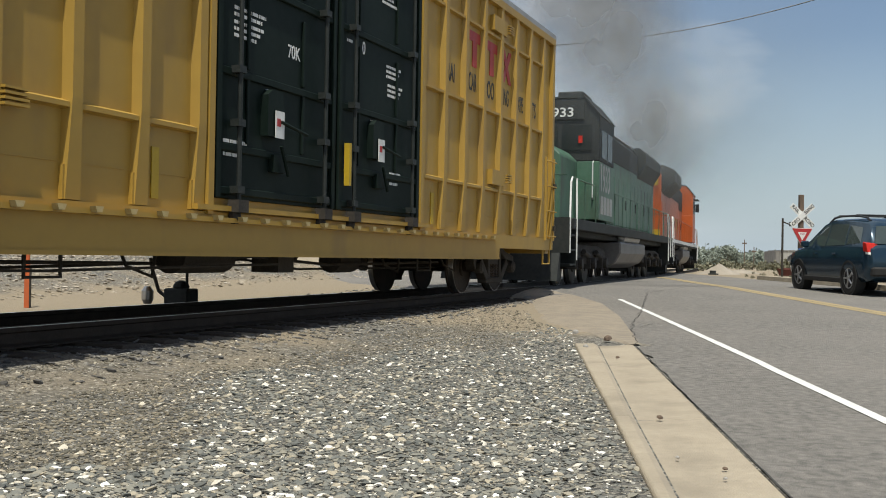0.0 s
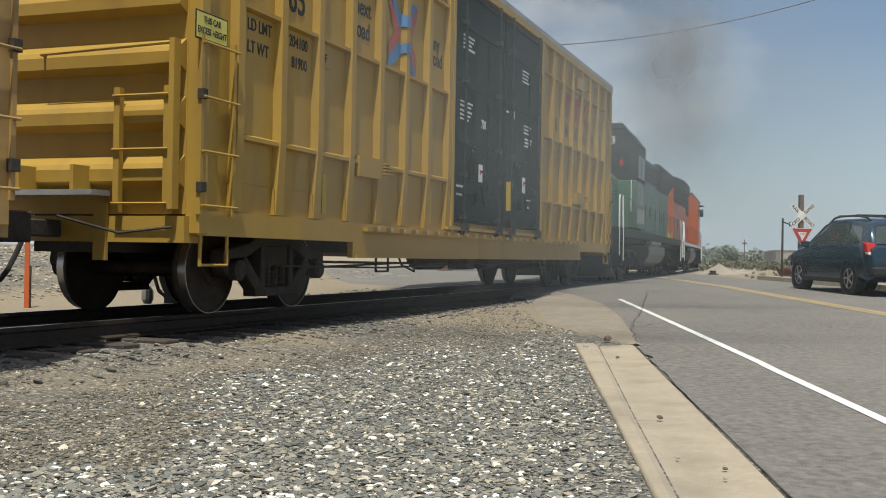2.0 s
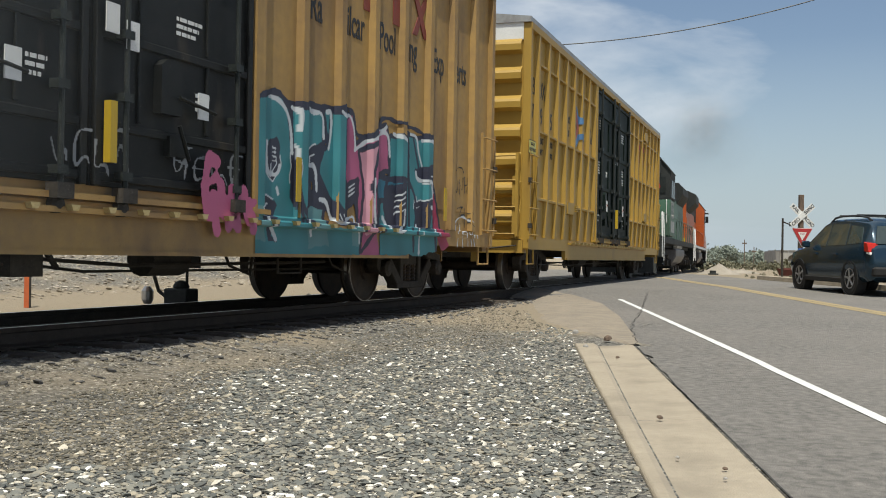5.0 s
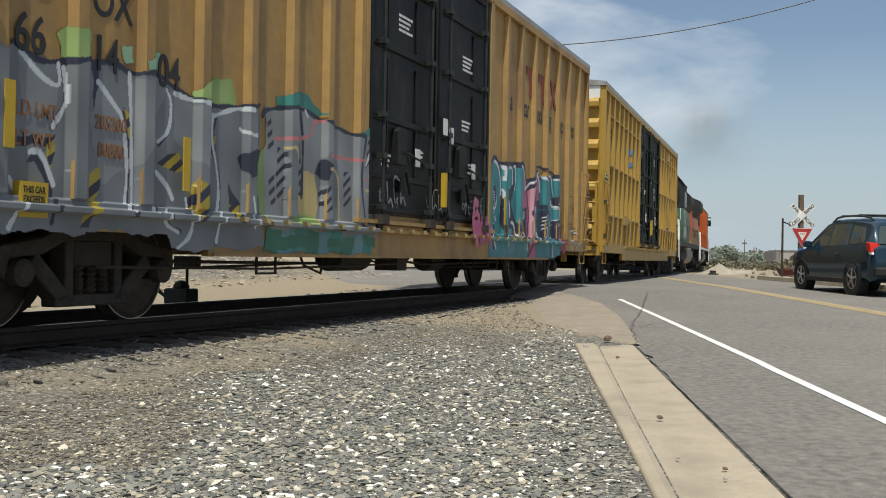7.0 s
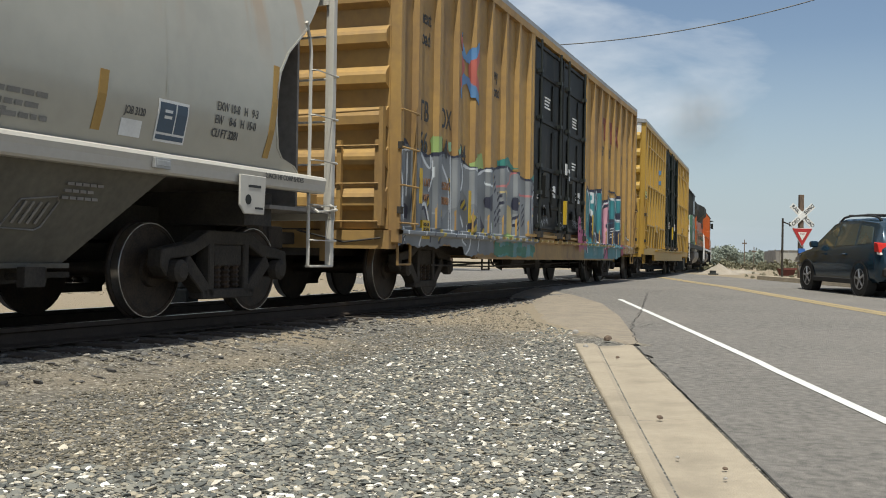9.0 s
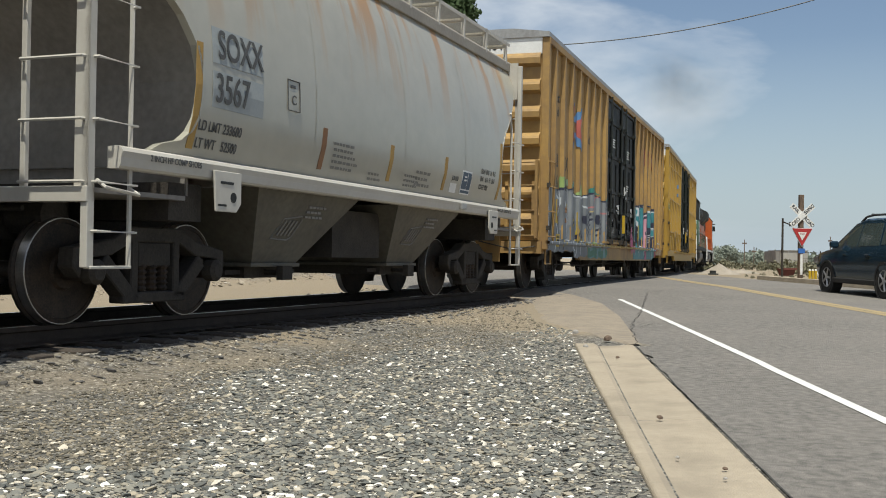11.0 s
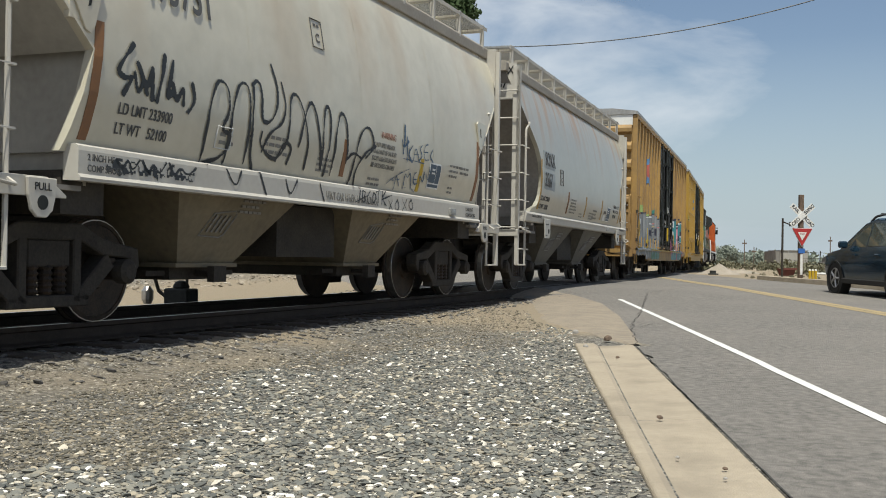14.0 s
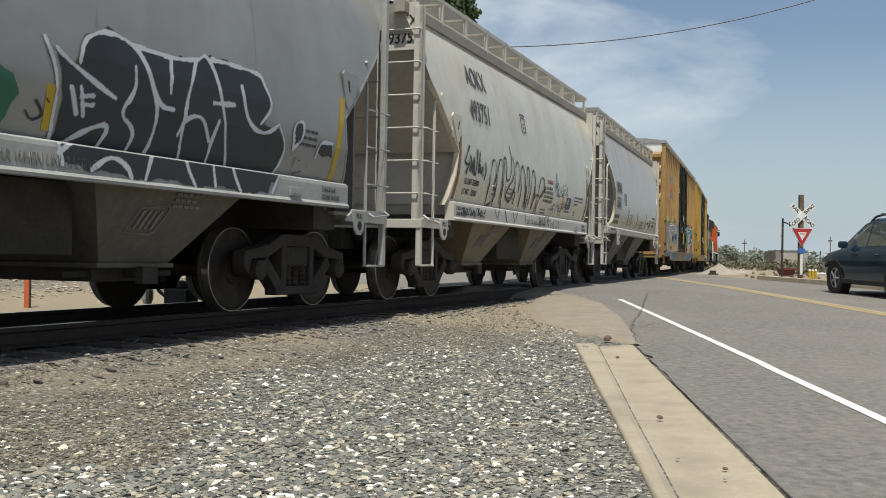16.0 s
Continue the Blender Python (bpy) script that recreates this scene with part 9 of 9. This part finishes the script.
# ---- diesel smoke: soft lens-shaped puffs that drift ----
def smoke_material(name, colour, amount):
    """Thin smoke: densest in the middle of its puff, thinning out in wisps to nothing at the rim."""
    m = bpy.data.materials.new(name)
    m.use_nodes = True
    n, l = m.node_tree.nodes, m.node_tree.links
    co, no, gr, mp = n.new("ShaderNodeTexCoord"), n.new("ShaderNodeTexNoise"), n.new("ShaderNodeTexGradient"), n.new("ShaderNodeMapping")
    gr.gradient_type = "SPHERICAL"
    mp.inputs["Scale"].default_value = (1, 0, 1)
    no.inputs["Scale"].default_value, no.inputs["Detail"].default_value = 1.3, 4
    wisp, mul, amt = n.new("ShaderNodeMapRange"), n.new("ShaderNodeMath"), n.new("ShaderNodeMath")
    wisp.inputs[1].default_value, wisp.inputs[2].default_value, wisp.inputs[3].default_value = 0.25, 0.75, 0.25
    mul.operation = amt.operation = "MULTIPLY"
    amt.inputs[1].default_value = amount
    dif, tra, mix = n.new("ShaderNodeBsdfDiffuse"), n.new("ShaderNodeBsdfTransparent"), n.new("ShaderNodeMixShader")
    dif.inputs["Color"].default_value = (*colour, 1)
    ease_ = n.new("ShaderNodeMapRange")
    ease_.interpolation_type = "SMOOTHSTEP"
    l.new(co.outputs["Object"], mp.inputs[0])
    l.new(mp.outputs[0], gr.inputs[0])
    l.new(gr.outputs["Fac"], ease_.inputs[0])
    l.new(co.outputs["Object"], no.inputs["Vector"])
    l.new(no.outputs["Fac"], wisp.inputs[0])
    l.new(ease_.outputs[0], mul.inputs[0])
    l.new(wisp.outputs[0], mul.inputs[1])
    l.new(mul.outputs[0], amt.inputs[0])
    l.new(amt.outputs[0], mix.inputs[0])
    l.new(tra.outputs[0], mix.inputs[1])
    l.new(dif.outputs[0], mix.inputs[2])
    l.new(mix.outputs[0], n["Material Output"].inputs["Surface"])
    return m


M_SOOT = smoke_material("dark_exhaust", (0.19, 0.187, 0.185), 0.97)
M_SMOG = smoke_material("brown_grey_exhaust", (0.20, 0.195, 0.19), 0.34)
M_HAZE = smoke_material("thin_blue_haze", (0.255, 0.285, 0.305), 0.32)
PUFFS = []


def puff(radius, size, seed, material, label, path_):
    """A rounded lumpy bowl of smoke; its mesh is a unit shape, scaled once."""
    rng = random.Random(seed)
    ph = [rng.uniform(0, 6) for _ in range(4)]
    ms = Mesh()
    rings = []
    for k in range(0, 9):
        a = math.pi * (0.5 + 0.5 * (k + 0.2) / 9.2)
        ring = []
        for i in range(24):
            t = math.tau * i / 24
            r = 1.0 + 0.10 * math.sin(3 * t + ph[0]) + 0.07 * math.sin(5 * t + ph[1] + 2 * a)
            ring.append((1.12 * r * math.sin(a) * math.cos(t), 0.4 * math.cos(a), 1.12 * r * math.sin(a) * math.sin(t)))
        rings.append(ring)
    ms.loft(rings, closed=False)
    for j in range(8):
        ms.f.append((j * 24 + 23, j * 24, (j + 1) * 24, (j + 1) * 24 + 23))
    ms.f.append(tuple(range(8 * 24, 9 * 24)))
    ob = tagged(part("smoke_puff", ms, material, smooth=True), label, "smoke", "puffs of smoke")
    ob.scale = (radius * size[0], radius * size[1], radius * size[2])
    PUFFS.append((ob, path_))


DARK = "drifting dark grey puff of diesel exhaust"
PALE_ = "thin blue-grey haze of diesel exhaust drifting past the train"
puff(2.6, (1.0, 1, 1.5), 1, M_SOOT, DARK, [(0, (7.8, 41, 5.8)), (1.5, (7.6, 36, 6.6)), (3, (4.6, 27, 7.4)), (5, (-4, 10, 8)), (16, (-40, -60, 30))])
puff(3.2, (1.1, 1, 1.4), 2, M_SOOT, DARK, [(0, (5.4, 35, 7.6)), (1.5, (4.3, 29, 8.2)), (3, (0.5, 20, 9)), (5, (-8, 4, 11)), (16, (-50, -70, 30))])
puff(3.0, (1.2, 1, 1.2), 3, M_SOOT, DARK, [(0, (3.4, 28, 7.4)), (1.5, (1.4, 22, 8.2)), (3, (-4, 14, 9)), (5, (-14, 0, 11)), (16, (-50, -70, 30))])
puff(2.6, (1.0, 1, 1.2), 4, M_SMOG, DARK, [(0, (9.6, 46, 4.8)), (1.5, (10.9, 50, 6.9)), (3.5, (16.6, 70, 9.4)), (7, (18.8, 77, 10.6)), (9.2, (17.9, 76, 11.2)), (12, (14, 72, 15)), (16, (4, 64, 28))])
puff(4.4, (1.0, 1, 0.9), 5, M_HAZE, DARK, [(0, (9.0, 44, 5.4)), (3.5, (15.2, 66, 8.4)), (7, (18.6, 75, 9.4)), (9.2, (18.2, 76, 10.5)), (12, (16, 74, 14)), (16, (4, 64, 28))])
puff(4.4, (1.3, 1, 0.9), 6, M_HAZE, PALE_, [(0, (5.5, 26, 4.8)), (0.8, (4.2, 21, 3.4)), (1.5, (2.6, 15.5, 2.3)), (2.5, (0.8, 11.0, 1.6)), (3.3, (-0.6, 9.2, 1.5)), (4.0, (-1.6, 8.4, 1.6)), (5.2, (-8.5, 4.5, 2.4)), (6.0, (-16, -4, 4)), (16, (-60, -60, 20))])
puff(3.8, (1.3, 1, 1.0), 7, M_HAZE, PALE_, [(0, (8.0, 36, 5.0)), (1.0, (6.4, 28, 4.0)), (2.0, (3.6, 18, 2.8)), (2.8, (1.8, 13.0, 2.0)), (3.5, (0.4, 10.5, 1.8)), (4.1, (-0.4, 9.4, 1.9)), (5.2, (-7, 5.5, 2.6)), (6.1, (-15, -4, 4)), (16, (-60, -60, 20))])


# ---- what moves ----
def motions():
    for ob, path_ in PUFFS:
        walk(ob, [(t, pose(*p)) for t, p in path_])
    times = [i * 0.25 for i in range(65)]
    for thing, s0, half, turned in ((loco_m, S_M, 6.2, False), (loco_l, S_L, 6.2, True), (box_a, S_A, 7.05, False), (box_b, S_B, 7.05, False), (hop_c, S_C, 4.35, False), (hop_d, S_D, 4.35, False), (hop_e, S_E, 4.35, False)):
        walk(thing, [(t, train_pose(s0, t, half, turned)) for t in times])
    spins = [i * 4 / 30 for i in range(121)]
    for w, du, r in WHEELS:
        way = -1 if w.parent.parent is loco_l else 1
        walk(w, [(t, pose(du, 0, r, 0, way * math.degrees(travel(t) / r), 0)) for t in spins])
    back = [(0, 0), (4, 0), (5.2, 0.03), (6.5, 0.06), (7.5, 0.09), (8, 0.12), (8.5, 0.17), (9, 0.25), (9.6, 0.39), (10.2, 0.56), (10.9, 0.76), (11.5, 0.89), (12, 0.94), (12.5, 0.97), (13, 1.0), (16, 1.0)]
    rows = []
    for t, k in back:
        d = 2.0 * k
        x, y = SUV_AT[0] - d * SUV_DIR[0], SUV_AT[1] - d * SUV_DIR[1]
        rows.append((t, pose(x, y, float(plain(y)) + 0.016, 0, math.degrees(-math.atan(0.012)), math.degrees(math.atan2(SUV_DIR[1], SUV_DIR[0])))))
    walk(car_suv, rows)
    for w, x, sgn in suv_wheels:
        fine = [(t, k) for t, k in back]
        rows = []
        for (t0, k0), (t1, k1) in zip(back, back[1:]):
            n = max(1, int(abs(k1 - k0) * 2.0 / 0.352 / 1.0) + 1)
            rows += [(t0 + (t1 - t0) * i / n, k0 + (k1 - k0) * i / n) for i in range(n)]
        rows.append(back[-1])
        walk(w, [(t, pose(x, sgn * 0.80, 0.352, 0, -math.degrees(2.0 * k / 0.352), 0)) for t, k in rows])


SUV_DIR = Vector((-0.07, 1.0)).normalized()
SUV_AT = (9.68, 24.25)
motions()
